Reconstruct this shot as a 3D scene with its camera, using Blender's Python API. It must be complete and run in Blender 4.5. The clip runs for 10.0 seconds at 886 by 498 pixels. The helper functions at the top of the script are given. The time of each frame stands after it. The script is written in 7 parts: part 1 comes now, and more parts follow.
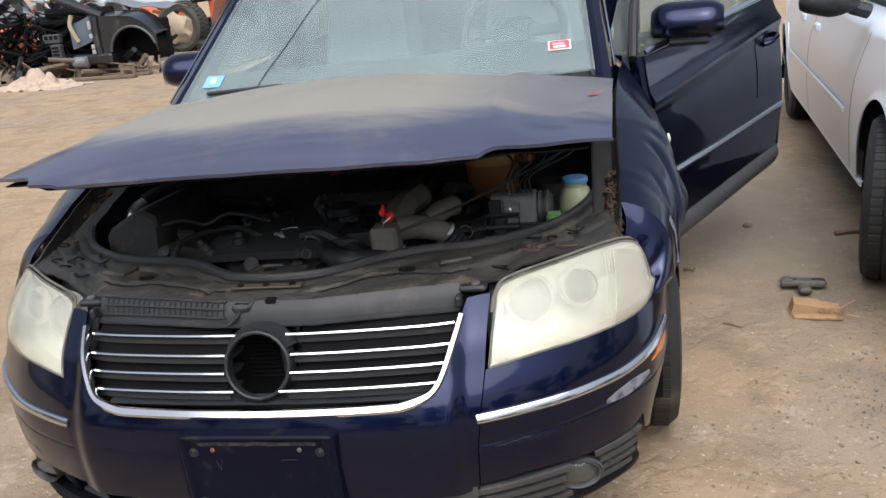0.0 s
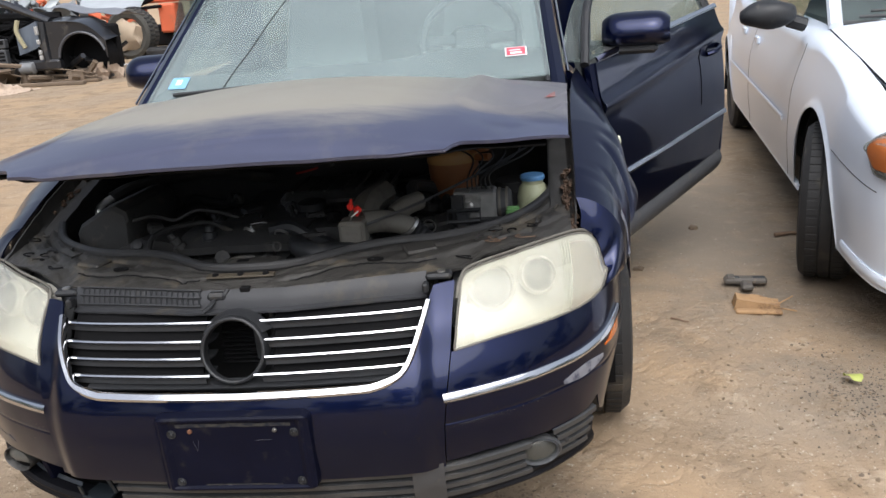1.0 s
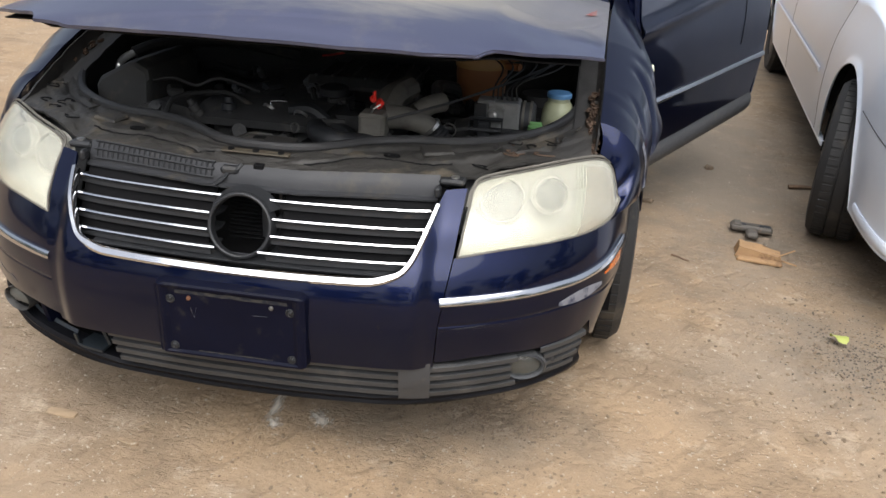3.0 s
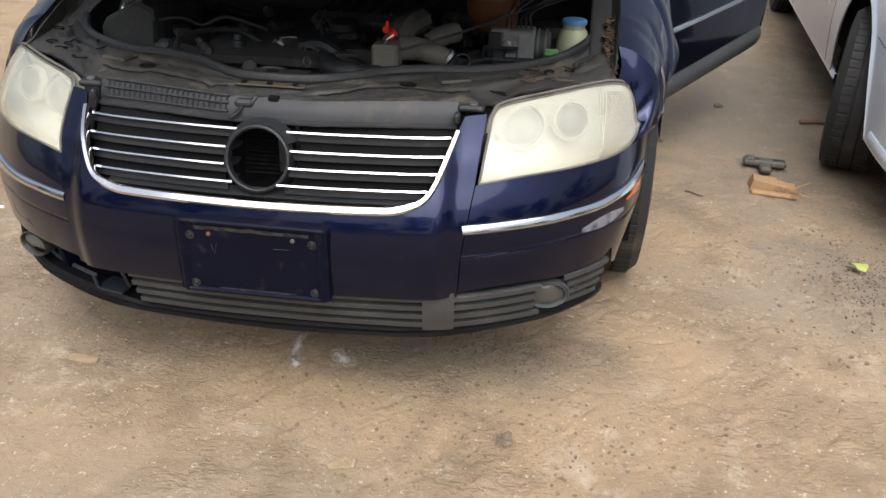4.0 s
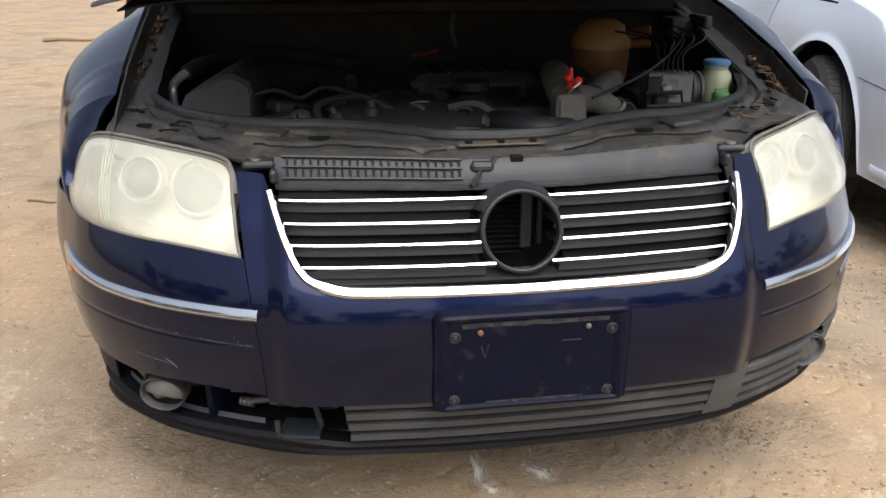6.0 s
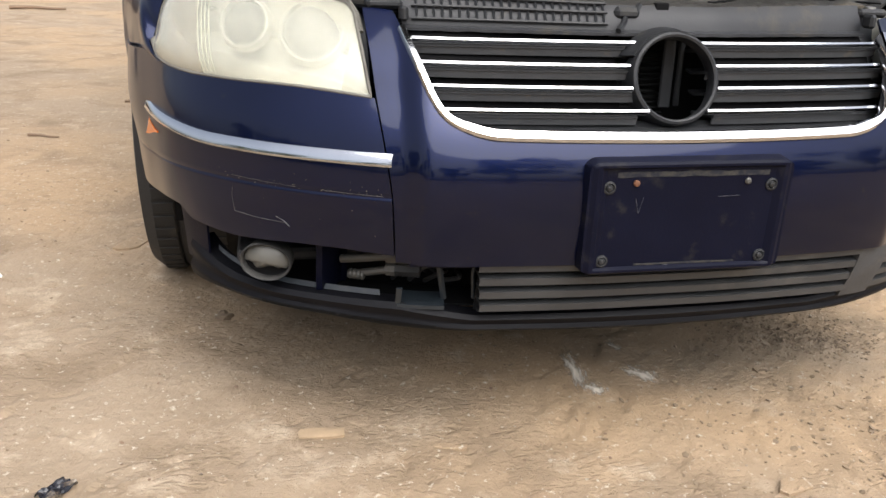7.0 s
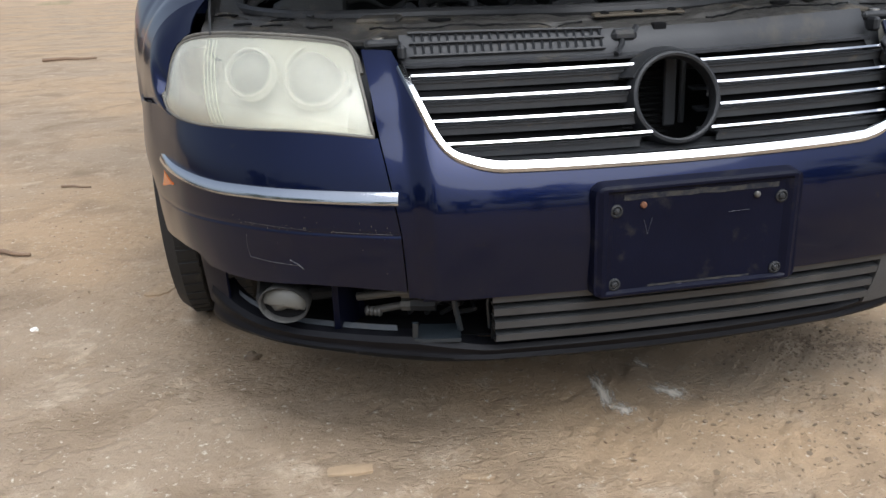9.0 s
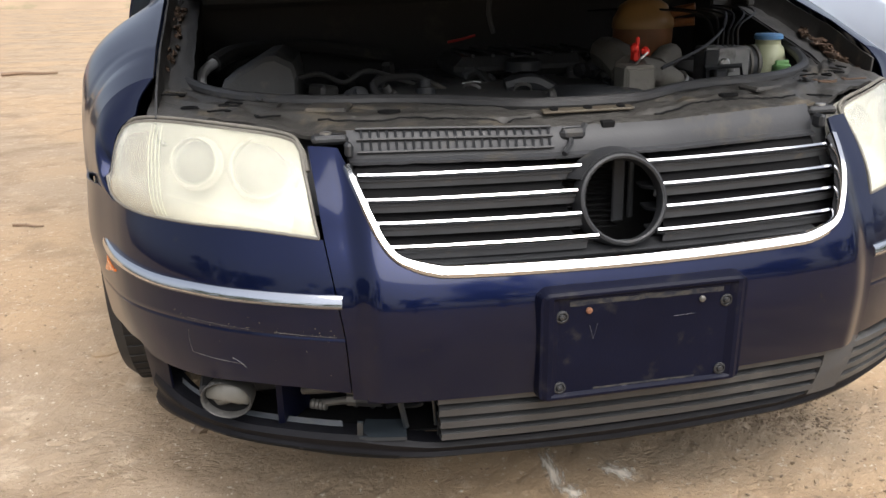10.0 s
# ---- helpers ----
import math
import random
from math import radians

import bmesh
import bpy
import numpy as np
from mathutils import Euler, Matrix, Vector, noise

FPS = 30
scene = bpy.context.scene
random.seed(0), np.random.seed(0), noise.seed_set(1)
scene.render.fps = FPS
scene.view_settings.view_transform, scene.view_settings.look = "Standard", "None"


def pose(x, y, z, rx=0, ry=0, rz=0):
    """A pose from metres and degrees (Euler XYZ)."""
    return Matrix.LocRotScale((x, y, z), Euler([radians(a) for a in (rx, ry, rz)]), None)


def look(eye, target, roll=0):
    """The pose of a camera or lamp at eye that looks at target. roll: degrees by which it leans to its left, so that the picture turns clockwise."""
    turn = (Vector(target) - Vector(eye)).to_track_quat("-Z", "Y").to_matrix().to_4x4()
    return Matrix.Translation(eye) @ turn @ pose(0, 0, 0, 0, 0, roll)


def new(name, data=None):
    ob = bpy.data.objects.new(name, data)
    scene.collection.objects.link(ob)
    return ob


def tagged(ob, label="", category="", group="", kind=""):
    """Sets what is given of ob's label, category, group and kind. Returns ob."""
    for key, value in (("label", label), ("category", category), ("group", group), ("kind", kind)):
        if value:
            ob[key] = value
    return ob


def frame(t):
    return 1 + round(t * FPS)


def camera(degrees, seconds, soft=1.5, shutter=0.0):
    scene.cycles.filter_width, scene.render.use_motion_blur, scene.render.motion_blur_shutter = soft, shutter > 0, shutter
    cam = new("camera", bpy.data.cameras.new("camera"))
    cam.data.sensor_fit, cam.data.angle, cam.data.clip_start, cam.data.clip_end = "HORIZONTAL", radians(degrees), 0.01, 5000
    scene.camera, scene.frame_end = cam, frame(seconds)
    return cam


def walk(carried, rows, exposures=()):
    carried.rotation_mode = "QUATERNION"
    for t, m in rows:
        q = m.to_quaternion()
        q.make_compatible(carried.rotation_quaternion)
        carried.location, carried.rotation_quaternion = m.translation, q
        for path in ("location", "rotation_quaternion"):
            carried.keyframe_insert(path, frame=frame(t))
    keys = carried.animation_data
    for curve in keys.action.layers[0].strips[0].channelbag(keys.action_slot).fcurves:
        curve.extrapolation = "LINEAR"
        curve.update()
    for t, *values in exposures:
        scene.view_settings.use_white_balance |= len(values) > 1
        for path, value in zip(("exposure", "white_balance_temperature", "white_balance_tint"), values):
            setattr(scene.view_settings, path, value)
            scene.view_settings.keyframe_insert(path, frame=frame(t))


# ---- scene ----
cam = camera(54.9, 10.0)
PATH = [
    (0, (0.615, -1.301, 1.26), (0.282, 0.567, 0.629), -5.2),
    (0.5, (0.623, -1.378, 1.26), (0.435, 0.508, 0.623), -3.0),
    (1, (0.597, -1.41, 1.253), (0.378, 0.48, 0.637), -4.2),
    (1.5, (0.574, -1.402, 1.259), (0.283, 0.46, 0.59), -0.6),
    (2, (0.563, -1.417, 1.267), (0.284, 0.403, 0.488), 4.7),
    (2.2, (0.564, -1.423, 1.275), (0.317, 0.393, 0.473), 5.6),
    (3.3, (0.583, -1.407, 1.255), (0.373, 0.39, 0.402), 3.4),
    (3.5, (0.581, -1.411, 1.238), (0.368, 0.376, 0.366), 2.9),
    (4, (0.544, -1.426, 1.195), (0.336, 0.34, 0.279), 2.5),
    (4.5, (0.439, -1.472, 1.192), (0.252, 0.31, 0.304), 4.0),
    (5, (0.236, -1.405, 1.141), (0.03, 0.416, 0.34), 0.6),
    (5.2, (0.11, -1.314, 1.111), (-0.077, 0.513, 0.321), -2.1),
    (6.3, (-0.501, -1.118, 0.887), (-0.023, 0.72, 0.261), 4.0),
    (6.5, (-0.569, -1.095, 0.796), (-0.068, 0.741, 0.18), 5.1),
    (7, (-0.631, -1.051, 0.722), (-0.187, 0.785, 0.063), 3.0),
    (7.5, (-0.616, -1.047, 0.732), (-0.22, 0.786, 0.038), 1.6),
    (8, (-0.605, -1.067, 0.731), (-0.274, 0.75, -0.036), 0.6),
    (8.5, (-0.596, -1.081, 0.741), (-0.305, 0.738, -0.038), -1.1),
    (9, (-0.592, -1.062, 0.748), (-0.236, 0.806, 0.127), -1.6),
    (9.5, (-0.543, -1.018, 0.776), (-0.068, 0.857, 0.266), 0.7),
    (10, (-0.548, -1.018, 0.872), (-0.117, 0.839, 0.268), -0.3),
]
walk(cam, [(t, look(eye, target, roll)) for t, eye, target, roll in PATH], [(0, 0.31, 6150, 10), (2, 0.42, 6250, 10), (4, 0.38, 6300, 9), (5, 0.38, 6300, 9), (6.5, 0.74, 6350, 10), (7.5, 0.57, 6420, 10), (8, 0.40, 6400, 10), (8.5, 0.48, 6250, 6), (9, 0.36, 5900, 8), (9.5, 0.72, 6400, 10), (10, 0.83, 6450, 10)])
# ---- light ----
world = bpy.data.worlds.new("sky")
scene.world = world
world.use_nodes = True
wn, wl = world.node_tree.nodes, world.node_tree.links
sky = wn.new("ShaderNodeTexSky")
sky.sky_type, sky.sun_disc = "NISHITA", False
sky.sun_elevation, sky.sun_rotation = radians(57), radians(168)
sky.air_density, sky.dust_density, sky.ozone_density = 1.0, 6.0, 1.0
grey = wn.new("ShaderNodeHueSaturation")
grey.inputs["Saturation"].default_value = 0.5
wl.new(sky.outputs["Color"], grey.inputs["Color"])
wl.new(grey.outputs["Color"], wn["Background"].inputs["Color"])
wn["Background"].inputs["Strength"].default_value = 0.15
sun = new("sun", bpy.data.lights.new("sun", "SUN"))
sun.data.energy, sun.data.angle, sun.data.color = 2.4, radians(75), (1.0, 0.985, 0.965)
sun.matrix_world = look((1.3, -6.1, 9.5), (0, 0, 0))


# ---- materials ----
def material(name, base, rough=0.5, metal=0.0, vary=0.15, scale=18.0, bump=0.1, grain=220.0, second=None, amount=0.0,
             patch=2.5, coat=0.0, coords="Object", spec=0.5):
    """Base colour with two scales of wear; second is a stain colour that covers about that amount of the surface."""
    m = bpy.data.materials.new(name)
    m.use_nodes = True
    n, l = m.node_tree.nodes, m.node_tree.links
    b = n["Principled BSDF"]
    b.inputs["Metallic"].default_value = metal
    b.inputs["Coat Weight"].default_value = coat
    b.inputs["Coat Roughness"].default_value = 0.06
    b.inputs["Specular IOR Level"].default_value = spec
    tc = n.new("ShaderNodeTexCoord")
    big = n.new("ShaderNodeTexNoise")
    big.inputs["Scale"].default_value, big.inputs["Detail"].default_value = scale, 6
    l.new(tc.outputs[coords], big.inputs["Vector"])
    fine = n.new("ShaderNodeTexNoise")
    fine.inputs["Scale"].default_value, fine.inputs["Detail"].default_value = grain, 4
    l.new(tc.outputs[coords], fine.inputs["Vector"])
    mix = n.new("ShaderNodeMix")
    mix.data_type = "RGBA"
    lo, hi = [tuple(min(1, c * k) for c in base) + (1,) for k in (1 - vary, 1 + vary)]
    mix.inputs["A"].default_value, mix.inputs["B"].default_value = lo, hi
    l.new(big.outputs["Fac"], mix.inputs["Factor"])
    out = mix.outputs["Result"]
    if second:
        blotch = n.new("ShaderNodeTexNoise")
        blotch.inputs["Scale"].default_value, blotch.inputs["Detail"].default_value, blotch.inputs["Roughness"].default_value = patch, 8, 0.65
        l.new(tc.outputs[coords], blotch.inputs["Vector"])
        ramp = n.new("ShaderNodeMapRange")
        ramp.inputs["From Min"].default_value, ramp.inputs["From Max"].default_value = 0.68 - 0.4 * amount, 0.80 - 0.3 * amount
        l.new(blotch.outputs["Fac"], ramp.inputs["Value"])
        m2 = n.new("ShaderNodeMix")
        m2.data_type = "RGBA"
        m2.inputs["B"].default_value = (*second, 1)
        l.new(ramp.outputs["Result"], m2.inputs["Factor"])
        l.new(out, m2.inputs["A"])
        out = m2.outputs["Result"]
    l.new(out, b.inputs["Base Color"])
    rr = n.new("ShaderNodeMapRange")
    rr.inputs["To Min"].default_value, rr.inputs["To Max"].default_value = max(0.02, rough * 0.8), min(1, rough * 1.2)
    l.new(big.outputs["Fac"], rr.inputs["Value"])
    l.new(rr.outputs["Result"], b.inputs["Roughness"])
    if bump:
        bp = n.new("ShaderNodeBump")
        bp.inputs["Strength"].default_value, bp.inputs["Distance"].default_value = bump, 0.002
        l.new(fine.outputs["Fac"], bp.inputs["Height"])
        l.new(bp.outputs["Normal"], b.inputs["Normal"])
    return m


def glass(name, tint, film=0.1, film_colour=(0.5, 0.55, 0.53), rough=0.02, haze=0.0):
    """A thin pane: tinted see-through, mirror by Fresnel, and a film of dust; haze frosts what lies behind."""
    m = bpy.data.materials.new(name)
    m.use_nodes = True
    n, l = m.node_tree.nodes, m.node_tree.links
    tr, gl, df = n.new("ShaderNodeBsdfRefraction" if haze else "ShaderNodeBsdfTransparent"), n.new("ShaderNodeBsdfGlossy"), n.new("ShaderNodeBsdfDiffuse")
    tr.inputs["Color"].default_value = (*tint, 1)
    if haze:
        tr.inputs["Roughness"].default_value, tr.inputs["IOR"].default_value = haze, 1.3
    gl.inputs["Roughness"].default_value = rough
    df.inputs["Color"].default_value = (*film_colour, 1)
    lw, pw, fr = n.new("ShaderNodeLayerWeight"), n.new("ShaderNodeMath"), n.new("ShaderNodeMath")
    lw.inputs["Blend"].default_value = 0.5
    pw.operation, pw.inputs[1].default_value = "POWER", 4.0
    fr.operation, fr.inputs[1].default_value, fr.inputs[2].default_value = "MULTIPLY_ADD", 0.95, 0.04
    l.new(lw.outputs["Facing"], pw.inputs[0])
    l.new(pw.outputs[0], fr.inputs[0])
    a, c = n.new("ShaderNodeMixShader"), n.new("ShaderNodeMixShader")
    noise_t = n.new("ShaderNodeTexNoise")
    noise_t.inputs["Scale"].default_value, noise_t.inputs["Detail"].default_value = 5, 6
    rg = n.new("ShaderNodeMapRange")
    rg.inputs["To Min"].default_value, rg.inputs["To Max"].default_value = film * 0.6, film * 1.4
    l.new(noise_t.outputs["Fac"], rg.inputs["Value"])
    l.new(rg.outputs["Result"], a.inputs["Fac"])
    l.new(tr.outputs[0], a.inputs[1])
    l.new(df.outputs[0], a.inputs[2])
    l.new(fr.outputs[0], c.inputs["Fac"])
    l.new(a.outputs[0], c.inputs[1])
    l.new(gl.outputs[0], c.inputs[2])
    l.new(c.outputs[0], n["Material Output"].inputs["Surface"])
    return m


def dirt_material():
    m = bpy.data.materials.new("packed_dirt")
    m.use_nodes = True
    n, l = m.node_tree.nodes, m.node_tree.links
    b = n["Principled BSDF"]
    b.inputs["Roughness"].default_value = 0.95
    b.inputs["Specular IOR Level"].default_value = 0.2
    tc = n.new("ShaderNodeTexCoord")

    def tex(scale, detail=8, rough=0.6, warp=0.0):
        t = n.new("ShaderNodeTexNoise")
        t.inputs["Scale"].default_value, t.inputs["Detail"].default_value = scale, detail
        t.inputs["Roughness"].default_value, t.inputs["Distortion"].default_value = rough, warp
        l.new(tc.outputs["Object"], t.inputs["Vector"])
        return t.outputs["Fac"]

    def blend(fac, a, c, lo=0.4, hi=0.6):
        r = n.new("ShaderNodeMapRange")
        r.inputs["From Min"].default_value, r.inputs["From Max"].default_value = lo, hi
        l.new(fac, r.inputs["Value"])
        x = n.new("ShaderNodeMix")
        x.data_type = "RGBA"
        l.new(r.outputs["Result"], x.inputs["Factor"])
        for k, v in (("A", a), ("B", c)):
            if isinstance(v, tuple):
                x.inputs[k].default_value = (*v, 1)
            else:
                l.new(v, x.inputs[k])
        return x.outputs["Result"]

    c = blend(tex(0.9, 6, 0.55, 0.4), (0.335, 0.240, 0.150), (0.285, 0.220, 0.154), 0.42, 0.58)
    c = blend(tex(3.3, 8, 0.6, 0.8), c, (0.205, 0.150, 0.098), 0.48, 0.70)
    c = blend(tex(8.0, 8, 0.7), c, (0.435, 0.35, 0.255), 0.56, 0.74)
    c = blend(tex(26.0, 8, 0.7), c, (0.235, 0.172, 0.112), 0.56, 0.80)
    c = blend(tex(75.0, 4, 0.6), c, (0.50, 0.435, 0.345), 0.62, 0.72)
    c = blend(tex(48.0, 6, 0.75), c, (0.175, 0.132, 0.09), 0.63, 0.82)

    def scrapes(turn, along, across):
        """Short curved drag marks that come and go in patches."""
        mp, t, gate, keep = n.new("ShaderNodeMapping"), n.new("ShaderNodeTexNoise"), n.new("ShaderNodeMapRange"), n.new("ShaderNodeMath")
        mp.inputs["Rotation"].default_value, mp.inputs["Scale"].default_value = (0, 0, math.radians(turn)), (along, across, 1)
        l.new(tc.outputs["Object"], mp.inputs["Vector"])
        l.new(mp.outputs["Vector"], t.inputs["Vector"])
        t.inputs["Scale"].default_value, t.inputs["Detail"].default_value, t.inputs["Distortion"].default_value = 1.0, 3, 1.3
        gate.inputs["From Min"].default_value, gate.inputs["From Max"].default_value = 0.56, 0.68
        l.new(t.outputs["Fac"], gate.inputs["Value"])
        wide = n.new("ShaderNodeMapRange")
        wide.inputs["From Min"].default_value, wide.inputs["From Max"].default_value = 0.44, 0.60
        l.new(tex(2.6 + along * 0.02, 3, 0.5), wide.inputs["Value"])
        keep.operation = "MULTIPLY"
        l.new(gate.outputs["Result"], keep.inputs[0])
        l.new(wide.outputs["Result"], keep.inputs[1])
        return keep.outputs[0]

    drag = scrapes(38, 20, 58)
    drag2 = scrapes(-62, 28, 66)
    # grooves too shallow to shade, so their shade goes into the colour
    c = blend(drag, c, (0.18, 0.127, 0.082), 0.0, 2.2)
    c = blend(drag2, c, (0.19, 0.137, 0.088), 0.0, 2.2)
    edge = tex(5.0, 8, 0.7)

    def blotch(colour, cx, cy, rx, ry, most):
        """A darker patch with a ragged outline."""
        sc, off = n.new("ShaderNodeVectorMath"), n.new("ShaderNodeVectorMath")
        off.operation, off.inputs[1].default_value = "SUBTRACT", (cx, cy, 0)
        sc.operation, sc.inputs[1].default_value = "MULTIPLY", (1 / rx, 1 / ry, 0)
        ln, jag, rg, mx = n.new("ShaderNodeVectorMath"), n.new("ShaderNodeMath"), n.new("ShaderNodeMapRange"), n.new("ShaderNodeMix")
        ln.operation = "LENGTH"
        jag.operation, jag.inputs[1].default_value = "MULTIPLY_ADD", 1.6
        rg.inputs["From Min"].default_value, rg.inputs["From Max"].default_value, rg.inputs["To Min"].default_value, rg.inputs["To Max"].default_value = 1.1, 2.0, most, 0
        mx.data_type = "RGBA"
        l.new(tc.outputs["Object"], off.inputs[0])
        l.new(off.outputs[0], sc.inputs[0])
        l.new(sc.outputs[0], ln.inputs[0])
        l.new(edge, jag.inputs[0])
        l.new(ln.outputs["Value"], jag.inputs[2])
        l.new(jag.outputs[0], rg.inputs["Value"])
        l.new(rg.outputs["Result"], mx.inputs["Factor"])
        l.new(c, mx.inputs["A"])
        mx.inputs["B"].default_value = (*colour, 1)
        return mx.outputs["Result"]

    # dark grit below the bumper, then gravel round the leaf
    c = blotch((0.165, 0.145, 0.118), .42, .36, .42, .20, .55)
    c = blotch((0.17, 0.145, 0.115), 1.62, .93, .30, .28, .7)
    # shade between the cars, with darker soil, put into the dirt colour
    c = blotch((0.19, 0.165, 0.135), 1.35, 2.7, .55, 1.9, .75)
    l.new(c, b.inputs["Base Color"])
    add = n.new("ShaderNodeMath")
    add.operation = "MULTIPLY_ADD"
    l.new(tex(30, 8, 0.75), add.inputs[0])
    add.inputs[1].default_value = 1.3
    groove, both = n.new("ShaderNodeMath"), n.new("ShaderNodeMath")
    both.operation, groove.operation, groove.inputs[1].default_value = "MAXIMUM", "MULTIPLY_ADD", -0.55
    l.new(drag, both.inputs[0])
    l.new(drag2, both.inputs[1])
    l.new(both.outputs[0], groove.inputs[0])
    l.new(tex(95, 4, 0.6), groove.inputs[2])
    l.new(groove.outputs[0], add.inputs[2])
    bp = n.new("ShaderNodeBump")
    bp.inputs["Strength"].default_value, bp.inputs["Distance"].default_value = 0.7, 0.007
    l.new(add.outputs[0], bp.inputs["Height"])
    l.new(bp.outputs["Normal"], b.inputs["Normal"])
    return m


DIRT = dirt_material()
PAINT = material("dark_blue_paint", (0.0045, 0.0082, 0.036), 0.32, 0.88, 0.15, 6, 0.012, 900, (0.015, 0.017, 0.032), 0.08, 38, coat=0.62, spec=0.05)
CHROME = material("chrome", (0.60, 0.61, 0.635), 0.12, 1.0, 0.05, 30, 0.02)
BLACK = material("black_plastic", (0.018, 0.019, 0.021), 0.5, 0, 0.3, 25, 0.25, 500, (0.06, 0.055, 0.045), 0.15, 18, spec=0.4)
DUSTY = material("dusty_black_plastic", (0.034, 0.033, 0.032), 0.55, 0, 0.4, 14, 0.3, 260, (0.10, 0.085, 0.065), 0.25, 16)
GREYPL = material("grey_plastic", (0.050, 0.052, 0.056), 0.6, 0, 0.25, 30, 0.3, 400, (0.10, 0.09, 0.075), 0.2, 12)
# near-black; also stands in for shade in cavities, gaps and holes
DARK = material("near_black", (0.006, 0.006, 0.0065), 0.8, 0, 0.4, 12, 0.3, 150, spec=0.1)
RUBBER = material("rubber", (0.014, 0.0138, 0.014), 0.75, 0, 0.3, 20, 0.3, 300, (0.055, 0.047, 0.036), 0.3, 10)
SEALRUB = material("dusty_seal_rubber", (0.026, 0.026, 0.027), 0.5, 0, 0.3, 20, 0.2, 300, (0.065, 0.058, 0.048), 0.25, 8)
ALLOY = material("dull_alloy", (0.42, 0.42, 0.41), 0.45, 0.35, 0.25, 30, 0.25, 300, (0.15, 0.12, 0.09), 0.25, 20)
STEEL = material("worn_steel", (0.5, 0.49, 0.47), 0.35, 0.9, 0.2, 40, 0.2)
RUST = material("rust", (0.13, 0.055, 0.028), 0.85, 0, 0.5, 40, 0.5, 200, (0.30, 0.16, 0.08), 0.3, 30)
AMBER = material("amber_plastic", (0.60, 0.15, 0.02), 0.25, 0, 0.1, 30, 0.02, coat=0.5)
CREAM = material("milky_plastic", (0.55, 0.56, 0.42), 0.45, 0, 0.12, 18, 0.05, 200, (0.30, 0.27, 0.18), 0.2, 12)
BROWNTANK = material("browned_tank_plastic", (0.24, 0.105, 0.045), 0.4, 0, 0.3, 10, 0.05, 200, (0.12, 0.06, 0.03), 0.3, 6)
BLUECAP = material("blue_plastic", (0.10, 0.24, 0.45), 0.45, 0, 0.15, 30, 0.1)
GREENCAP = material("green_plastic", (0.13, 0.28, 0.10), 0.5, 0, 0.15, 30, 0.1)
REDPL = material("red_plastic", (0.75, 0.03, 0.02), 0.4, 0, 0.1, 30, 0.05)
BEIGEPL = material("grey_beige_plastic", (0.125, 0.117, 0.10), 0.65, 0, 0.3, 24, 0.3, 160, (0.07, 0.06, 0.05), 0.35, 16)
TRIMGREY = material("grey_upholstery", (0.45, 0.47, 0.46), 0.9, 0, 0.12, 12, 0.4, 500)
DASH = material("dark_grey_dash", (0.07, 0.075, 0.075), 0.7, 0, 0.15, 20, 0.3, 400)
WHITEP = material("white_paint", (0.72, 0.775, 0.86), 0.30, 0, 0.03, 6, 0.02, 600, coat=0.3)
GLASS = glass("windscreen_glass", (0.78, 0.86, 0.85), 0.24, (0.40, 0.46, 0.46), 0.13)
# milky plastic with the shade under the hood put into its colour
JARPL = material("shaded_milky_plastic", (0.40, 0.42, 0.27), 0.45, 0, 0.12, 18, 0.05, 200, (0.25, 0.24, 0.15), 0.3, 14)
GRIME = material("grimy_engine_plastic", (0.042, 0.042, 0.042), 0.5, 0, 0.45, 26, 0.4, 140, (0.11, 0.10, 0.085), 0.3, 15)
SIDEGLASS = glass("side_glass", (0.66, 0.74, 0.72), 0.08)
LENS = glass("hazed_lens", (0.97, 0.97, 0.93), 0.26, (0.62, 0.61, 0.525), 0.2, 0.17)
FOGGLASS = glass("fog_lamp_glass", (0.80, 0.82, 0.80), 0.10, (0.36, 0.36, 0.33), 0.06)
TURNGLASS = glass("turn_lamp_glass", (0.85, 0.86, 0.84), 0.25, (0.42, 0.42, 0.38), 0.06)
PALELABEL = material("pale_blue_sticker", (0.20, 0.40, 0.56), 0.5, 0, 0.08, 60, 0)
REDLABEL = material("red_sticker", (0.78, 0.06, 0.09), 0.5, 0, 0.08, 60, 0)
WHITELABEL = material("white_sticker", (0.8, 0.8, 0.8), 0.5, 0, 0.05, 60, 0)


# ---- geometry helpers ----
def join(*geos):
    vs, fs = [], []
    for v, f in geos:
        k = len(vs)
        vs += [tuple(p) for p in v]
        fs += [tuple(i + k for i in face) for face in f]
    return vs, fs


def moved(geo, m):
    return [tuple(m @ Vector(p)) for p in geo[0]], geo[1]


def mirrored(geo):
    return [(-x, y, z) for x, y, z in geo[0]], [tuple(reversed(f)) for f in geo[1]]


def part(name, geo, mat, parent=None, label="", smooth=35, at=None):
    me = bpy.data.meshes.new(name)
    me.from_pydata([tuple(map(float, p)) for p in geo[0]], [], geo[1])
    bm = bmesh.new()
    bm.from_mesh(me)
    bmesh.ops.recalc_face_normals(bm, faces=bm.faces)
    for f in bm.faces:
        f.smooth = smooth > 0
    bm.to_mesh(me)
    bm.free()
    if smooth:
        me.set_sharp_from_angle(angle=radians(smooth))
    me.materials.append(mat)
    ob = new(name, me)
    if parent:
        ob.parent = parent
    if at is not None:
        ob.matrix_basis = at
    if label:
        ob["label"] = label
    return ob


def thing(name, label, category, m=None, group="", kind=""):
    ob = new(name)
    ob.empty_display_size = 0.1
    if m is not None:
        ob.matrix_basis = m
    return tagged(ob, label, category, group, kind)


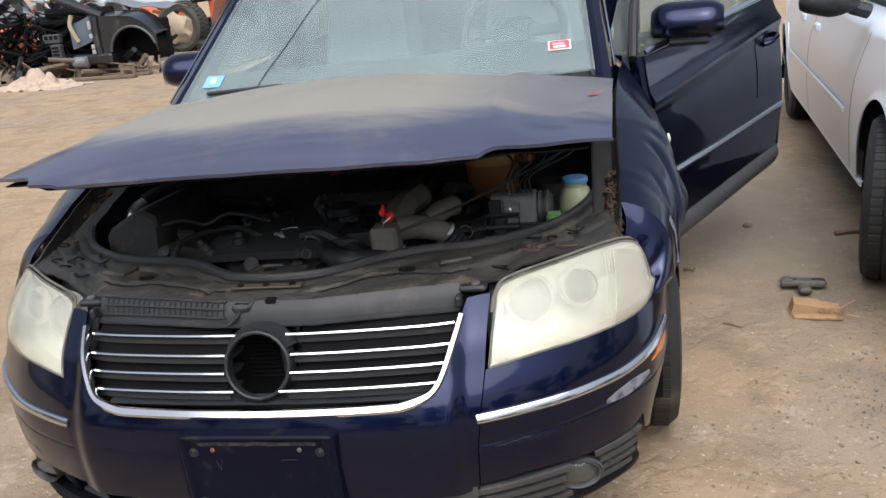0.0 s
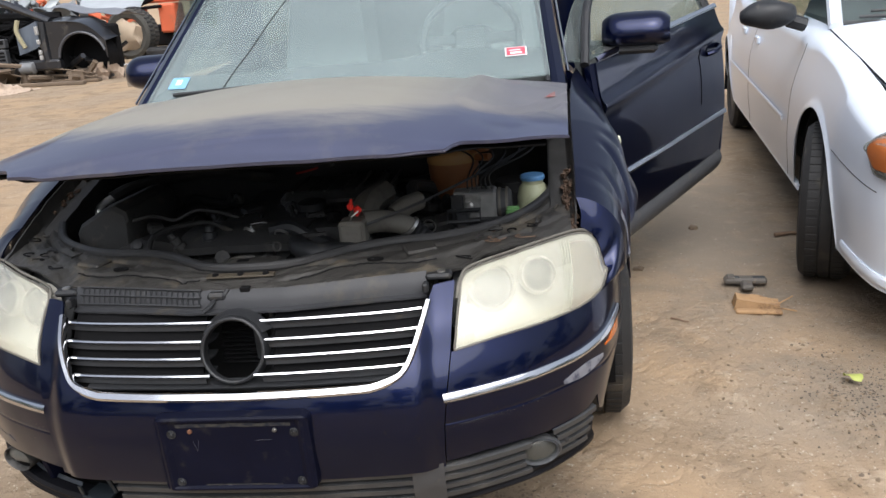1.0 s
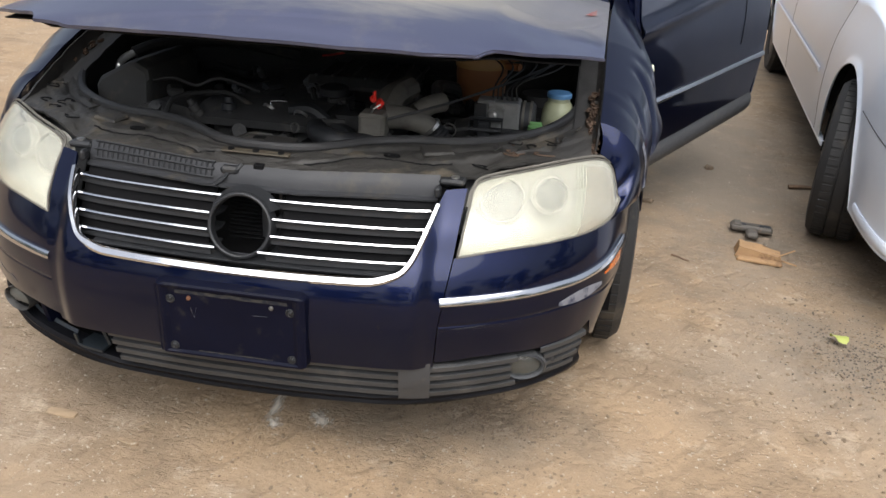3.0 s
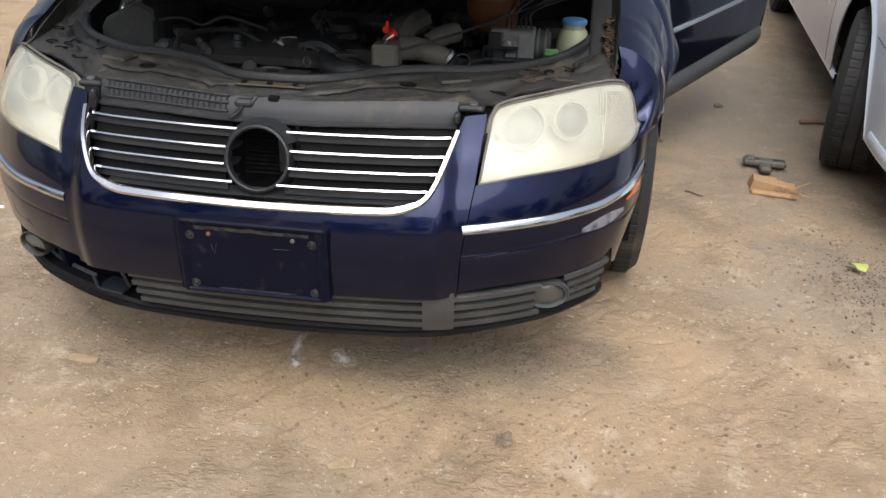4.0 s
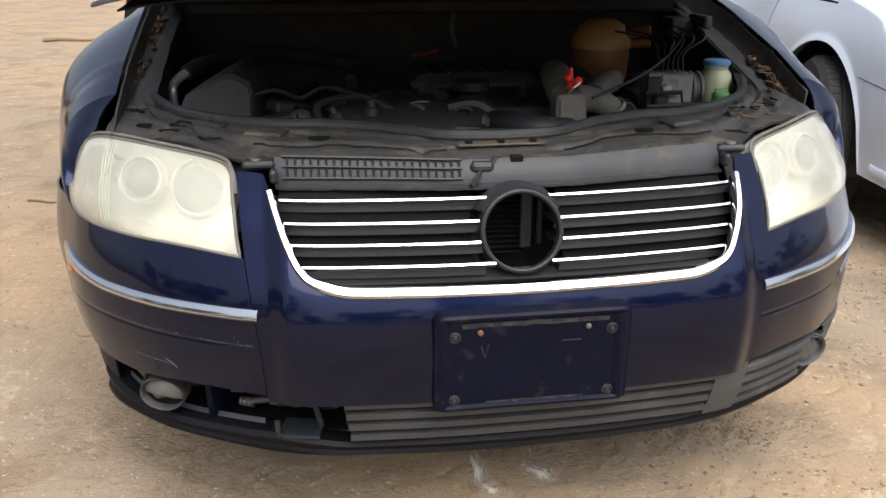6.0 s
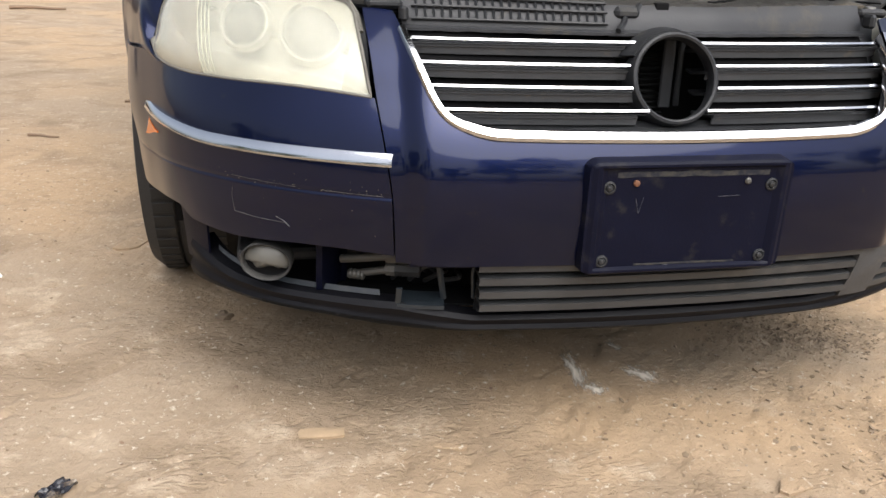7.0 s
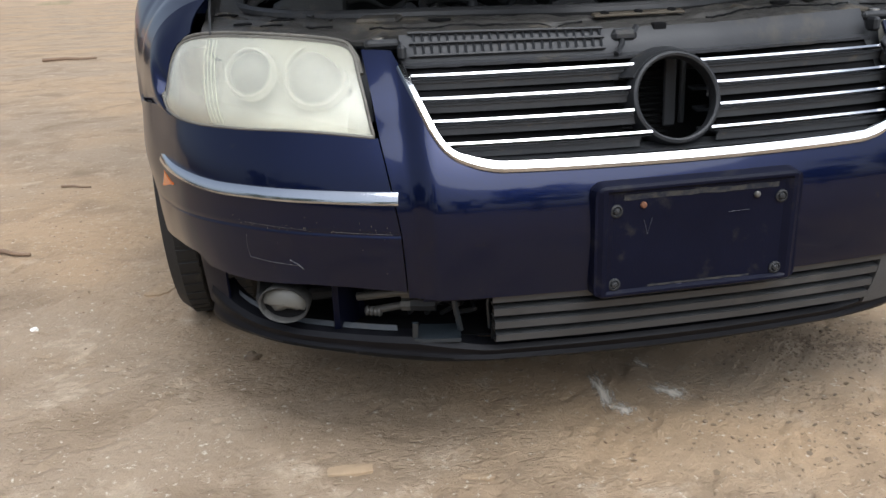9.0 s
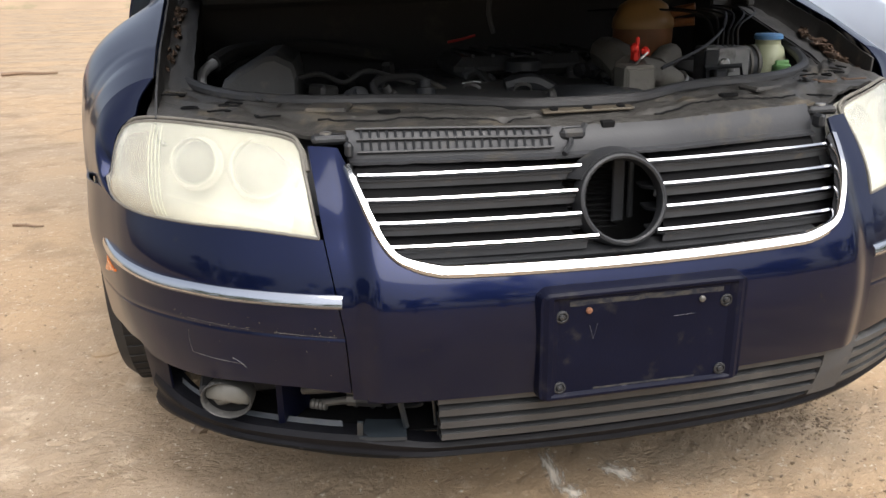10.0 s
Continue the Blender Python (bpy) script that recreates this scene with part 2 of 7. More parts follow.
def patch(fn, us, vs, thick=0.0):
    """A sheet fn(u, v) over two lists of parameters, given thickness behind it."""
    p = np.array([[fn(u, v) for v in vs] for u in us], float)
    nu, nv = p.shape[:2]
    idx = np.arange(nu * nv).reshape(nu, nv)
    faces = [(idx[i, j], idx[i + 1, j], idx[i + 1, j + 1], idx[i, j + 1]) for i in range(nu - 1) for j in range(nv - 1)]
    pts = p.reshape(-1, 3)
    if not thick:
        return [tuple(q) for q in pts], [tuple(map(int, f)) for f in faces]
    du, dv = np.gradient(p, axis=0), np.gradient(p, axis=1)
    nr = np.cross(du, dv)
    nr /= np.maximum(np.linalg.norm(nr, axis=2, keepdims=True), 1e-9)
    back = (p - nr * thick).reshape(-1, 3)
    k = nu * nv
    faces += [tuple(k + i for i in reversed(f)) for f in faces]
    rim = [idx[i, 0] for i in range(nu)] + [idx[nu - 1, j] for j in range(1, nv)] + [idx[i, nv - 1] for i in range(nu - 2, -1, -1)] + [idx[0, j] for j in range(nv - 2, 0, -1)]
    for a, b in zip(rim, rim[1:] + rim[:1]):
        faces.append((b, a, a + k, b + k))
    return [tuple(q) for q in np.vstack([pts, back])], [tuple(map(int, f)) for f in faces]


def rbox(c, s, r=0.01):
    """A box with chamfered edges: centre, size, chamfer."""
    r = min(r, min(s) * 0.45)
    vs, key = [], {}
    for sx in (-1, 1):
        for sy in (-1, 1):
            for sz in (-1, 1):
                for a in range(3):
                    h = [s[0] / 2 - r, s[1] / 2 - r, s[2] / 2 - r]
                    h[a] += r
                    key[sx, sy, sz, a] = len(vs)
                    vs.append((c[0] + sx * h[0], c[1] + sy * h[1], c[2] + sz * h[2]))
    fs = []
    for a in range(3):
        b, d = (a + 1) % 3, (a + 2) % 3
        for sg in (-1, 1):
            q = []
            for u, v in ((-1, -1), (1, -1), (1, 1), (-1, 1)):
                sn = [0, 0, 0]
                sn[a], sn[b], sn[d] = sg, u, v
                q.append(key[(*sn, a)])
            fs.append(tuple(q))
        for u in (-1, 1):
            for v in (-1, 1):
                q = []
                for w, axis in ((-1, b), (-1, d), (1, d), (1, b)):
                    sn = [0, 0, 0]
                    sn[a], sn[b], sn[d] = w, u, v
                    q.append(key[(*sn, axis)])
                fs.append(tuple(q))
    for sx in (-1, 1):
        for sy in (-1, 1):
            for sz in (-1, 1):
                fs.append(tuple(key[sx, sy, sz, a] for a in range(3)))
    return vs, fs


def curve_pts(pts, n=40):
    """A smooth run of n points through the given ones."""
    p = np.array(pts, float)
    if len(p) < 3:
        return [tuple(p[0] + (p[1] - p[0]) * k / (n - 1)) for k in range(n)]
    q = np.vstack([2 * p[0] - p[1], p, 2 * p[-1] - p[-2]])
    out = []
    for t in np.linspace(0, len(p) - 1 - 1e-9, n):
        i = int(t)
        f = t - i
        a, b, c, d = q[i], q[i + 1], q[i + 2], q[i + 3]
        out.append(tuple(0.5 * (2 * b + (c - a) * f + (2 * a - 5 * b + 4 * c - d) * f * f + (3 * b - a - 3 * c + d) * f ** 3)))
    return out


def tube(pts, r, n=8, closed=False, ribs=0.0):
    """A round bar along a run of points; ribs: corrugation."""
    p = [Vector(q) for q in pts]
    k = len(p)
    vs, fs = [], []
    up = Vector((0, 0, 1))
    side = None
    for i in range(k):
        if closed:
            d = (p[(i + 1) % k] - p[i - 1]).normalized()
        else:
            d = (p[min(i + 1, k - 1)] - p[max(i - 1, 0)]).normalized()
        if side is None:
            side = d.cross(up if abs(d.z) < 0.9 else Vector((1, 0, 0))).normalized()
        side = (side - d * side.dot(d)).normalized()
        up2 = d.cross(side)
        rr = (r[i] if isinstance(r, (list, tuple)) else r) * (1 + ribs * (1 if i % 2 else -1))
        for j in range(n):
            a = 2 * math.pi * j / n
            vs.append(tuple(p[i] + rr * (math.cos(a) * side + math.sin(a) * up2)))
    for i in range(k if closed else k - 1):
        for j in range(n):
            a, b = i * n, ((i + 1) % k) * n
            fs.append((a + j, a + (j + 1) % n, b + (j + 1) % n, b + j))
    if not closed:
        fs += [tuple(range(n)), tuple(range((k - 1) * n, k * n))]
    return vs, fs


def lathe(profile, n=32, m=None):
    """A turned body: (radius, height) pairs about the z axis, then moved by m."""
    vs, fs = [], []
    for r, h in profile:
        for j in range(n):
            a = 2 * math.pi * j / n
            vs.append((r * math.cos(a), r * math.sin(a), h))
    for i in range(len(profile) - 1):
        for j in range(n):
            fs.append((i * n + j, i * n + (j + 1) % n, (i + 1) * n + (j + 1) % n, (i + 1) * n + j))
    if profile[0][0] > 1e-5:
        fs.append(tuple(range(n)))
    if profile[-1][0] > 1e-5:
        fs.append(tuple(range((len(profile) - 1) * n, len(profile) * n)))
    geo = (vs, fs)
    return moved(geo, m) if m is not None else geo


def ring(profile, n=40, m=None):
    """A turned ring: a closed (radius, height) loop about the z axis."""
    vs, fs = [], []
    k = len(profile)
    for r, h in profile:
        for j in range(n):
            a = 2 * math.pi * j / n
            vs.append((r * math.cos(a), r * math.sin(a), h))
    for i in range(k):
        for j in range(n):
            b = (i + 1) % k
            fs.append((i * n + j, i * n + (j + 1) % n, b * n + (j + 1) % n, b * n + j))
    geo = (vs, fs)
    return moved(geo, m) if m is not None else geo


def strip(path, width, depth, up, tilt=0.0):
    """A flat bar with chamfered front along a run of (point, outward) pairs; up: its width direction."""
    vs, fs = [], []
    for p, o in path:
        p, o = Vector(p), Vector(o).normalized()
        w = (Vector(up) - o * tilt).normalized()
        for a, d in ((-0.5, 0), (-0.5, 0.6), (-0.3, 1), (0.3, 1), (0.5, 0.6), (0.5, 0)):
            vs.append(tuple(p + w * a * width + o * d * depth))
    for i in range(len(path) - 1):
        for j in range(6):
            fs.append((i * 6 + j, i * 6 + (j + 1) % 6, (i + 1) * 6 + (j + 1) % 6, (i + 1) * 6 + j))
    fs += [tuple(range(6)), tuple(range((len(path) - 1) * 6, len(path) * 6))]
    return vs, fs


def lump(c, s, seed, rough=0.3, sub=2):
    """An uneven stone-like or crumpled body."""
    bm = bmesh.new()
    bmesh.ops.create_icosphere(bm, subdivisions=sub, radius=1)
    vs = []
    for v in bm.verts:
        k = 1 + rough * noise.noise(v.co * 1.7 + Vector((seed, 0, 0)))
        vs.append((c[0] + v.co.x * s[0] * k, c[1] + v.co.y * s[1] * k, c[2] + v.co.z * s[2] * k))
    fs = [tuple(x.index for x in f.verts) for f in bm.faces]
    bm.free()
    return vs, fs


def lerp(x, table):
    return float(np.interp(x, [a for a, _ in table], [b for _, b in table]))


def smooth01(x, a, b):
    t = min(1, max(0, (x - a) / (b - a)))
    return t * t * (3 - 2 * t)


def rng(a, b, n):
    return [float(x) for x in np.linspace(a, b, n)]


# ---- ground ----
def ground_z(x, y):
    v = Vector((x, y, 0))
    near = smooth01(math.hypot(x - 0.2, y - 0.8), 9.0, 4.0)
    z = 0.006 * noise.noise(v * 1.3) + 0.004 * noise.noise(v * 4.1) + 0.003 * noise.noise(v * 11.0) + 0.0016 * noise.noise(v * 29.0) + 0.0010 * noise.noise(v * 61.0)
    hollow = 0.039 * (1 - smooth01(y, -0.05, 1.1)) * smooth01(math.hypot(x, y), 8.0, 4.0)
    return (z - 0.004 if near > 0 else z) - hollow


def scuffs(count, seed):
    """Short curved scrapes of shoes and tyres in the dirt: place, heading, length, width, depth."""
    r = random.Random(seed)
    out = []
    for _ in range(count):
        x, y = r.uniform(-1.6, 2.1), r.uniform(-.75, 1.7)
        a = 1.0 + 1.2 * noise.noise(Vector((x * 1.2, y * 1.2, 5))) + r.gauss(0, .35)
        out.append((x, y, a, r.uniform(.008, .042), r.uniform(.0025, .006), r.uniform(-.0055, .0042)))
    return out


SCUFF_GRID = []


def surface(x, y):
    """Height of the dirt with its scuffs."""
    xa, ya, h = SCUFF_GRID[0]
    i, j = int(np.clip(np.searchsorted(xa, x), 1, len(xa) - 1)), int(np.clip(np.searchsorted(ya, y), 1, len(ya) - 1))
    u, v = (x - xa[i - 1]) / (xa[i] - xa[i - 1]), (y - ya[j - 1]) / (ya[j] - ya[j - 1])
    k = h[i - 1:i + 1, j - 1:j + 1]
    return ground_z(x, y) + float((1 - u) * ((1 - v) * k[0, 0] + v * k[0, 1]) + u * ((1 - v) * k[1, 0] + v * k[1, 1]))


def build_ground():
    def axis(lo, hi, step, far):
        a = list(np.arange(lo, hi + step / 2, step))
        s, out = step, []
        x = hi
        while x < far:
            s *= 1.22
            x += s
            out.append(x)
        left, s, x = [], step, lo
        while x > -far:
            s *= 1.22
            x -= s
            left.append(x)
        return left[::-1] + a + out
    xs, ys = axis(-1.6, 2.1, 0.0065, 600), axis(-0.75, 1.8, 0.0065, 600)
    xa, ya = np.array(xs), np.array(ys)
    hz = np.zeros((len(xs), len(ys)))
    for x, y, a, ln, w, d in scuffs(5200, 3):
        i0, i1 = np.searchsorted(xa, [x - ln * 2, x + ln * 2])
        j0, j1 = np.searchsorted(ya, [y - ln * 2, y + ln * 2])
        dx, dy = xa[i0:i1, None] - x, ya[None, j0:j1] - y
        u, v = dx * math.cos(a) + dy * math.sin(a), dy * math.cos(a) - dx * math.sin(a)
        hz[i0:i1, j0:j1] += d * np.exp(-(u / ln) ** 2 - ((v - 4 * u * u) / (w * 1.4)) ** 2)
    SCUFF_GRID.append((xa, ya, hz.copy()))
    hz = dict(((x, y), hz[i, j]) for i, x in enumerate(xs) for j, y in enumerate(ys))
    geo = patch(lambda x, y: (x, y, ground_z(x, y) + hz[x, y] if abs(x) < 60 and abs(y) < 60 else -0.004), xs, ys)
    ob = part("ground", geo, DIRT, None, "", 180)
    tagged(ob, "packed tan dirt yard with scuffs and loose grit", "ground", kind="structure")


build_ground()

# ---- blue sedan ----
CAR = pose(0, 0, 0, 0, -1.1, -1.2)
FRONT = CAR.inverted() @ pose(-.008, .035, -.020, 0, -.99, -.81)
sedan = thing("sedan", "dark blue sedan with raised hood, open door and missing front badge", "car", CAR)

PLAN = curve_pts([(0, .012), (.10, .013), (.2, .018), (.335, .030), (.415, .050), (.50, .088), (.585, .138), (.66, .202), (.715, .262), (.752, .320), (.775, .39), (.790, .46), (.805, .56), (.818, .66)], 200)
PS = np.concatenate([[0], np.cumsum([math.dist(a, b) for a, b in zip(PLAN, PLAN[1:])])])
PX, PY = [a for a, _ in PLAN], [b for _, b in PLAN]
PROF = curve_pts([(.12, .075), (.18, .055), (.22, .037), (.28, .0165), (.33, .003), (.40, -.005), (.455, -.002), (.495, .009), (.525, .023), (.555, .041), (.60, .067), (.645, .111), (.68, .152), (.75, .245)], 120)
PZ, PO = [a for a, _ in PROF], [b for _, b in PROF]


def s_of(x):
    return float(np.interp(abs(x), PX, PS)) * (1 if x >= 0 else -1)


def s_of_y(y):
    return float(np.interp(y, PY, PS))


def nose(s, z, off=0.0):
    """The front skin: s along the bumper from the middle, z up, off outward."""
    a = abs(s)
    x, y = float(np.interp(a, PS, PX)), float(np.interp(a, PS, PY))
    x2, y2 = float(np.interp(a + 0.01, PS, PX)), float(np.interp(a + 0.01, PS, PY))
    tx, ty = x2 - x, y2 - y
    k = math.hypot(tx, ty) or 1.0
    if k < 1e-6 or (tx == 0 and ty == 0):
        tx, ty, k = 0, 1, 1
    nx, ny = ty / k, -tx / k
    sg = 1 if s >= 0 else -1
    off -= .040 * smooth01(a, .72, 1.05) * smooth01(z, .43, .23)
    return Vector((sg * (x + nx * off), y + ny * off + float(np.interp(z, PZ, PO)), z))


def nose_out(s):
    a = nose(s, 0.4, 0.01) - nose(s, 0.4, 0)
    return a.normalized()


def nose_n(x, z):
    """The outward normal of the front skin."""
    s = s_of(x)
    n = (nose(s + .004, z) - nose(s - .004, z)).cross(nose(s, z + .004) - nose(s, z - .004)).normalized()
    return n if n.y < 0 else -n


def nx(x, z, off=0.0):
    return nose(s_of(x), z, off)


CHROME_EDGE = [(0, .498), (.14, .499), (.26, .5010), (.29, .504), (.315, .511), (.332, .521), (.344, .534), (.354, .551), (.362, .570), (.372, .596), (.381, .619), (.388, .638), (.396, .662)]


def chrome_z(x):
    return lerp(abs(x), CHROME_EDGE + [(.41, .664), (.5, .664)])


def seam_x(z):
    return lerp(z, [(.30, .409), (.42, .416), (.55, .434), (.66, .443)])


def centre_off(x):
    return 0.010 * (1 - smooth01(abs(x), .365, .405))


def bumper_centre(x, v):
    zb, zt = .322, chrome_z(x)
    z = zb + (zt - zb) * v
    sx = (1 if x > 0 else -1)
    x2 = x + sx * (seam_x(z) - .425) * smooth01(abs(x), .38, .425)
    return nx(x2, z, centre_off(x2))


xs = rng(-.425, -.405, 3) + rng(-.40, -.30, 26) + rng(-.29, .29, 30) + rng(.30, .40, 26) + rng(.405, .425, 3)
bumper = part("bumper", patch(bumper_centre, xs, rng(0, 1, 26), -0.004), PAINT, sedan, "dark blue painted bumper with scuffs", 60, FRONT)


HL_LOW = curve_pts([(.442, .551, 0), (.50, .556, 0), (.56, .559, 0), (.64, .5585, 0), (.71, .560, 0), (.752, .570, 0), (.767, .592, 0)], 61)
HL_TOP = curve_pts([(.458, .658, 0), (.474, .673, 0), (.542, .682, 0), (.648, .687, 0), (.718, .681, 0), (.750, .656, 0), (.767, .604, 0)], 61)
S_END = s_of_y(.60)


def side_bumper(s, v, flare=0.0):
    x = float(np.interp(s, PS, PX))
    zt = lerp(x, [(.42, .5505), (.44, .5505), (.50, .555), (.56, .559), (.64, .5575), (.70, .5575), (.735, .562), (.76, .571), (.775, .577), (.80, .572)])
    zb = lerp(x, [(.40, .328), (.485, .334), (.552, .333), (.64, .325), (.681, .328), (.711, .333), (.731, .350), (.735, .325), (.741, .298), (.755, .284), (.78, .265), (.818, .240)])
    if flare and x > .731:
        zb = .350 - .010 * smooth01(x, .74, .80)
    z = zb + (.417 - zb) * v / .5 if v < .5 else .417 + (zt - .417) * (v - .5) / .5
    s2 = s + (s_of(seam_x(z) + .003) - s_of(.425)) * (1 - smooth01(s, s_of(.425), s_of(.47)))
    groove = -0.0014 if .495 < v < .505 else 0.0
    back = flare * smooth01(s, s_of_y(.31), s_of_y(.50))
    return nose(s2, z, groove + back * (.014 + .012 * smooth01(z, .40, .50) + .028 * smooth01(s, .72, 1.05) * smooth01(z, .43, .23)))


vz = rng(0, .47, 14) + [.488, .497, .503, .512] + rng(.53, 1, 14)
SIDE = patch(side_bumper, rng(s_of(.425), s_of(.69), 30) + rng(s_of(.693), S_END, 70), vz, 0.004)
part("bumper_side", SIDE, PAINT, bumper, "", 50)
part("bumper_side", mirrored(patch(lambda s, v: side_bumper(s, v, 1), rng(s_of(.425), s_of(.69), 30) + rng(s_of(.693), S_END, 70), vz, 0.004)), PAINT, bumper, "", 50)

# chrome moulding and side marker on each bumper corner
TRIM = strip([(nose(s, .472 + .022 * smooth01(s, s_of(.66), s_of_y(.42)), .0), nose_out(s)) for s in rng(s_of(.417), s_of_y(.43), 36)], .019, .009, (0, 0, 1), .2)
part("bumper_moulding", TRIM, CHROME, bumper, "bright chrome moulding", 40)
part("bumper_moulding", mirrored(TRIM), CHROME, bumper, "bright chrome moulding", 40)
MARK = patch(lambda s, v: nose(s, (.456 + .010 * smooth01(s, s_of_y(.32), s_of_y(.42))) + (v - .5) * (.004 + .034 * smooth01(s, s_of_y(.32), s_of_y(.41))), .002), rng(s_of_y(.315), s_of_y(.432), 10), rng(0, 1, 5), 0.008)
part("side_marker", MARK, AMBER, bumper, "orange reflector lens", 40)
MARK = patch(lambda s, v: nose(s, .458 + .010 * smooth01(s, s_of_y(.34), s_of_y(.43)) + (v - .5) * (.003 + .038 * smooth01(s, s_of_y(.33), s_of_y(.40))), .003 + .012 * smooth01(s, s_of_y(.31), s_of_y(.50))), rng(s_of_y(.330), s_of_y(.432), 12), rng(0, 1, 5), 0.008)
part("side_marker", mirrored(MARK), AMBER, bumper, "orange reflector lens", 40)
SCUFF = material("scuffed_primer", (0.17, 0.175, 0.20), 0.6, 0, 0.3, 60, 0.2, 300, (0.008, 0.012, 0.04), 0.5, 40)
part("scuff", patch(lambda s, v: nose(s, .426 + (v - .5) * (.008 + .018 * math.sin(math.pi * min(1, (s - s_of(.655)) / .14))) + .08 * (s - s_of(.655)), .0012), rng(s_of(.655), s_of(.655) + .14, 12), rng(0, 1, 5), 0.001), SCUFF, bumper, "bare grey scrape through the paint")
SCR = material("scratch_mark", (0.060, 0.060, 0.072), 0.7, 0, 0.5, 80, 0.1, 200, (0.006, 0.008, 0.02), 0.62, 110)


def scratch(pts, r=0.00035):
    p = [nx(x, z, centre_off(x) + .0004) for x, z in pts]
    part("scratch", tube(curve_pts(p, 10), r, 4), SCR, bumper, "pale scratch")


scratch([(-.283, .452), (-.270, .437), (-.254, .418)], .0005)
scratch([(-.640, .404), (-.641, .388), (-.638, .367)])
scratch([(-.638, .367), (-.605, .364), (-.563, .363)], .0005)
scratch([(-.578, .371), (-.568, .366), (-.559, .358)], .0009)
scratch([(-.64, .4235), (-.60, .4225), (-.55, .421)], .0004)
scratch([(-.43, .4195), (-.47, .420), (-.51, .4205)], .0004)
rnd = random.Random(31)
chips = []
for k in range(44):
    x = -rnd.uniform(.43, .66)
    z = .418 + abs(rnd.gauss(0, .006)) if k < 34 else rnd.uniform(.345, .455)
    chips.append(lump(nx(x, z, .0002), [rnd.uniform(.0003, .0008)] * 3, k, .5, 1))
for k in range(46):
    x = rnd.uniform(.42, .64)
    chips.append(lump(nx(x, .408 + .05 * (x - .42) - abs(rnd.gauss(0, .005)), .0002), [rnd.uniform(.0003, .0007)] * 3, 60 + k, .5, 1))
tagged(part("paint_chips", join(*chips), material("chipped_primer", (.12, .117, .11), .8, 0, .3, 60, .1), bumper, "tiny pale paint chips"), kind="stuff")
scratch([(.41, .409), (.50, .413), (.62, .420)], .0003)
scratch([(.395, .415), (.391, .38), (.392, .345)], .0004)

# lower valance, its lip and the near-black shade sheets behind
LIPZ = [(0, .184), (.3, .190), (.4, .197), (.5, .204), (.62, .207), (.69, .215), (.76, .218), (.80, .205), (.83, .19)]


def valance(s, v):
    x = float(np.interp(abs(s), PS, PX))
    zb = lerp(x, LIPZ)
    zt = lerp(x, [(0, .222), (.292, .223), (.346, .234), (.40, .245), (.58, .243), (.645, .250), (.677, .264), (.716, .290), (.733, .302), (.745, .290), (.76, .278), (.80, .252), (.83, .235)])
    tuck = -.004 * smooth01(x, .69, .735)
    prof = [(-.060, zb + .004), (-.012, zb), (.004, zb + .006), (.006, zb + .3 * (zt - zb)), (.0, zb + .5 * (zt - zb)), (.002, zb + .8 * (zt - zb)), (-.006, zt), (-.045, zt - .004)]
    t = v * (len(prof) - 1)
    i = min(int(t), len(prof) - 2)
    f = t - i
    o, z = (prof[i][k] + f * (prof[i + 1][k] - prof[i][k]) for k in (0, 1))
    return nose(s, z, o + tuck)


VAL_END = .80
VAL = material("worn_black_plastic", (0.0058, 0.0060, 0.0078), 0.5, 0, 0.35, 12, 0.2, 400, (0.03, 0.028, 0.026), 0.22, 7, spec=0.12)
part("valance", patch(valance, rng(-VAL_END, VAL_END, 110), rng(0, 1, 22)), VAL, bumper, "scuffed black plastic lower lip", 50)
# near-black sheets paint the shade behind the slats
part("shade_backing", join(patch(lambda s, v: nose(s, .20 + .15 * v, -.12), rng(-s_of(.70), s_of(.70), 40), rng(0, 1, 3), .01),
                    patch(lambda s, v: nose(s, .335 + .01 * v, -.005 - .12 * v), rng(-s_of(.70), s_of(.70), 40), rng(0, 1, 3), .004)), DARK, bumper, "near-black sheets standing in for shade behind the lower grille")


def slat(x0, x1, z, n, tip=0.002):
    def f(s, v):
        prof = [(-.022, .008), (-.004, .0115), (tip, .0095), (tip + .001, .002), (-.007, -.004), (-.020, -.006)]
        t = v * 5
        i = min(int(t), 4)
        o, dz = (prof[i][k] + (t - i) * (prof[i + 1][k] - prof[i][k]) for k in (0, 1))
        return nose(s, z + dz, o)
    return patch(f, rng(s_of(x0), s_of(x1), n), rng(0, 1, 6), .003)


SLAT = material("weathered_slat_plastic", (0.038, 0.039, 0.0405), 0.5, 0, 0.3, 14, 0.25, 300, (0.075, 0.072, 0.067), 0.28, 9)
lower = part("lower_grille", join(patch(lambda s, v: nose(s, .222 + .10 * v, -.028), rng(s_of(-.285), s_of(.36), 40), rng(0, 1, 3), .004),
                                  patch(lambda s, v: nose(s, .228 + .10 * v, -.028), rng(s_of(.385), s_of(.72), 20), rng(0, 1, 3), .004)), BLACK, bumper, "black lower grille with grey slats")
for k in range(4):
    part("slat", slat(-.292 + .003 * k, .343, .309 - .0242 * k, 40, .004), SLAT, bumper)
    part("slat", slat(.400, (.580, .568, .566, .578)[k], .306 - .0245 * k, 14), SLAT, bumper)
    part("slat", slat((.626, .634, .634, .626)[k], .724 - .008 * k, .313 - .0225 * k, 8), SLAT, bumper)
part("slat", patch(lambda s, v: nose(s, .236 + .07 * v, -.016), rng(s_of(.305), s_of(.312), 2), rng(0, 1, 3), .004), SLAT, bumper)
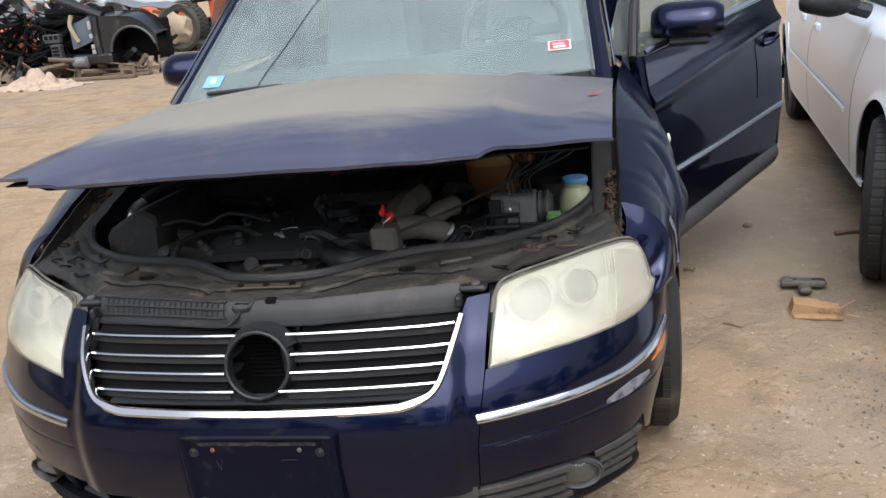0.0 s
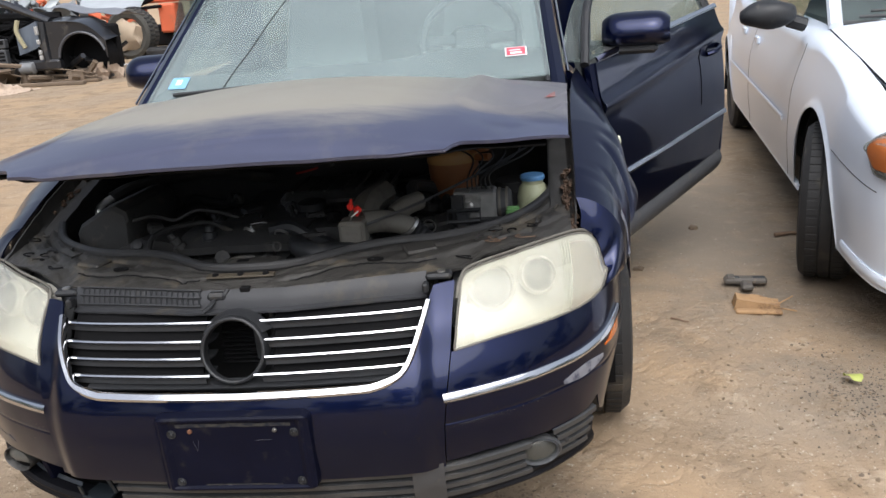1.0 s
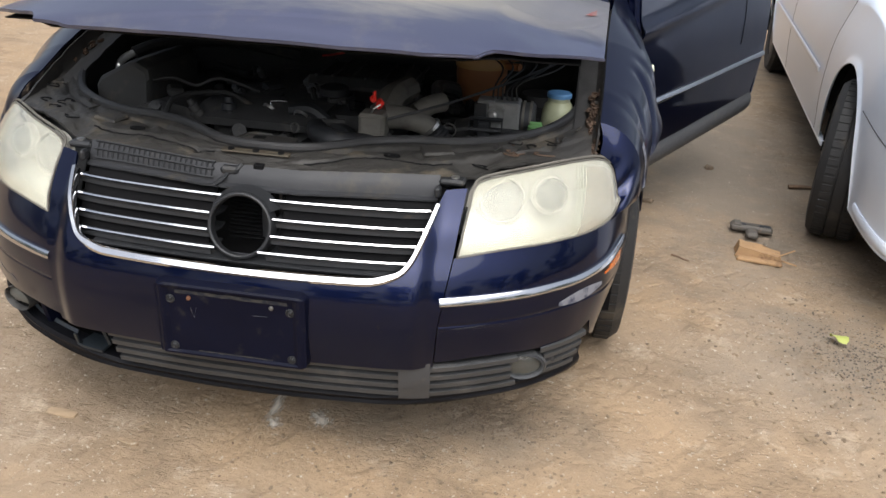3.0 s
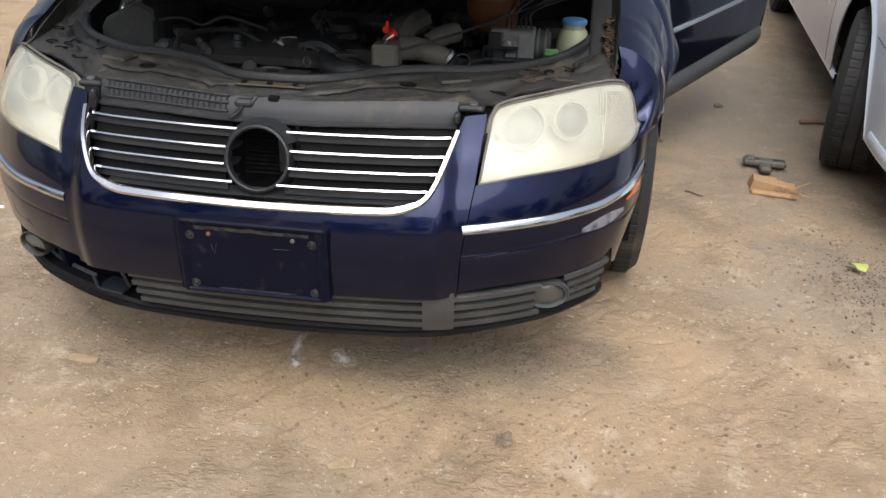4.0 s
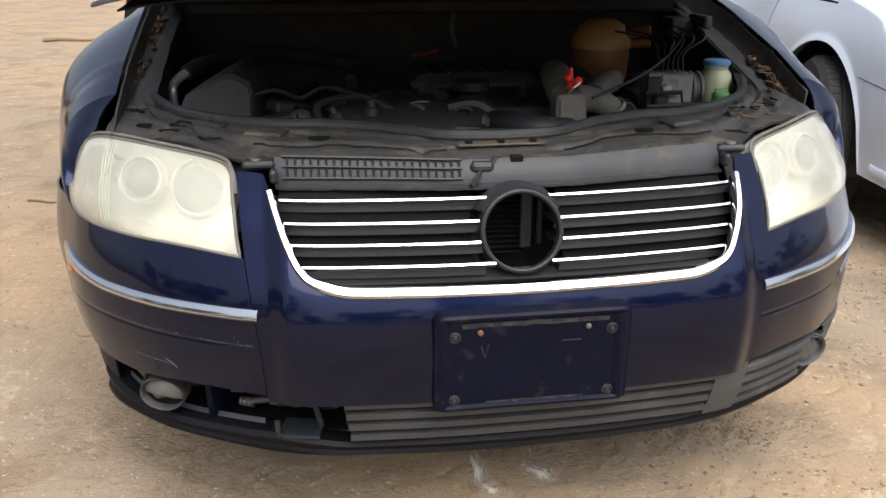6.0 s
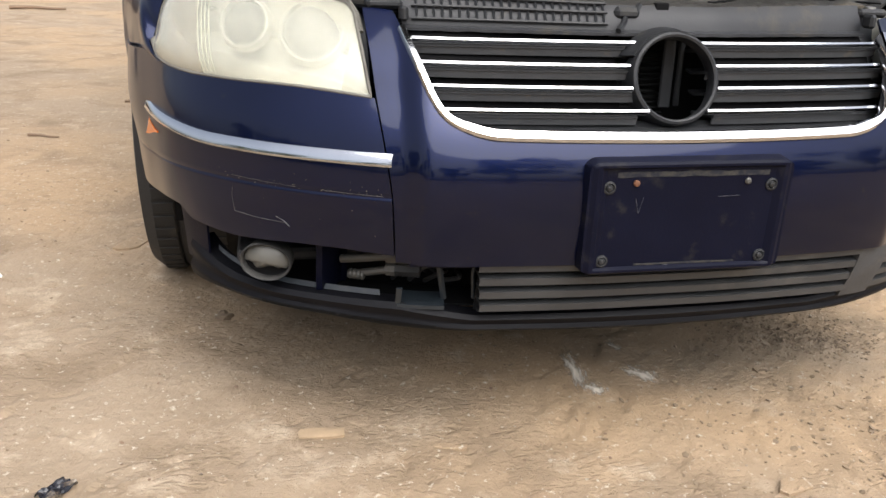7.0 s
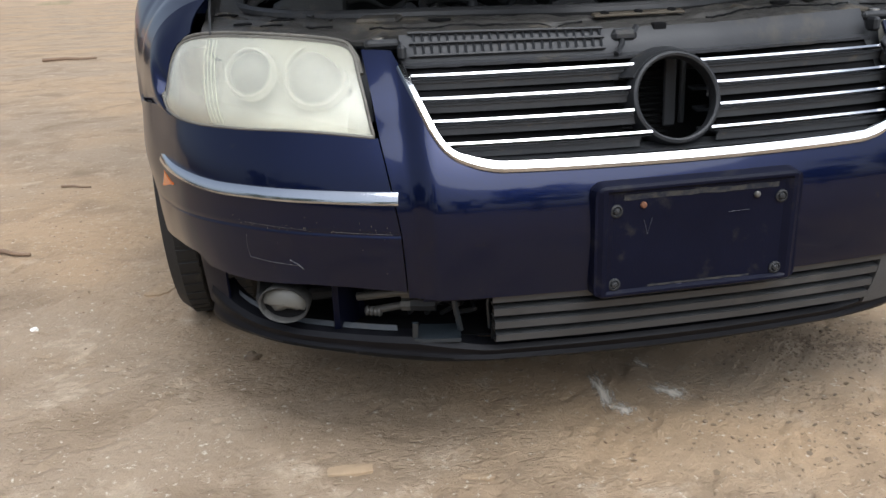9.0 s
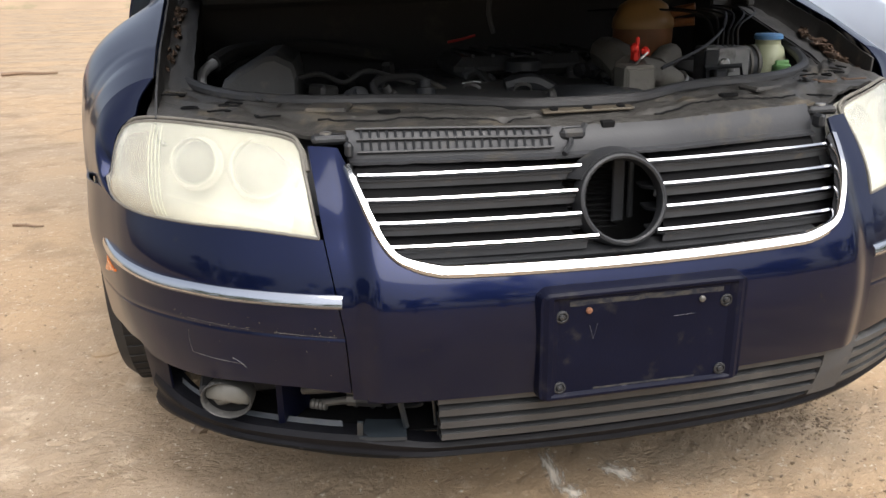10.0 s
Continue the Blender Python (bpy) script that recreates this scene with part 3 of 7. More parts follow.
part("tow_cover", patch(lambda s, v: nose(s - (.004 * (1 - v)), .224 + .106 * v, .009 - .004 * abs(2 * v - 1)), rng(s_of(.343), s_of(.406), 8), rng(0, 1, 8), .012), GREYPL, bumper, "plain grey plastic towing-eye cover")


DULLRING = material("dull_lamp_ring", (0.045, 0.044, 0.042), 0.5, 0.2, 0.3, 60, 0.1)
DULLGLASS = material("frosted_broken_glass", (0.085, 0.083, 0.074), 0.5, 0.1, 0.15, 40, 0.1, 200, (0.12, 0.113, 0.098), 0.3, 60)
DULLPIPE = material("grimy_alloy", (0.10, 0.097, 0.09), 0.5, 0.3, 0.35, 60, 0.2, 300, (0.05, 0.045, 0.04), 0.3, 60)


def fog(side, name_label, broken):
    c = nx(.600 * side, .279 if side > 0 else .289, -.012)
    o = nose_out(s_of(.600 * side))
    aim = Vector((o.x * .45, -1, 0.0)).normalized()
    m = Matrix.Translation(c) @ aim.to_track_quat("Z", "Y").to_matrix().to_4x4() @ Matrix.Diagonal((1.0, .86, 1, 1) if broken else (1.10, .74, 1, 1))
    if broken:
        m = m @ pose(0, 0, 0, 0, 0, -12) @ Matrix.Diagonal((1.0, .86, 1, 1))
    else:
        part("fog_surround", ring([(.0405, -.02), (.047, -.004), (.047, .008), (.043, .014), (.0405, .012)], 36, m), SLAT, bumper, "grey fog lamp surround")
    lamp = part("fog_lamp", ring([(.0375, -.02), (.0405, .012), (.039, .017), (.0365, .014), (.0355, -.02)], 36, m), DULLRING if broken else GREYPL, bumper, name_label)
    part("fog_reflector", lathe([(.036, .0), (.028, -.014), (.015, -.024), (.0, -.028)], 28, m), DARK, lamp)
    if broken:
        def shard(a, v):
            y = (.030 * math.sin(a) + (.002 if a < math.pi else 0))
            jag = -.010 + .009 * noise.noise(Vector((7 * math.cos(a), 0, 3))) - .012 * math.exp(-((math.cos(a) + .25) / .35) ** 2)
            q = Vector((.0345 * math.cos(a) * v, max(jag, .0345 * math.sin(a)) * v + .002, .006 + .010 * (1 - v * v)))
            return m @ q
        part("fog_glass", patch(shard, rng(0, 2 * math.pi, 49), rng(.02, 1, 10)), DULLGLASS, lamp, "broken frosted lamp glass", 30)
    else:
        part("fog_glass", lathe([(.0359, .006), (.028, .011), (.016, .014), (.0, .0155)], 32, m), FOGGLASS, lamp, "hazy round lamp glass")


fog(1, "grey-ringed round fog lamp", False)
fog(-1, "dirty round fog lamp with chipped bezel", True)

HOLDER = material("dark_blue_plate_plastic", (0.0026, 0.0034, 0.011), 0.45, 0, 0.3, 16, 0.1, 300, (0.017, 0.0165, 0.019), 0.24, 26, spec=0.12)
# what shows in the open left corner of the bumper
# added near-black tray that keeps the opening dark from below
part("shade_tray", patch(lambda s, v: nose(s, .226 + .006 * v, -.046 - .55 * v), rng(-s_of(.68), s_of(.68), 30), rng(0, 1, 6), .004), DARK, bumper)
# ribs take the darker plate plastic in place of shade in this corner
part("duct_rib", patch(lambda s, v: nose(s, .235 + .10 * v, -.02 - .07 * smooth01(s, s_of(-.525), s_of(-.515))), rng(s_of(-.53), s_of(-.51), 4), rng(0, 1, 3), .004), HOLDER, bumper, "dark blue inner bumper rib")
part("duct_rib", patch(lambda s, v: nose(s, .25 + .10 * v, -.006), rng(s_of(-.735), s_of(-.690), 6), rng(0, 1, 3), .004), HOLDER, bumper, "dark blue inner corner panel")
for zz, x0, x1, r in ((.288, -.51, -.43, .009), (.263, -.49, -.43, .008)):
    pipe = part("cooler_pipe", tube([nx(x, zz + .004 * k, -.065) for k, x in enumerate(rng(x0, x1, 5))], r * .75, 10), DULLPIPE, bumper, "dull metal cooler pipe")
    part("pipe_fitting", tube([nx(x, zz + .016, -.065) for x in rng(x1 - .008, x1 + .008, 4)], r * 1.4, 8), DULLPIPE, pipe)
    part("pipe_fitting", tube([nx(x, zz + .018, -.065) for x in rng(x1 + .008, x1 + .05, 4)], r * 1.6, 8), BLACK, pipe)
part("pipe_ferrule", tube([nx(x, .263, -.063) for x in rng(-.497, -.472, 9)], .008, 10, ribs=.10), DULLPIPE, bumper)
part("bracket_tab", join(patch(lambda s, v: nose(s, .243 + .004 * v, -.002 - .05 * v), rng(s_of(-.405), s_of(-.335), 5), rng(0, 1, 3), .006),
                         patch(lambda s, v: nose(s, .243 + .028 * v, -.004), rng(s_of(-.408), s_of(-.400), 2), rng(0, 1, 3), .004),
                         tube([nx(-.335, .245, -.03), nx(-.345, .29, -.035), nx(-.352, .325, -.05)], .005, 6),
                         tube([nx(-.288, .245, -.03), nx(-.293, .29, -.035), nx(-.285, .325, -.05)], .003, 6)), material("blue_grey_bracket", (0.013, 0.018, 0.023), 0.5, 0, 0.2, 40, 0.1), bumper, "dark blue-grey broken grille bracket")
for k in range(4):
    part("loose_wire", tube(curve_pts([nx(-.43 + .03 * k, .255, -.08), nx(-.40 + .03 * k, .30 - .01 * k, -.06), nx(-.37 + .02 * k, .27, -.09)], 14), .004, 6), BLACK, bumper, "black wire behind the bumper")
part("torn_edge", patch(lambda s, v: nose(s, .317 + .009 * v, .008), rng(s_of(-.39), s_of(-.30), 6), rng(0, 1, 2), .004), HOLDER, bumper)

STRIPGREY = material("dusty_blue_grey_strip", (0.024, 0.029, 0.036), 0.5, 0, 0.3, 30, 0.2, 300, (0.055, 0.052, 0.046), 0.3, 25)
part("valance_strip", patch(lambda s, v: valance(s, .93) + Vector((0, .004 + .006 * v, .001 + .007 * v)), rng(s_of(-.690), s_of(-.435), 30), rng(0, 1, 3), .002), STRIPGREY, bumper, "dusty blue-grey strip along the lip")
for lo, hi in ((-.60, -.49), (-.485, -.345)):
    part("valance_slot", patch(lambda s, v: valance(s, .36 + .10 * v) + nose_out(s) * .0012, rng(s_of(lo), s_of(hi), 12), rng(0, 1, 2), .001), DARK, bumper)

# number plate holder
PLATE_C = Vector((.005, .011, .397))
tilt = 1.9
PM = Matrix.Translation(PLATE_C) @ pose(0, 0, 0, tilt, 0, 0)


def plate_sheet(u, v):
    a, b = u * .163, v * .0865
    e = max(abs(u), abs(v))
    cut = max(0, abs(u) - .88) * .14
    lip = -.024 if e < .86 else (-.030 if e < .94 else (-.026 if e < .985 else -.004))
    k = max(0, abs(u) - .90) / .10 * max(0, abs(v) - .84) / .16
    return Vector((a * (1 - .022 * k), lip, (b - math.copysign(cut, v) * .3) * (1 - .05 * k)))


us = [-1, -.985, -.965, -.94, -.90, -.86] + rng(-.8, .8, 12) + [.86, .90, .94, .965, .985, 1]
vs_ = [-1, -.97, -.93, -.89, -.85, -.80] + rng(-.7, .7, 8) + [.80, .85, .89, .93, .97, 1]
holder = part("plate_holder", moved(patch(plate_sheet, us, vs_), PM), HOLDER, bumper, "empty dark blue number plate holder with screws", 30)
part("holder_back", moved(rbox((0, -.006, 0), (.316, .022, .162), .004), PM), HOLDER, holder)
for x, z in ((-.126, .047), (.126, .047), (-.126, -.064), (.126, -.064)):
    part("rivet", moved(lathe([(.0095, 0), (.0095, .002), (.007, .003), (.0055, .001), (.004, .004), (0, .005)], 16), PM @ Matrix.Translation((x, -.024, z)) @ pose(0, 0, 0, 90)), BLACK, holder, "dark push rivet")
for x, z, mt in ((-.086, .053, RUST), (.087, .053, DULLPIPE)):
    part("screw", moved(lathe([(.0048, 0), (.0048, .003), (.0032, .0045), (0, .0048)], 8), PM @ Matrix.Translation((x, -.024, z)) @ pose(0, 0, 0, 90)), mt, holder, "rusty screw head" if mt is RUST else "dull metal screw head")
for x0, z0, x1, z1 in ((-.084, .030, -.078, .008), (-.072, .032, -.078, .008), (.045, .030, .078, .031), (-.03, -.073, -.012, -.075), (.02, -.075, .05, -.074)):
    part("scrape", moved(tube([(x0, -.0243, z0), (x1, -.0243, z1)], .0004, 4), PM), SCR, holder)

CRUST = material("settled_dust", (0.032, 0.030, 0.026), 0.9, 0, 0.4, 60, 0.3, 300, (0.004, 0.005, 0.012), 0.72, 70)
for z0, z1, x0, x1 in ((.0615, .0695, -.115, .120), (-.0725, -.0695, -.075, .085)):
    part("dust_line", moved(patch(lambda u, v: Vector((x0 + (x1 - x0) * u, -.0246, z0 + (z1 - z0) * (v + .5 * (v - .5) * noise.noise(Vector((u * 9, v, z0 * 50)))))), rng(0, 1, 40), rng(0, 1, 4)), PM), CRUST, holder, "crust of settled dust")

# grille: chrome frame, bars, louvres, badge ring
edge = [(x + .003 * smooth01(x, .31, .35), z + .0095 - .005 * smooth01(x, .31, .35)) for x, z in CHROME_EDGE[:-1]]
pts = [nx(-x, z, .004 + centre_off(x)) for x, z in reversed(edge)] + [nx(x, z, .004 + centre_off(x)) for x, z in edge[1:]]
pts = [Vector(p) for p in curve_pts(pts, 120)]
vsx, fsx = [], []
for i, p in enumerate(pts):
    d = (pts[min(i + 1, len(pts) - 1)] - pts[max(i - 1, 0)]).normalized()
    out = Vector((0, -.8, .6))
    w = out.cross(d).normalized()
    out = d.cross(w).normalized()
    hw = .0060 + .0034 * smooth01(abs(p.x), .352, .300)
    for a, h in ((-1, -.012), (-1, .002), (-.6, .006), (.6, .006), (1, .002), (1, -.012)):
        vsx.append(tuple(p + w * a * hw + out * h))
for i in range(len(pts) - 1):
    for j in range(6):
        fsx.append((i * 6 + j, i * 6 + (j + 1) % 6, (i + 1) * 6 + (j + 1) % 6, (i + 1) * 6 + j))
fsx += [tuple(range(6)), tuple(range(len(vsx) - 6, len(vsx)))]
grille = part("grille", (vsx, fsx), CHROME, sedan, "black grille with chrome surround, badge missing", 40, FRONT)
LOUV = material("dusty_louvre_plastic", (0.056, 0.057, 0.060), 0.55, 0, 0.3, 18, 0.3, 260, (0.12, 0.10, 0.075), 0.22, 28)
BARZ = (.6265, .5965, .5665, .5365)
BARX = (.368, .361, .3535, .343)
RINGC = Vector((.001, .070, .582))
for k in range(4):
    for sg in (-1, 1):
        x0 = (.050, .067, .067, .046)[k]
        g = strip([(nx(sg * x, BARZ[k], -.004 - .05 * x * x), Vector((0, -.72, .69))) for x in rng(x0, BARX[k] + .014, 14)], .0060, .006, (0, .62, .78))
        part("grille_bar", g, CHROME, grille, "thin chrome bar")
    def louvre(x, v, k=k):
        p = nx(x, BARZ[k], -.004 - .05 * x * x)
        return p + Vector((0, .07 * v + .003, -.004 - .012 * v + (.006 if v > .9 else 0)))
    for lo, hi in ((-BARX[k] - .030, -.06), (.06, BARX[k] + .030)):
        part("louvre", patch(louvre, rng(lo, hi, 16), rng(0, 1, 5), .004), BLACK, grille)
    def lip(x, v, k=k):
        p = nx(x, BARZ[k], -.007 - .05 * x * x)
        return p + Vector((0, .004 * (1 - v) + .001, -.004 - .0150 * (1 - v)))
    for lo, hi in ((-BARX[k] - .028, -.06), (.06, BARX[k] + .028)):
        part("louvre", patch(lip, rng(lo, hi, 16), rng(0, 1, 3), .003), LOUV, grille)
part("louvre", patch(lambda x, v: nx(x, .510 + .010 * v, -.020 - .020 * v), rng(-.33, .33, 30), rng(0, 1, 3), .004), BLACK, grille)
# near-black sheets in place of the shade behind the louvres
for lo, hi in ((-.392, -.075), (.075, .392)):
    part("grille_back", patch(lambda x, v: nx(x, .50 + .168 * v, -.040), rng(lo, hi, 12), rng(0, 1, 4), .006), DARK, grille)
RM = Matrix.Translation(RINGC) @ Vector((0, -1, .32)).to_track_quat("Z", "Y").to_matrix().to_4x4()
badge = part("badge_ring", ring([(.0600, -.012), (.0600, .002), (.0605, .006), (.0635, .008), (.0670, .006), (.0685, .0), (.069, -.028), (.066, -.028)], 56, RM), BLACK, grille, "empty dark grey badge ring")
for k in range(16):
    z = .515 + .0085 * k
    part("radiator_fin", rbox((-.016, .185 + .3 * (z - .588), z), (.095, .012, .003), .001), DARK, grille)
part("latch_plate", join(rbox((.028, .150, .590), (.020, .006, .13), .002), rbox((.056, .165, .590), (.010, .006, .13), .002)), BLACK, grille, "dark latch support plate")
part("badge_hood", patch(lambda a, v: RM @ Vector(((.068 + .012 * v) * math.cos(a), (.068 + .012 * v) * math.sin(a), -.002 - .03 * v)), rng(.5, math.pi - .5, 20), rng(0, 1, 4), .003), BLACK, grille)


# upper grille panel and front carrier
FRONT_EDGE = [(0, (.160, .679)), (.1, (.161, .679)), (.2, (.178, .681)), (.30, (.194, .683)), (.37, (.204, .684)), (.40, (.214, .684)), (.45, (.246, .685)), (.54, (.312, .690)), (.645, (.378, .692)), (.69, (.415, .692))]
BACK_EDGE = [(0, (.232, .694)), (.06, (.238, .694)), (.105, (.252, .694)), (.15, (.284, .694)), (.21, (.332, .694)), (.30, (.368, .696)), (.39, (.380, .697)), (.48, (.424, .698)), (.56, (.490, .701)), (.61, (.56, .706)), (.65, (.64, .716)), (.69, (.70, .728))]


def e2(x, table):
    a = [t[0] for t in table]
    return float(np.interp(abs(x), a, [t[1][0] for t in table])), float(np.interp(abs(x), a, [t[1][1] for t in table]))


def top_panel(x, v):
    y1, z1 = e2(x, FRONT_EDGE)
    if v < .12:
        return Vector((x, y1 - .034 + .016 * v / .12, .641 + .002 * v / .12 + .0015 * noise.noise(Vector((x * 40, 0, 0)))))
    return Vector((x, y1 - .018, .643)).lerp(Vector((x, y1, z1)), (v - .12) / .88) + Vector((0, -.003, .003)) * math.sin(math.pi * v)


PANEL = material("dull_grey_panel", (0.032, 0.033, 0.036), 0.5, 0, 0.25, 12, 0.15, 300, (0.065, 0.057, 0.044), 0.3, 9, spec=0.35)
carrier = part("front_carrier", patch(top_panel, rng(-.385, .385, 60), [0, .06, .12] + rng(.2, 1, 8), .004), PANEL, sedan, "dusty dark grey plastic front panel over the grille", 40, FRONT)


def carrier_top(x, v):
    (y1, z1), (y2, z2) = e2(x, FRONT_EDGE), e2(x, BACK_EDGE)
    y, z = y1 + (y2 - y1) * v, z1 + (z2 - z1) * v
    z += .005 * math.sin(math.pi * v) * (.6 + .4 * noise.noise(Vector((x * 9, v * 3, 0))))
    z -= .010 * smooth01(abs(x), .40, .43) * (1 - smooth01(v, .1, .5)) * (1 - smooth01(abs(x), .45, .50))
    z += .004 * noise.noise(Vector((x * 30, v * 6, 3))) + .0022 * noise.noise(Vector((x * 90, v * 22, 7)))
    torn = .36 + .16 * noise.noise(Vector((x * 7, 0, 9)))
    z += .005 * smooth01(v, torn - .02, torn + .02) * smooth01(abs(x), .06, .10)
    ditch = .70 + .05 * noise.noise(Vector((x * 5, 0, 2)))
    z -= .008 * math.exp(-((v - ditch) / .05) ** 2) * smooth01(abs(x), .10, .18)
    for hx, hv, hr in ((-.30, .62, .012), (-.14, .30, .010), (.17, .62, .011), (.33, .45, .013), (.52, .5, .014), (-.52, .45, .014), (-.60, .6, .012), (.60, .35, .012)):
        z -= .010 * math.exp(-((x - hx) / hr) ** 2 - ((v - hv) / .07) ** 2)
    return Vector((x, y, z))


SLAM = material("grimy_slam_panel", (0.036, 0.034, 0.031), 0.55, 0, 0.45, 22, 0.4, 160, (0.10, 0.083, 0.058), 0.34, 11, spec=0.4)
part("carrier_top", patch(carrier_top, rng(-.69, .69, 240), rng(0, 1, 40), .006), SLAM, carrier, "dirty black slam panel", 40)
for lo, hi in ((.10, .40), (-.42, -.10)):
    part("panel_gap", tube([carrier_top(x, .33 + .16 * noise.noise(Vector((x * 7, 0, 9)))) + Vector((0, 0, .0005)) for x in rng(lo, hi, 40)], .0022, 5), DARK, carrier)
for cx, sg in ((.36, 1), (.40, -1)):
    part("panel_pad", moved(rbox((0, 0, .003), (.070, .045, .010), .004), Matrix.Translation(carrier_top(sg * cx, .62)) @ pose(0, 0, 0, 6, 0, sg * 22)), SLAM, carrier)
    part("panel_hole", lathe([(.012, 0), (.012, .004), (.008, .004), (.007, .001), (0, .001)], 14, Matrix.Translation(carrier_top(sg * (cx - .09), .42)) @ Matrix.Diagonal((1.5, .8, 1, 1))), DARK, carrier)
curl = random.Random(12)
BARKDUST = material("dry_crumb", (0.09, 0.055, 0.035), 0.9, 0, 0.4, 60, 0.3)
for k in range(16):
    sg, cx, cv = curl.choice((-1, 1)), curl.uniform(.46, .66), curl.uniform(.15, .75)
    p, a = carrier_top(sg * cx, cv) + Vector((0, 0, .003)), curl.uniform(0, 6.28)
    q = [p + Vector((math.cos(a + 1.1 * j + curl.uniform(-.5, .5)) * .009 * j, math.sin(a + .9 * j) * .006 * j, curl.uniform(-.001, .002))) for j in range(5)]
    part("debris_curl", tube(curve_pts(q, 12), .0016, 5), BARKDUST if k % 4 == 0 else DARK, carrier)
for r in range(2):
    for k in range(23):
        x = -.364 + .0126 * k
        v0, v1 = (.26, .58) if r == 0 else (.64, .95)
        a, b = top_panel(x, v0), top_panel(x, v1)
        n = Vector((0, -.7, .7))
        part("vent_rib", tube([a + n * .003, b + n * .003], .0020, 4), BLACK, carrier)
for v in (.24, .61, .97):
    part("vent_rib", tube([top_panel(x, v) + Vector((0, -.003, .003)) for x in rng(-.372, -.082, 14)], .0025, 5), BLACK, carrier)
part("hood_latch", join(rbox((-.049, .156, .668), (.040, .026, .018), .006), tube(curve_pts([(-.052, .150, .664), (-.058, .136, .655), (-.072, .122, .645)], 8), .0045, 6), tube([(-.036, .15, .668), (-.026, .160, .680)], .005, 6)), BLACK, carrier, "black hood release catch")
part("latch_hole", rbox((.011, .162, .678), (.022, .014, .012), .002), DARK, carrier)
LATCH = material("rusty_tan_metal", (0.060, 0.050, 0.034), 0.7, 0.2, 0.4, 30, 0.3, 200, (0.045, 0.03, 0.02), 0.45, 20)
part("latch_plate", moved(rbox((0, 0, 0), (.150, .017, .005), .002), Matrix.Translation((-.008, .196, .697)) @ pose(0, 0, 0, 12, 0, 0)), LATCH, carrier, "rust-stained tan latch plate")
for x in (-.063, -.008, .047):
    part("plate_hole", lathe([(.007, 0), (.007, .003), (0, .003)], 12, Matrix.Translation((x, .196, .6985)) @ pose(0, 0, 0, 12, 0, 0)), DARK, carrier)
for sg in (-1, 1):
    part("grille_clip", join(rbox((sg * .410, .212, .672), (.054, .035, .014), .005), rbox((sg * .386, .172, .661), (.012, .026, .022), .004)), BLACK, carrier, "black mounting clip")
    part("clip_screw", lathe([(.009, 0), (.009, .003), (0, .004)], 14, Matrix.Translation((sg * .415, .214, .6785))), STEEL, carrier)
for k in range(9):
    sg = random.choice((-1, 1))
    x, v = random.uniform(.46, .66), random.uniform(.15, .85)
    p = carrier_top(sg * x, v)
    a = random.uniform(0, 6.28)
    part("carrier_clip", moved(rbox((0, 0, .004), (random.uniform(.015, .05), random.uniform(.004, .010), .004), .0015), Matrix.Translation(p) @ pose(0, 0, 0, 0, 0, math.degrees(a))), random.choice((SLAM, DUSTY, SLAM)), carrier)

# rubber seal round the engine bay
half = [(0, .225, .703), (.06, .231, .703), (.105, .245, .703), (.15, .278, .703), (.21, .326, .703), (.30, .362, .704), (.39, .374, .705), (.48, .418, .706), (.56, .484, .710), (.61, .558, .716), (.645, .64, .726), (.660, .72, .743), (.670, .82, .772), (.678, .97, .815), (.668, 1.09, .853)]
loop = [(-x, y, z) for x, y, z in reversed(half)] + half[1:]
part("hood_seal", tube(curve_pts(loop, 150), .0110, 10), SEALRUB, sedan, "dusty black rubber hood seal", at=FRONT)


# headlights
def headlight(u, v):
    lo, hi = ([float(np.interp(u, np.linspace(0, 1, len(c)), [q[k] for q in c])) for k in (0, 1)] for c in (HL_LOW, HL_TOP))
    x, z = lo[0] + (hi[0] - lo[0]) * v, lo[1] + (hi[1] - lo[1]) * v
    b = -.001 - .008 * smooth01(v, 0, .6) + .018 * math.sin(math.pi * v) ** .7 * math.sin(math.pi * min(1, .12 + .88 * u))
    return nx(x, z, b)


BEZEL = material("pale_lamp_bezel", (0.555, 0.545, 0.49), 0.32, 0.15, 0.06, 20, 0.02)
LAMPGREY = material("lamp_projector", (0.06, 0.064, 0.06), 0.35, 0.1, 0.1, 30, 0.02)
LAMPRING = material("dull_reflector_rim", (0.37, 0.36, 0.32), 0.4, 0.1, 0.1, 30, 0.02)
LAMPPALE = material("lamp_reflector_pale", (0.15, 0.15, 0.14), 0.5, 0.0, 0.2, 30, 0.02)


SIGNAL = material("browned_turn_chamber", (0.12, 0.088, 0.055), 0.4, 0.1, 0.1, 14, 0.05)


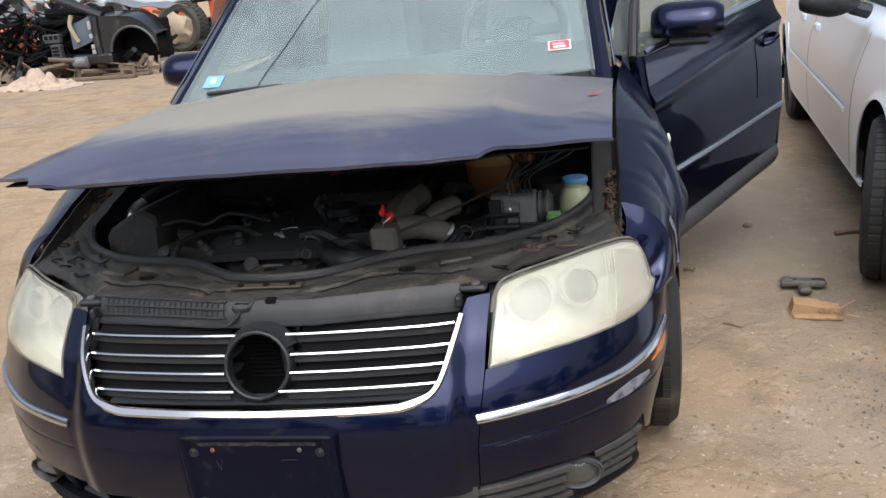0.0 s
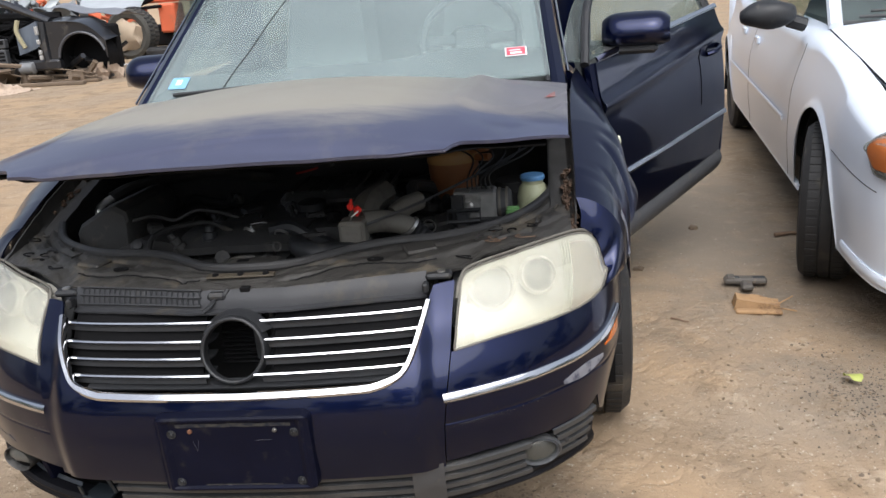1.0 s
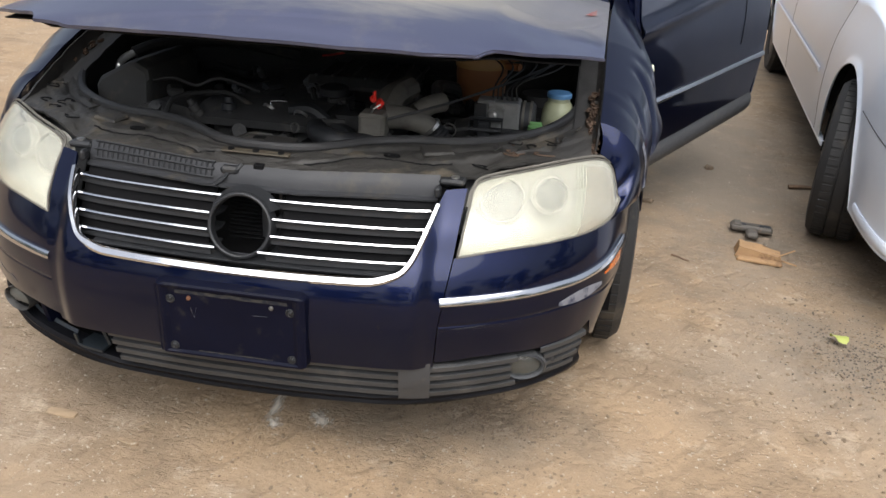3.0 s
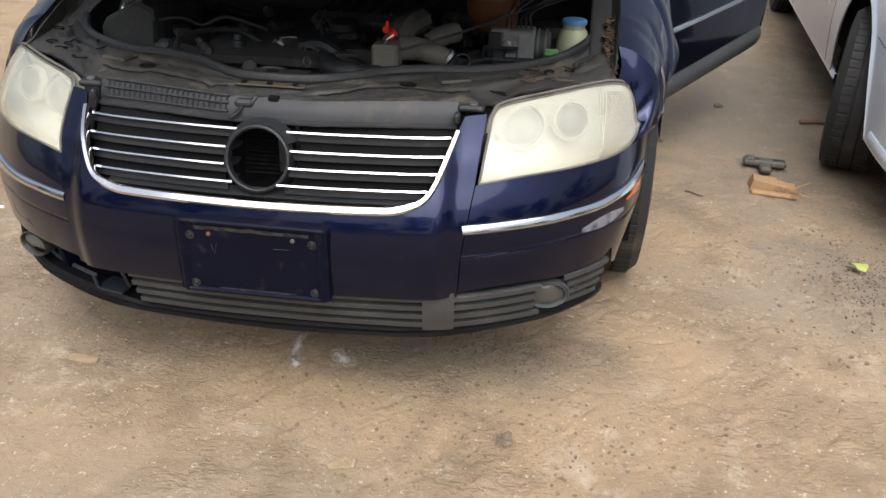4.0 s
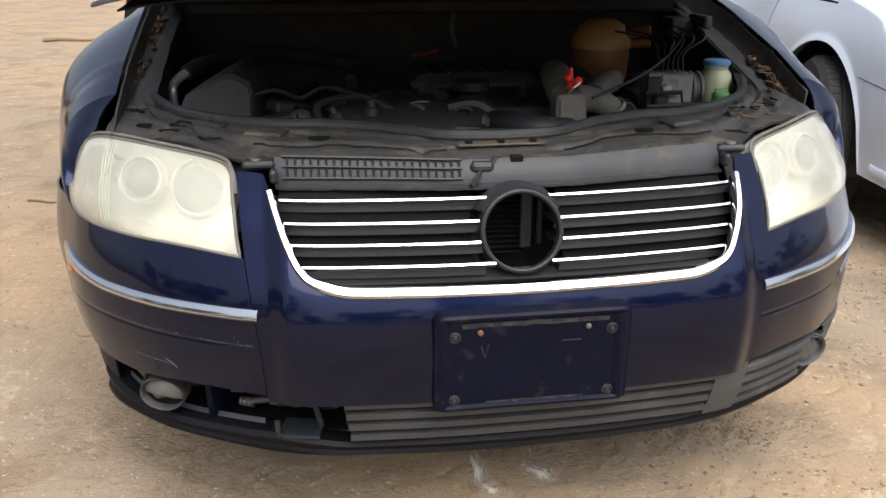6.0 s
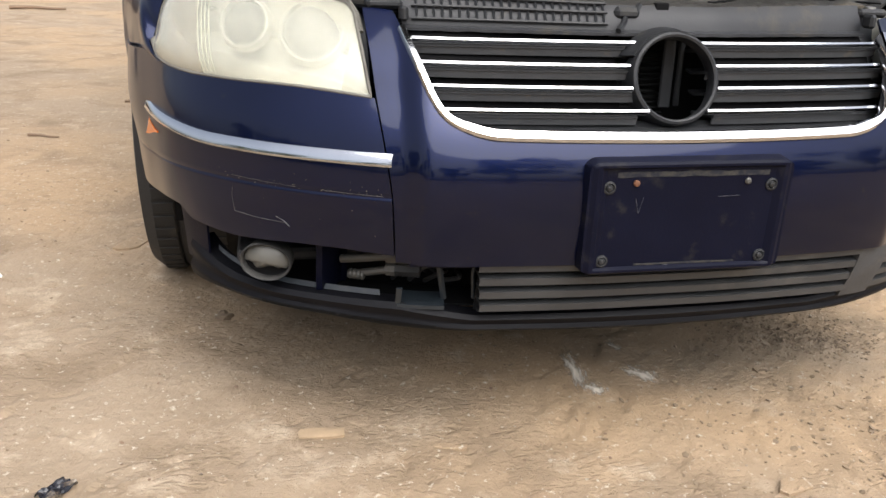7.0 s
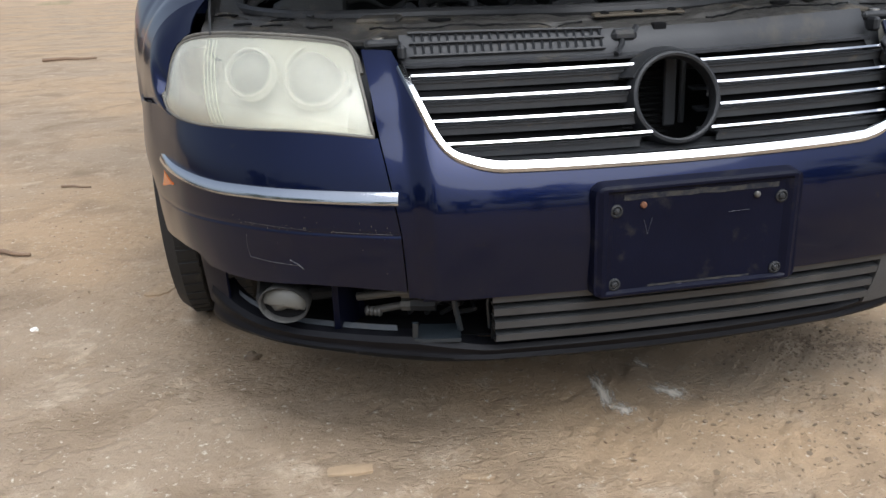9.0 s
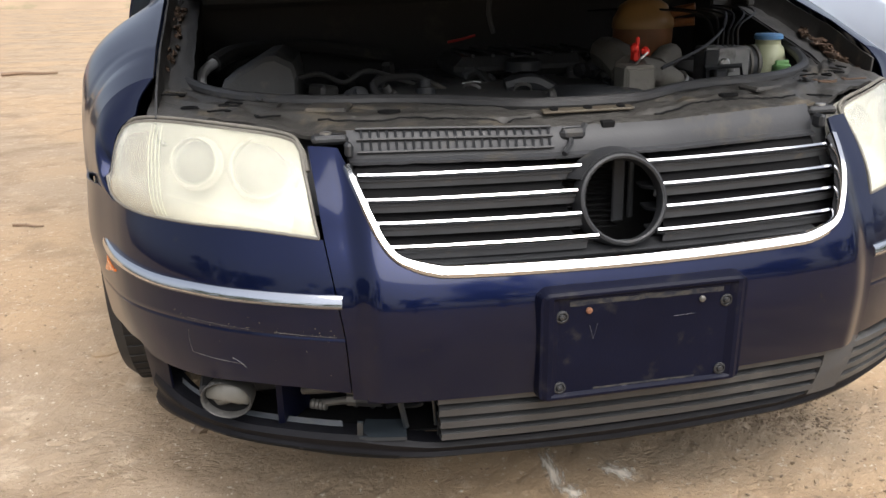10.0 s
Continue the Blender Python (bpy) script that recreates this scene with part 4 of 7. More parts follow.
def build_headlight(sg):
    fix = (lambda g: g) if sg > 0 else mirrored
    us, vv = rng(0, 1, 36), rng(0, 1, 18)
    lamp = part("headlight", fix(patch(lambda u, v: nx(.475 + .245 * u, .556 + .104 * v, -.100), rng(0, 1, 14), rng(0, 1, 6), .004)), GREYPL, sedan, "yellowed hazy headlight with round reflectors", 40, FRONT)
    part("lens", fix(patch(headlight, us, vv, .003)), LENS, lamp, "yellowed hazy plastic lens", 60).visible_shadow = False
    border = [headlight(u, 0) for u in us] + [headlight(1, v) for v in vv] + [headlight(u, 1) for u in reversed(us)] + [headlight(0, v) for v in reversed(vv)]
    part("lens_rim", fix(tube(border[::2], .0028, 6, closed=True)), BEIGEPL, lamp)
    for (x, y, z, r, mt) in ((.614, .294, .633, .036, LAMPGREY), (.513, .250, .627, .045, LAMPPALE)):
        o = nose_n(x, z)
        o = Vector((o.x * .62, o.y - .25, o.z * .55)).normalized()
        m = Matrix.Translation((x, y, z)) @ o.to_track_quat("Z", "Y").to_matrix().to_4x4()
        bowl = part("reflector", fix(ring([(r, .004), (r * 1.08, .003), (r * 1.2, -.012), (r * .96, -.012)], 36, m)), LAMPRING, lamp, "pale reflector ring")
        part("bulb_lens", fix(lathe([(r * .97, -.008), (r * .8, .004), (r * .4, .012), (0, .014)], 28, m)), mt, bowl)
    part("bezel", fix(patch(lambda u, v: headlight(u, v) - Vector((.42, -.62, .66)) * (.080 * min(1, 5 * min(u, 1 - u, v, 1 - v))), rng(0, 1, 30), rng(0, 1, 16), .002)), BEZEL, lamp)
    part("lens_ribs", fix(join(*[tube([headlight(u, v) + Vector((0, .0035, 0)) for v in rng(.05, .95, 10)], .0009, 4) for u in (.535, .548, .561, .574)])), CREAM, lamp)
    part("turn_reflector", fix(patch(lambda u, v: headlight(u, v) - Vector((.42, -.62, .66)) * .014, rng(.59, .97, 14), rng(.06, .94, 10), .002)), SIGNAL, lamp, "browned turn lamp chamber")
    part("lamp_flange", fix(tube([headlight(.02, .72) + Vector((-.008, .006, .004)), headlight(.03, .9) + Vector((-.007, .008, .006))] + [headlight(u, 1) + Vector((-.001, .009, .0045)) for u in rng(.05, .8, 20)], .0034, 8)), BEIGEPL, lamp, "grey clear plastic lamp flange")


build_headlight(1)
build_headlight(-1)


# fenders
FT = [(.40, .688, .676), (.5, .693, .715), (.65, .696, .770), (.9, .697, .842), (1.1, .703, .885), (1.25, .712, .905), (1.42, .73, .92)]


def fender(side, y, v):
    """v 0 at the hood gap, 1 at the wheel arch or sill."""
    xt = float(np.interp(y, [a for a, _, _ in FT], [b for _, b, _ in FT]))
    zt = float(np.interp(y, [a for a, _, _ in FT], [c for _, _, c in FT]))
    xo = lerp(y, [(.40, .765), (.46, .786), (.55, .806), (.70, .826), (.95, .845), (1.2, .846), (1.42, .845)])
    if side < 0:
        xo = lerp(y, [(.40, .775), (.50, .798), (.585, .826), (.685, .849), (.785, .862), (.885, .868), (.99, .868), (1.2, .855), (1.42, .845)])
    arch = .31 + math.sqrt(max(0, .362 ** 2 - (y - .95) ** 2)) if abs(y - .95) < .362 else 0
    zb = max(lerp(y, [(.40, .565), (.60, .55), (.62, .52), (.66, .30), (1.3, .24), (1.42, .24)]), arch)
    if y < .62:
        zb = lerp(y, [(.40, .680), (.44, .670), (.475, .650), (.495, .62), (.51, .575), (.53, .556), (.62, .548)])
    drop = v ** 1.5
    z = zt - (zt - zb) * drop
    w = (zt - z) / max(.12, min(.24, zt - zb))
    w, far = min(1, w), smooth01(y, .72, 1.08) if side < 0 else smooth01(y, .95, 1.35)
    x = xt + (xo - xt) * (1 - (1 - w) ** (3.3 - 1.95 * far)) ** (.64 + .36 * far)
    if z < .45:
        x -= .03 * (.45 - z)
    flare = .006 * math.exp(-((z - zb) / .025) ** 2) if arch and .6 < y < 1.3 else 0
    p = Vector((x + flare, y, z))
    if side > 0:
        p.x += .022 * math.exp(-((y - .84) / .09) ** 2 - ((z - .62) / .07) ** 2) - .034 * math.exp(-((y - 1.06) / .09) ** 2 - ((z - .72) / .07) ** 2)
        p.x += .004 * noise.noise(Vector((0, y * 6, z * 6))) * smooth01(y, .55, .8) * smooth01(v, .1, .3)
        p.x += .004 * math.sin(34 * (z - .3 * y)) * math.exp(-((y - .76) / .10) ** 2) * smooth01(v, .25, .5)
        for y0, lean, deep, wd in ((.74, .30, .012, .014), (.90, -.25, .010, .020), (.66, .10, .006, .010)):
            p.x -= deep * math.exp(-((y - y0 - lean * (z - .62) - .015 * math.sin(18 * z)) / wd) ** 2) * smooth01(v, .18, .4)
    return Vector((p.x * side, p.y, p.z))


for sg in (1, -1):
    g = patch(lambda y, v: fender(sg, y, v), rng(.53, .62, 6) + rng(.625, 1.33, 96) + rng(1.335, 1.42, 5), rng(0, 1, 26), .003 * -sg)
    f = part("fender", g, PAINT, sedan, "crumpled dark blue front fender" if sg > 0 else "dark blue front fender", 60)
    rim = [headlight(.66, 1) + Vector((.002, .014, .010))] + [headlight(u, 1) + Vector((.003, .006, .004)) for u in rng(.73, 1, 9)] + [headlight(u, 0) + Vector((.003, .003, -.003)) for u in rng(.98, .80, 6)] + [nose(s_of_y(.44), .556)]
    rim = [FRONT @ Vector((sg * p.x, p.y, p.z)) for p in (Vector(q) for q in curve_pts(rim, 28))]
    part("fender_tip", patch(lambda k, w: rim[k].lerp(fender(sg, .53, k / 27), w) + Vector((sg * .006 * math.sin(math.pi * w), -.004 * math.sin(math.pi * w), 0)), range(28), rng(0, 1, 6), .003 * sg), PAINT, f, "", 60)
    ap = patch(lambda y, v: Vector((sg * lerp(v, [(0, float(np.interp(y, [a for a, _, _ in FT], [b for _, b, _ in FT])) - .003), (.15, .688), (1, .635)]), y,
               float(np.interp(y, [a for a, _, _ in FT], [c for _, _, c in FT])) - .012 - (.045 * smooth01(v, 0, .2)) + .004 * noise.noise(Vector((y * 25, v * 5, sg))))), rng(.42 if sg < 0 else .50, 1.2, 40), rng(0, 1, 8), .004)
    part("apron", ap, DUSTY, f, "dirty inner wing ledge", 40)
    liner = patch(lambda a, v: Vector((sg * (.775 - .19 * v), .95 - .372 * math.cos(a), .31 + .372 * math.sin(a))), rng(-.25, math.pi + .25, 30), rng(0, 1, 3), .004)
    part("wheel_liner", liner, DARK, f)
part("indicator", lathe([(.018, 0), (.015, .006), (0, .010)], 18, Matrix.Translation((.842, 1.20, .715)) @ pose(0, 0, 0, 0, 90, 0) @ Matrix.Diagonal((1, .6, 1, 1))), CREAM, sedan, "small pale side repeater lamp")
part("scuff", patch(lambda y, v: fender(1, y + .01 * math.sin(9 * v), v) + Vector((.0015, -.0015, 0)), rng(.585, .612, 4), rng(.55, .97, 10), .001), SCUFF, sedan, "pale scrape along the fender edge")
deb = []
for k in range(54):
    sg = random.choice((-1, 1))
    y = random.uniform(.50, 1.05) if sg < 0 else random.uniform(.48, .75)
    z = float(np.interp(y, [a for a, _, _ in FT], [c for _, _, c in FT])) - .052
    deb.append(lump((sg * random.uniform(.668, .690), y, z + .004), (random.uniform(.003, .010), random.uniform(.006, .020), random.uniform(.003, .007)), k, 1.1, 2))
tagged(part("leaf_debris", join(*deb), material("dry_leaf", (0.072, 0.043, 0.027), 0.85, 0, 0.5, 30, 0.4, 160, (0.04, 0.03, 0.023), 0.4, 30), sedan, "dry brown leaf bits along the hood gap", 20), kind="stuff")


# wheels
def build_wheel(parent_ob, m, r=.315, w=.205, rim_mat=ALLOY, name="wheel"):
    hub = part(name, lathe([(r * .62, -w * .40), (r * .60, -w * .2), (r * .60, w * .30), (r * .63, w * .42)], 40, m), rim_mat, parent_ob, "dusty alloy wheel with black tyre")
    prof = [(r * .62, -w * .45), (r * .80, -w * .52), (r * .94, -w * .48), (r, -w * .36), (r, -w * .14), (r * .975, -w * .13), (r * .975, -w * .11), (r, -w * .10), (r, w * .10), (r * .975, w * .11), (r * .975, w * .13), (r, w * .14), (r, w * .36), (r * .94, w * .48), (r * .80, w * .52), (r * .62, w * .45)]
    part("tyre", ring(prof, 56, m), RUBBER, hub, "black rubber tyre", 30)
    blocks = []
    for k in range(60):
        a = 2 * math.pi * k / 60
        for h0, h1 in ((-.36, -.15), (.15, .36)):
            blocks.append(moved(rbox((0, 0, 0), (.004, r * .075, w * (h1 - h0)), .001), m @ pose(0, 0, 0, 0, 0, math.degrees(a)) @ Matrix.Translation((r + .0004, 0, w * (h0 + h1) / 2))))
    tagged(part("tread", join(*blocks), RUBBER, hub, "", 0), kind="stuff")
    part("rim_face", lathe([(r * .60, w * .25), (r * .40, w * .18), (r * .18, w * .30), (0, w * .32)], 36, m), rim_mat, hub)
    for k in range(5):
        part("spoke", moved(rbox((r * .36, 0, w * .26), (r * .46, r * .14, w * .10), .008), m @ pose(0, 0, 0, 0, 0, 72 * k)), rim_mat, hub)


for sg in (1, -1):
    for y in (.95, 3.65):
        build_wheel(sedan, Matrix.Translation((.728 if sg > 0 else -.757, y, .309 - .0192 * sg * .728)) @ pose(0, 0, 0, 0, 90 * sg, 0), .315, .195)


# hood, raised on its hinges
HC = [(.10, .934), (.14, .950), (.2, .975), (.35, 1.004), (.55, 1.020), (.8, 1.012), (1.0, .985), (1.25, .935)]
HK = [(.10, .13), (.2, .19), (.4, .235), (.6, .25), (.9, .18), (1.2, .10)]
HCs = curve_pts(HC, 80)


def hood_z(x, y):
    c = float(np.interp(y, [a for a, _ in HCs], [b for _, b in HCs]))
    z = c - lerp(y, HK) * x * x
    if x > 0:
        z += .004 * math.exp(-((x - .50) / .10) ** 2 - ((y - .74) / .16) ** 2)
        z -= .012 * math.exp(-((x - .56) / .05) ** 2 - ((y - .55) / .12) ** 2)
        z += .006 * noise.noise(Vector((x * 10, y * 8, 0))) * smooth01(x, .35, .55)
        fold = .478 + 8 * (x - .48) ** 2
        z += .007 * smooth01(y - fold, -.014, .016) * smooth01(x, .40, .47) * (1 - smooth01(y, .80, 1.05)) - .005 * math.exp(-((y - fold + .03) / .022) ** 2) * smooth01(x, .42, .48)
    z += .007 * (math.exp(-((abs(x) - .42 - .05 * y) / .03) ** 2)) * smooth01(y, .25, .5)
    return z


def hood_front(x):
    return lerp(abs(x), [(0, .118), (.2, .125), (.35, .142), (.445, .168), (.456, .190), (.470, .210), (.49, .222), (.52, .236), (.56, .262), (.62, .312), (.68, .380)])


def hood(x, v):
    yf, yr = hood_front(x), 1.20 + .02 * (x / .68) ** 2
    y = yf + (yr - yf) * v
    z = hood_z(x, y)
    crease = .190 + .11 * x
    z -= .0035 * (1 - smooth01(y, crease - .006, crease + .006)) * (1 - smooth01(x, .15, .35))
    return Vector((x * (1 + .025 * v), y, z))


hx = rng(-.68, -.46, 16) + rng(-.455, -.445, 3) + rng(-.44, .38, 46) + rng(.39, .44, 6) + rng(.443, .50, 14) + rng(.51, .68, 20)


def dusty_hood_material():
    """Blue paint whose flat top lies under settled tan dust, with a ragged lower edge."""
    m = material("dusty_blue_paint", (0.036, 0.043, 0.090), 0.45, 0.15, 0.2, 5, 0.05, 500, (0.075, 0.078, 0.108), 0.35, 7, coat=0.4)
    n, l = m.node_tree.nodes, m.node_tree.links
    b = n["Principled BSDF"]
    tc, sep = n.new("ShaderNodeTexCoord"), n.new("ShaderNodeSeparateXYZ")
    l.new(tc.outputs["Object"], sep.inputs[0])

    def calc(op, a, c, d=None):
        k = n.new("ShaderNodeMath")
        k.operation = op
        for i, v in enumerate((a, c, d)):
            if v is None:
                continue
            if isinstance(v, float):
                k.inputs[i].default_value = v
            else:
                l.new(v, k.inputs[i])
        return k.outputs[0]

    def streaks(scale, stretch, rough):
        mp, t = n.new("ShaderNodeMapping"), n.new("ShaderNodeTexNoise")
        mp.inputs["Scale"].default_value = stretch
        t.inputs["Scale"].default_value, t.inputs["Detail"].default_value, t.inputs["Roughness"].default_value = scale, 8, rough
        l.new(tc.outputs["Object"], mp.inputs["Vector"])
        l.new(mp.outputs[0], t.inputs["Vector"])
        return t.outputs["Fac"]

    bow = calc("MULTIPLY", calc("MULTIPLY", sep.outputs["X"], sep.outputs["X"]), -0.62)
    level = calc("ADD", sep.outputs["Y"], bow)
    level = calc("MULTIPLY_ADD", streaks(3.0, (1, 3, 1), 0.65), 0.22, level)
    level = calc("MULTIPLY_ADD", streaks(16.0, (1, 4, 1), 0.7), 0.06, level)
    r = n.new("ShaderNodeMapRange")
    r.inputs["From Min"].default_value, r.inputs["From Max"].default_value, r.inputs["To Min"].default_value, r.inputs["To Max"].default_value = 0.36, 0.47, 0.07, 0.90
    l.new(level, r.inputs["Value"])
    x = n.new("ShaderNodeMix")
    x.data_type = "RGBA"
    x.inputs["B"].default_value = (0.275, 0.255, 0.205, 1)
    side = n.new("ShaderNodeMapRange")
    side.inputs["From Min"].default_value, side.inputs["From Max"].default_value, side.inputs["To Min"].default_value, side.inputs["To Max"].default_value = 0.30, 0.56, 1.0, 0.42
    l.new(sep.outputs["X"], side.inputs["Value"])
    l.new(b.inputs["Base Color"].links[0].from_socket, x.inputs["A"])
    l.new(calc("MULTIPLY", r.outputs["Result"], side.outputs["Result"]), x.inputs["Factor"])
    l.new(x.outputs["Result"], b.inputs["Base Color"])
    c = n.new("ShaderNodeMapRange")
    c.inputs["To Min"].default_value, c.inputs["To Max"].default_value = 0.35, 0.02
    l.new(r.outputs["Result"], c.inputs["Value"])
    l.new(c.outputs["Result"], b.inputs["Coat Weight"])
    return m


HOODP = dusty_hood_material()
hood_ob = part("hood", patch(hood, hx, [x ** 1.3 for x in rng(0, 1, 130)], .004), HOODP, sedan, "raised dark blue hood coated in tan dust and dented", 60)
part("hood_lining", patch(lambda x, v: hood(x * .96, .02 + .95 * v) - Vector((0, 0, .022)), rng(-.66, .66, 30), rng(0, 1, 16), .003), DARK, hood_ob)
part("hood_hem", tube([hood(x, 0) + Vector((0, .005, -.0045)) for x in hx], .0035, 6), HOODP, hood_ob)
part("paint_chip", patch(lambda u, v: Vector((.632 + .026 * u, .690 + .030 * u + .06 * v * u, hood_z((.632 + .026 * u) / 1.012, .690 + .030 * u + .06 * v * u) + .0030 + .0006 * noise.noise(Vector((u * 3, v * 3, 0))))), rng(0, 1, 5), rng(0, 1, 5), .001), material("red_chip", (.22, .06, .055), .6, 0, .5, 60, .1, 200, (.20, .18, .16), .55, 60), hood_ob, "small reddish paint chip")


# engine bay
BAYMAT = material("engine_bay_metal", (0.020, 0.020, 0.021), 0.75, 0, 0.4, 9, 0.3, 120, (0.05, 0.045, 0.04), 0.3, 8)
bay = part("engine_bay", rbox((0, .72, .26), (1.30, .95, .02), .005), BAYMAT, sedan, "dark engine compartment")
part("firewall", rbox((0, 1.16, .58), (1.34, .03, .62), .01), BAYMAT, bay)
for sg in (-1, 1):
    part("bay_side", patch(lambda y, v: Vector((sg * (.637 + .01 * (1 - v)), y, .27 + v * (float(np.interp(y, [a for a, _, _ in FT], [c for _, _, c in FT])) - .060 - .27))), rng(.43, 1.17, 20), rng(0, 1, 4), .006), BAYMAT, bay)
part("bay_front", rbox((0, .290, .45), (.78, .03, .36), .005), BAYMAT, bay)
ENG = Matrix.Translation((-.002, .033, -.003))
SHINY = material("bright_steel", (0.8, 0.8, 0.79), 0.25, 0.6, 0.1, 40, 0.1)
engine = part("engine", rbox((-.03, .78, .55), (.46, .50, .24), .03), GRIME, sedan, "grimy black engine with hoses and wiring", at=ENG)
part("intake", rbox((-.10, .60, .62), (.34, .16, .10), .02), GRIME, engine)
part("head_cover", rbox((.05, .86, .69), (.30, .22, .05), .02), GRIME, engine)
for k in range(7):
    part("cover_rib", rbox((-.06 + .045 * k, .86, .717), (.008, .20, .008), .002), GRIME, engine)
part("engine_cover", patch(lambda x, v: Vector((x, .47 + .24 * v, .662 + .018 * math.sin(math.pi * v) - .4 * (x + .12) ** 2 * .2)), rng(-.29, .03, 14), rng(0, 1, 10), .02), GRIME, engine, "ribbed black engine cover")
part("filler_cap", lathe([(.038, 0), (.038, .018), (.030, .022), (0, .024)], 20, Matrix.Translation((.02, .66, .695))), BLACK, engine)
AIRB = material("scuffed_grey_black_plastic", (0.036, 0.036, 0.035), 0.6, 0, 0.4, 24, 0.4, 160, (0.09, 0.08, 0.065), 0.28, 14)
AIR = [(-.586, .54), (-.588, .69), (-.578, .710), (-.500, .752), (-.480, .754), (-.448, .738), (-.442, .715), (-.450, .54)]
rows = []
for y, k in ((.555, .90), (.562, .97), (.575, 1.0), (.78, 1.0), (.80, .94)):
    rows += [(-.515 + (x + .515) * k + .10 * (y - .56), y + .25 * max(0, z - .66), .62 + (z - .62) * k) for x, z in AIR]
n = len(AIR)
airbox = part("air_box", (rows, [(i * n + j, i * n + (j + 1) % n, (i + 1) * n + (j + 1) % n, (i + 1) * n + j) for i in range(4) for j in range(n)] + [tuple(range(n)), tuple(range(4 * n, 5 * n))]), AIRB, engine, "dusty black air box", 25)
part("air_box_base", rbox((-.53, .66, .48), (.18, .26, .16), .02), AIRB, airbox)
part("air_lid", patch(lambda u, v: Vector((-.45 + .17 * u, .50 + .13 * v, .650 + .028 * math.sin(math.pi * (.1 + .8 * u)) - .01 * v)), rng(0, 1, 8), rng(0, 1, 6), .04), DUSTY, airbox)
part("steel_pipe", tube(curve_pts([(-.628, .76, .63), (-.629, .76, .690), (-.622, .775, .710), (-.603, .80, .722)], 24), .011, 10), SHINY, engine, "bright steel pipe elbow")
part("hose", tube(curve_pts([(-.603, .80, .722), (-.55, .87, .738), (-.40, 1.0, .735), (-.2, 1.05, .70)], 20), .018, 9), RUBBER, engine)
bend = random.Random(77)
for k in range(46):
    x, y, z, a = bend.uniform(-.42, .42), bend.uniform(.42, 1.0), bend.uniform(.57, .68), bend.uniform(0, 6.28)
    turn, r = bend.uniform(-.9, .9), bend.choice((.004, .005, .007, .009, .012, .016))
    p = [(x, y, z)]
    for j in range(5):
        a += turn + bend.uniform(-.25, .25)
        p.append((p[-1][0] + .055 * math.cos(a), p[-1][1] + .05 * math.sin(a), max(.54, min(.715, p[-1][2] + bend.uniform(-.03, .03)))))
    part("hose", tube(curve_pts(p, 30), r, 8, ribs=bend.choice((0, 0, 0, .12)) if r > .008 else 0), bend.choice((BLACK, GRIME, DUSTY, RUBBER, GRIME)), engine)
for k in range(26):
    x, y, z = random.uniform(-.40, .40), random.uniform(.45, 1.0), random.uniform(.60, .70)
    part("engine_fitting", moved(rbox((0, 0, 0), (random.uniform(.02, .07), random.uniform(.02, .06), random.uniform(.02, .05)), .006), Matrix.Translation((x, y, z)) @ pose(0, 0, 0, random.uniform(-20, 20), random.uniform(-20, 20), random.uniform(0, 180))), random.choice((GRIME, DUSTY, DARK, BLACK, GREYPL)), engine)
for k in range(16):
    x, y, z = random.uniform(-.36, .36), random.uniform(.42, .95), random.uniform(.63, .70)
    r = random.uniform(.010, .024)
    part("connector", moved(lathe([(r, 0), (r, .012), (r * .8, .014), (r * .8, .030), (r * .5, .032), (r * .45, .045), (0, .046)], 14), Matrix.Translation((x, y, z)) @ pose(0, 0, 0, random.uniform(-70, 70), random.uniform(-70, 70), 0)), random.choice((GRIME, BLACK, GREYPL, DUSTY)), engine)
for k in range(4):
    x, y, z = random.uniform(-.15, .35), random.uniform(.42, .7), random.uniform(.66, .68)
    part("hose_clamp", moved(ring([(.016, -.004), (.018, -.004), (.0175, .003), (.016, .003)], 16), Matrix.Translation((x, y, z)) @ pose(0, 0, 0, random.uniform(40, 120), 0, random.uniform(0, 180))), STEEL, engine, "steel hose clamp")
vb = part("valve_box", join(rbox((.176, .452, .688), (.062, .055, .060), .005), rbox((.176, .4235, .688), (.050, .004, .046), .002), tube(curve_pts([(.19, .48, .700), (.23, .505, .695), (.27, .52, .683), (.30, .53, .668)], 14), [.030 - .0005 * k for k in range(14)], 12), tube(curve_pts([(.185, .50, .70), (.19, .58, .72), (.21, .68, .72)], 14), .034, 10)), BEIGEPL, engine, "grey-beige plastic valve box")
part("red_clip", join(rbox((.174, .452, .748), (.015, .015, .017), .005), rbox((.193, .447, .741), (.015, .015, .017), .005), rbox((.184, .47, .733), (.012, .024, .024), .004), rbox((.178, .449, .760), (.006, .009, .016), .002)), REDPL, vb, "bright red plastic clip")
part("wire_bail", tube([(.165, .45, .706), (.18, .435, .73), (.195, .44, .74)], .0022, 6), STEEL, vb)
part("ribbed_hose", tube(curve_pts([(.30, .53, .668), (.325, .535, .64), (.335, .54, .60), (.34, .55, .56)], 22), .025, 12, ribs=.07), BLACK, engine, "ribbed black intake hose")
part("elbow", tube(curve_pts([(.26, .535, .700), (.288, .56, .716), (.315, .59, .718)], 12), .024, 12), BEIGEPL, engine)
part("clamp_band", ring([(.026, -.004), (.029, -.004), (.029, .004), (.026, .004)], 22, Matrix.Translation((.296, .528, .670)) @ Vector((.6, .2, -.7)).to_track_quat("Z", "Y").to_matrix().to_4x4()), STEEL, engine)
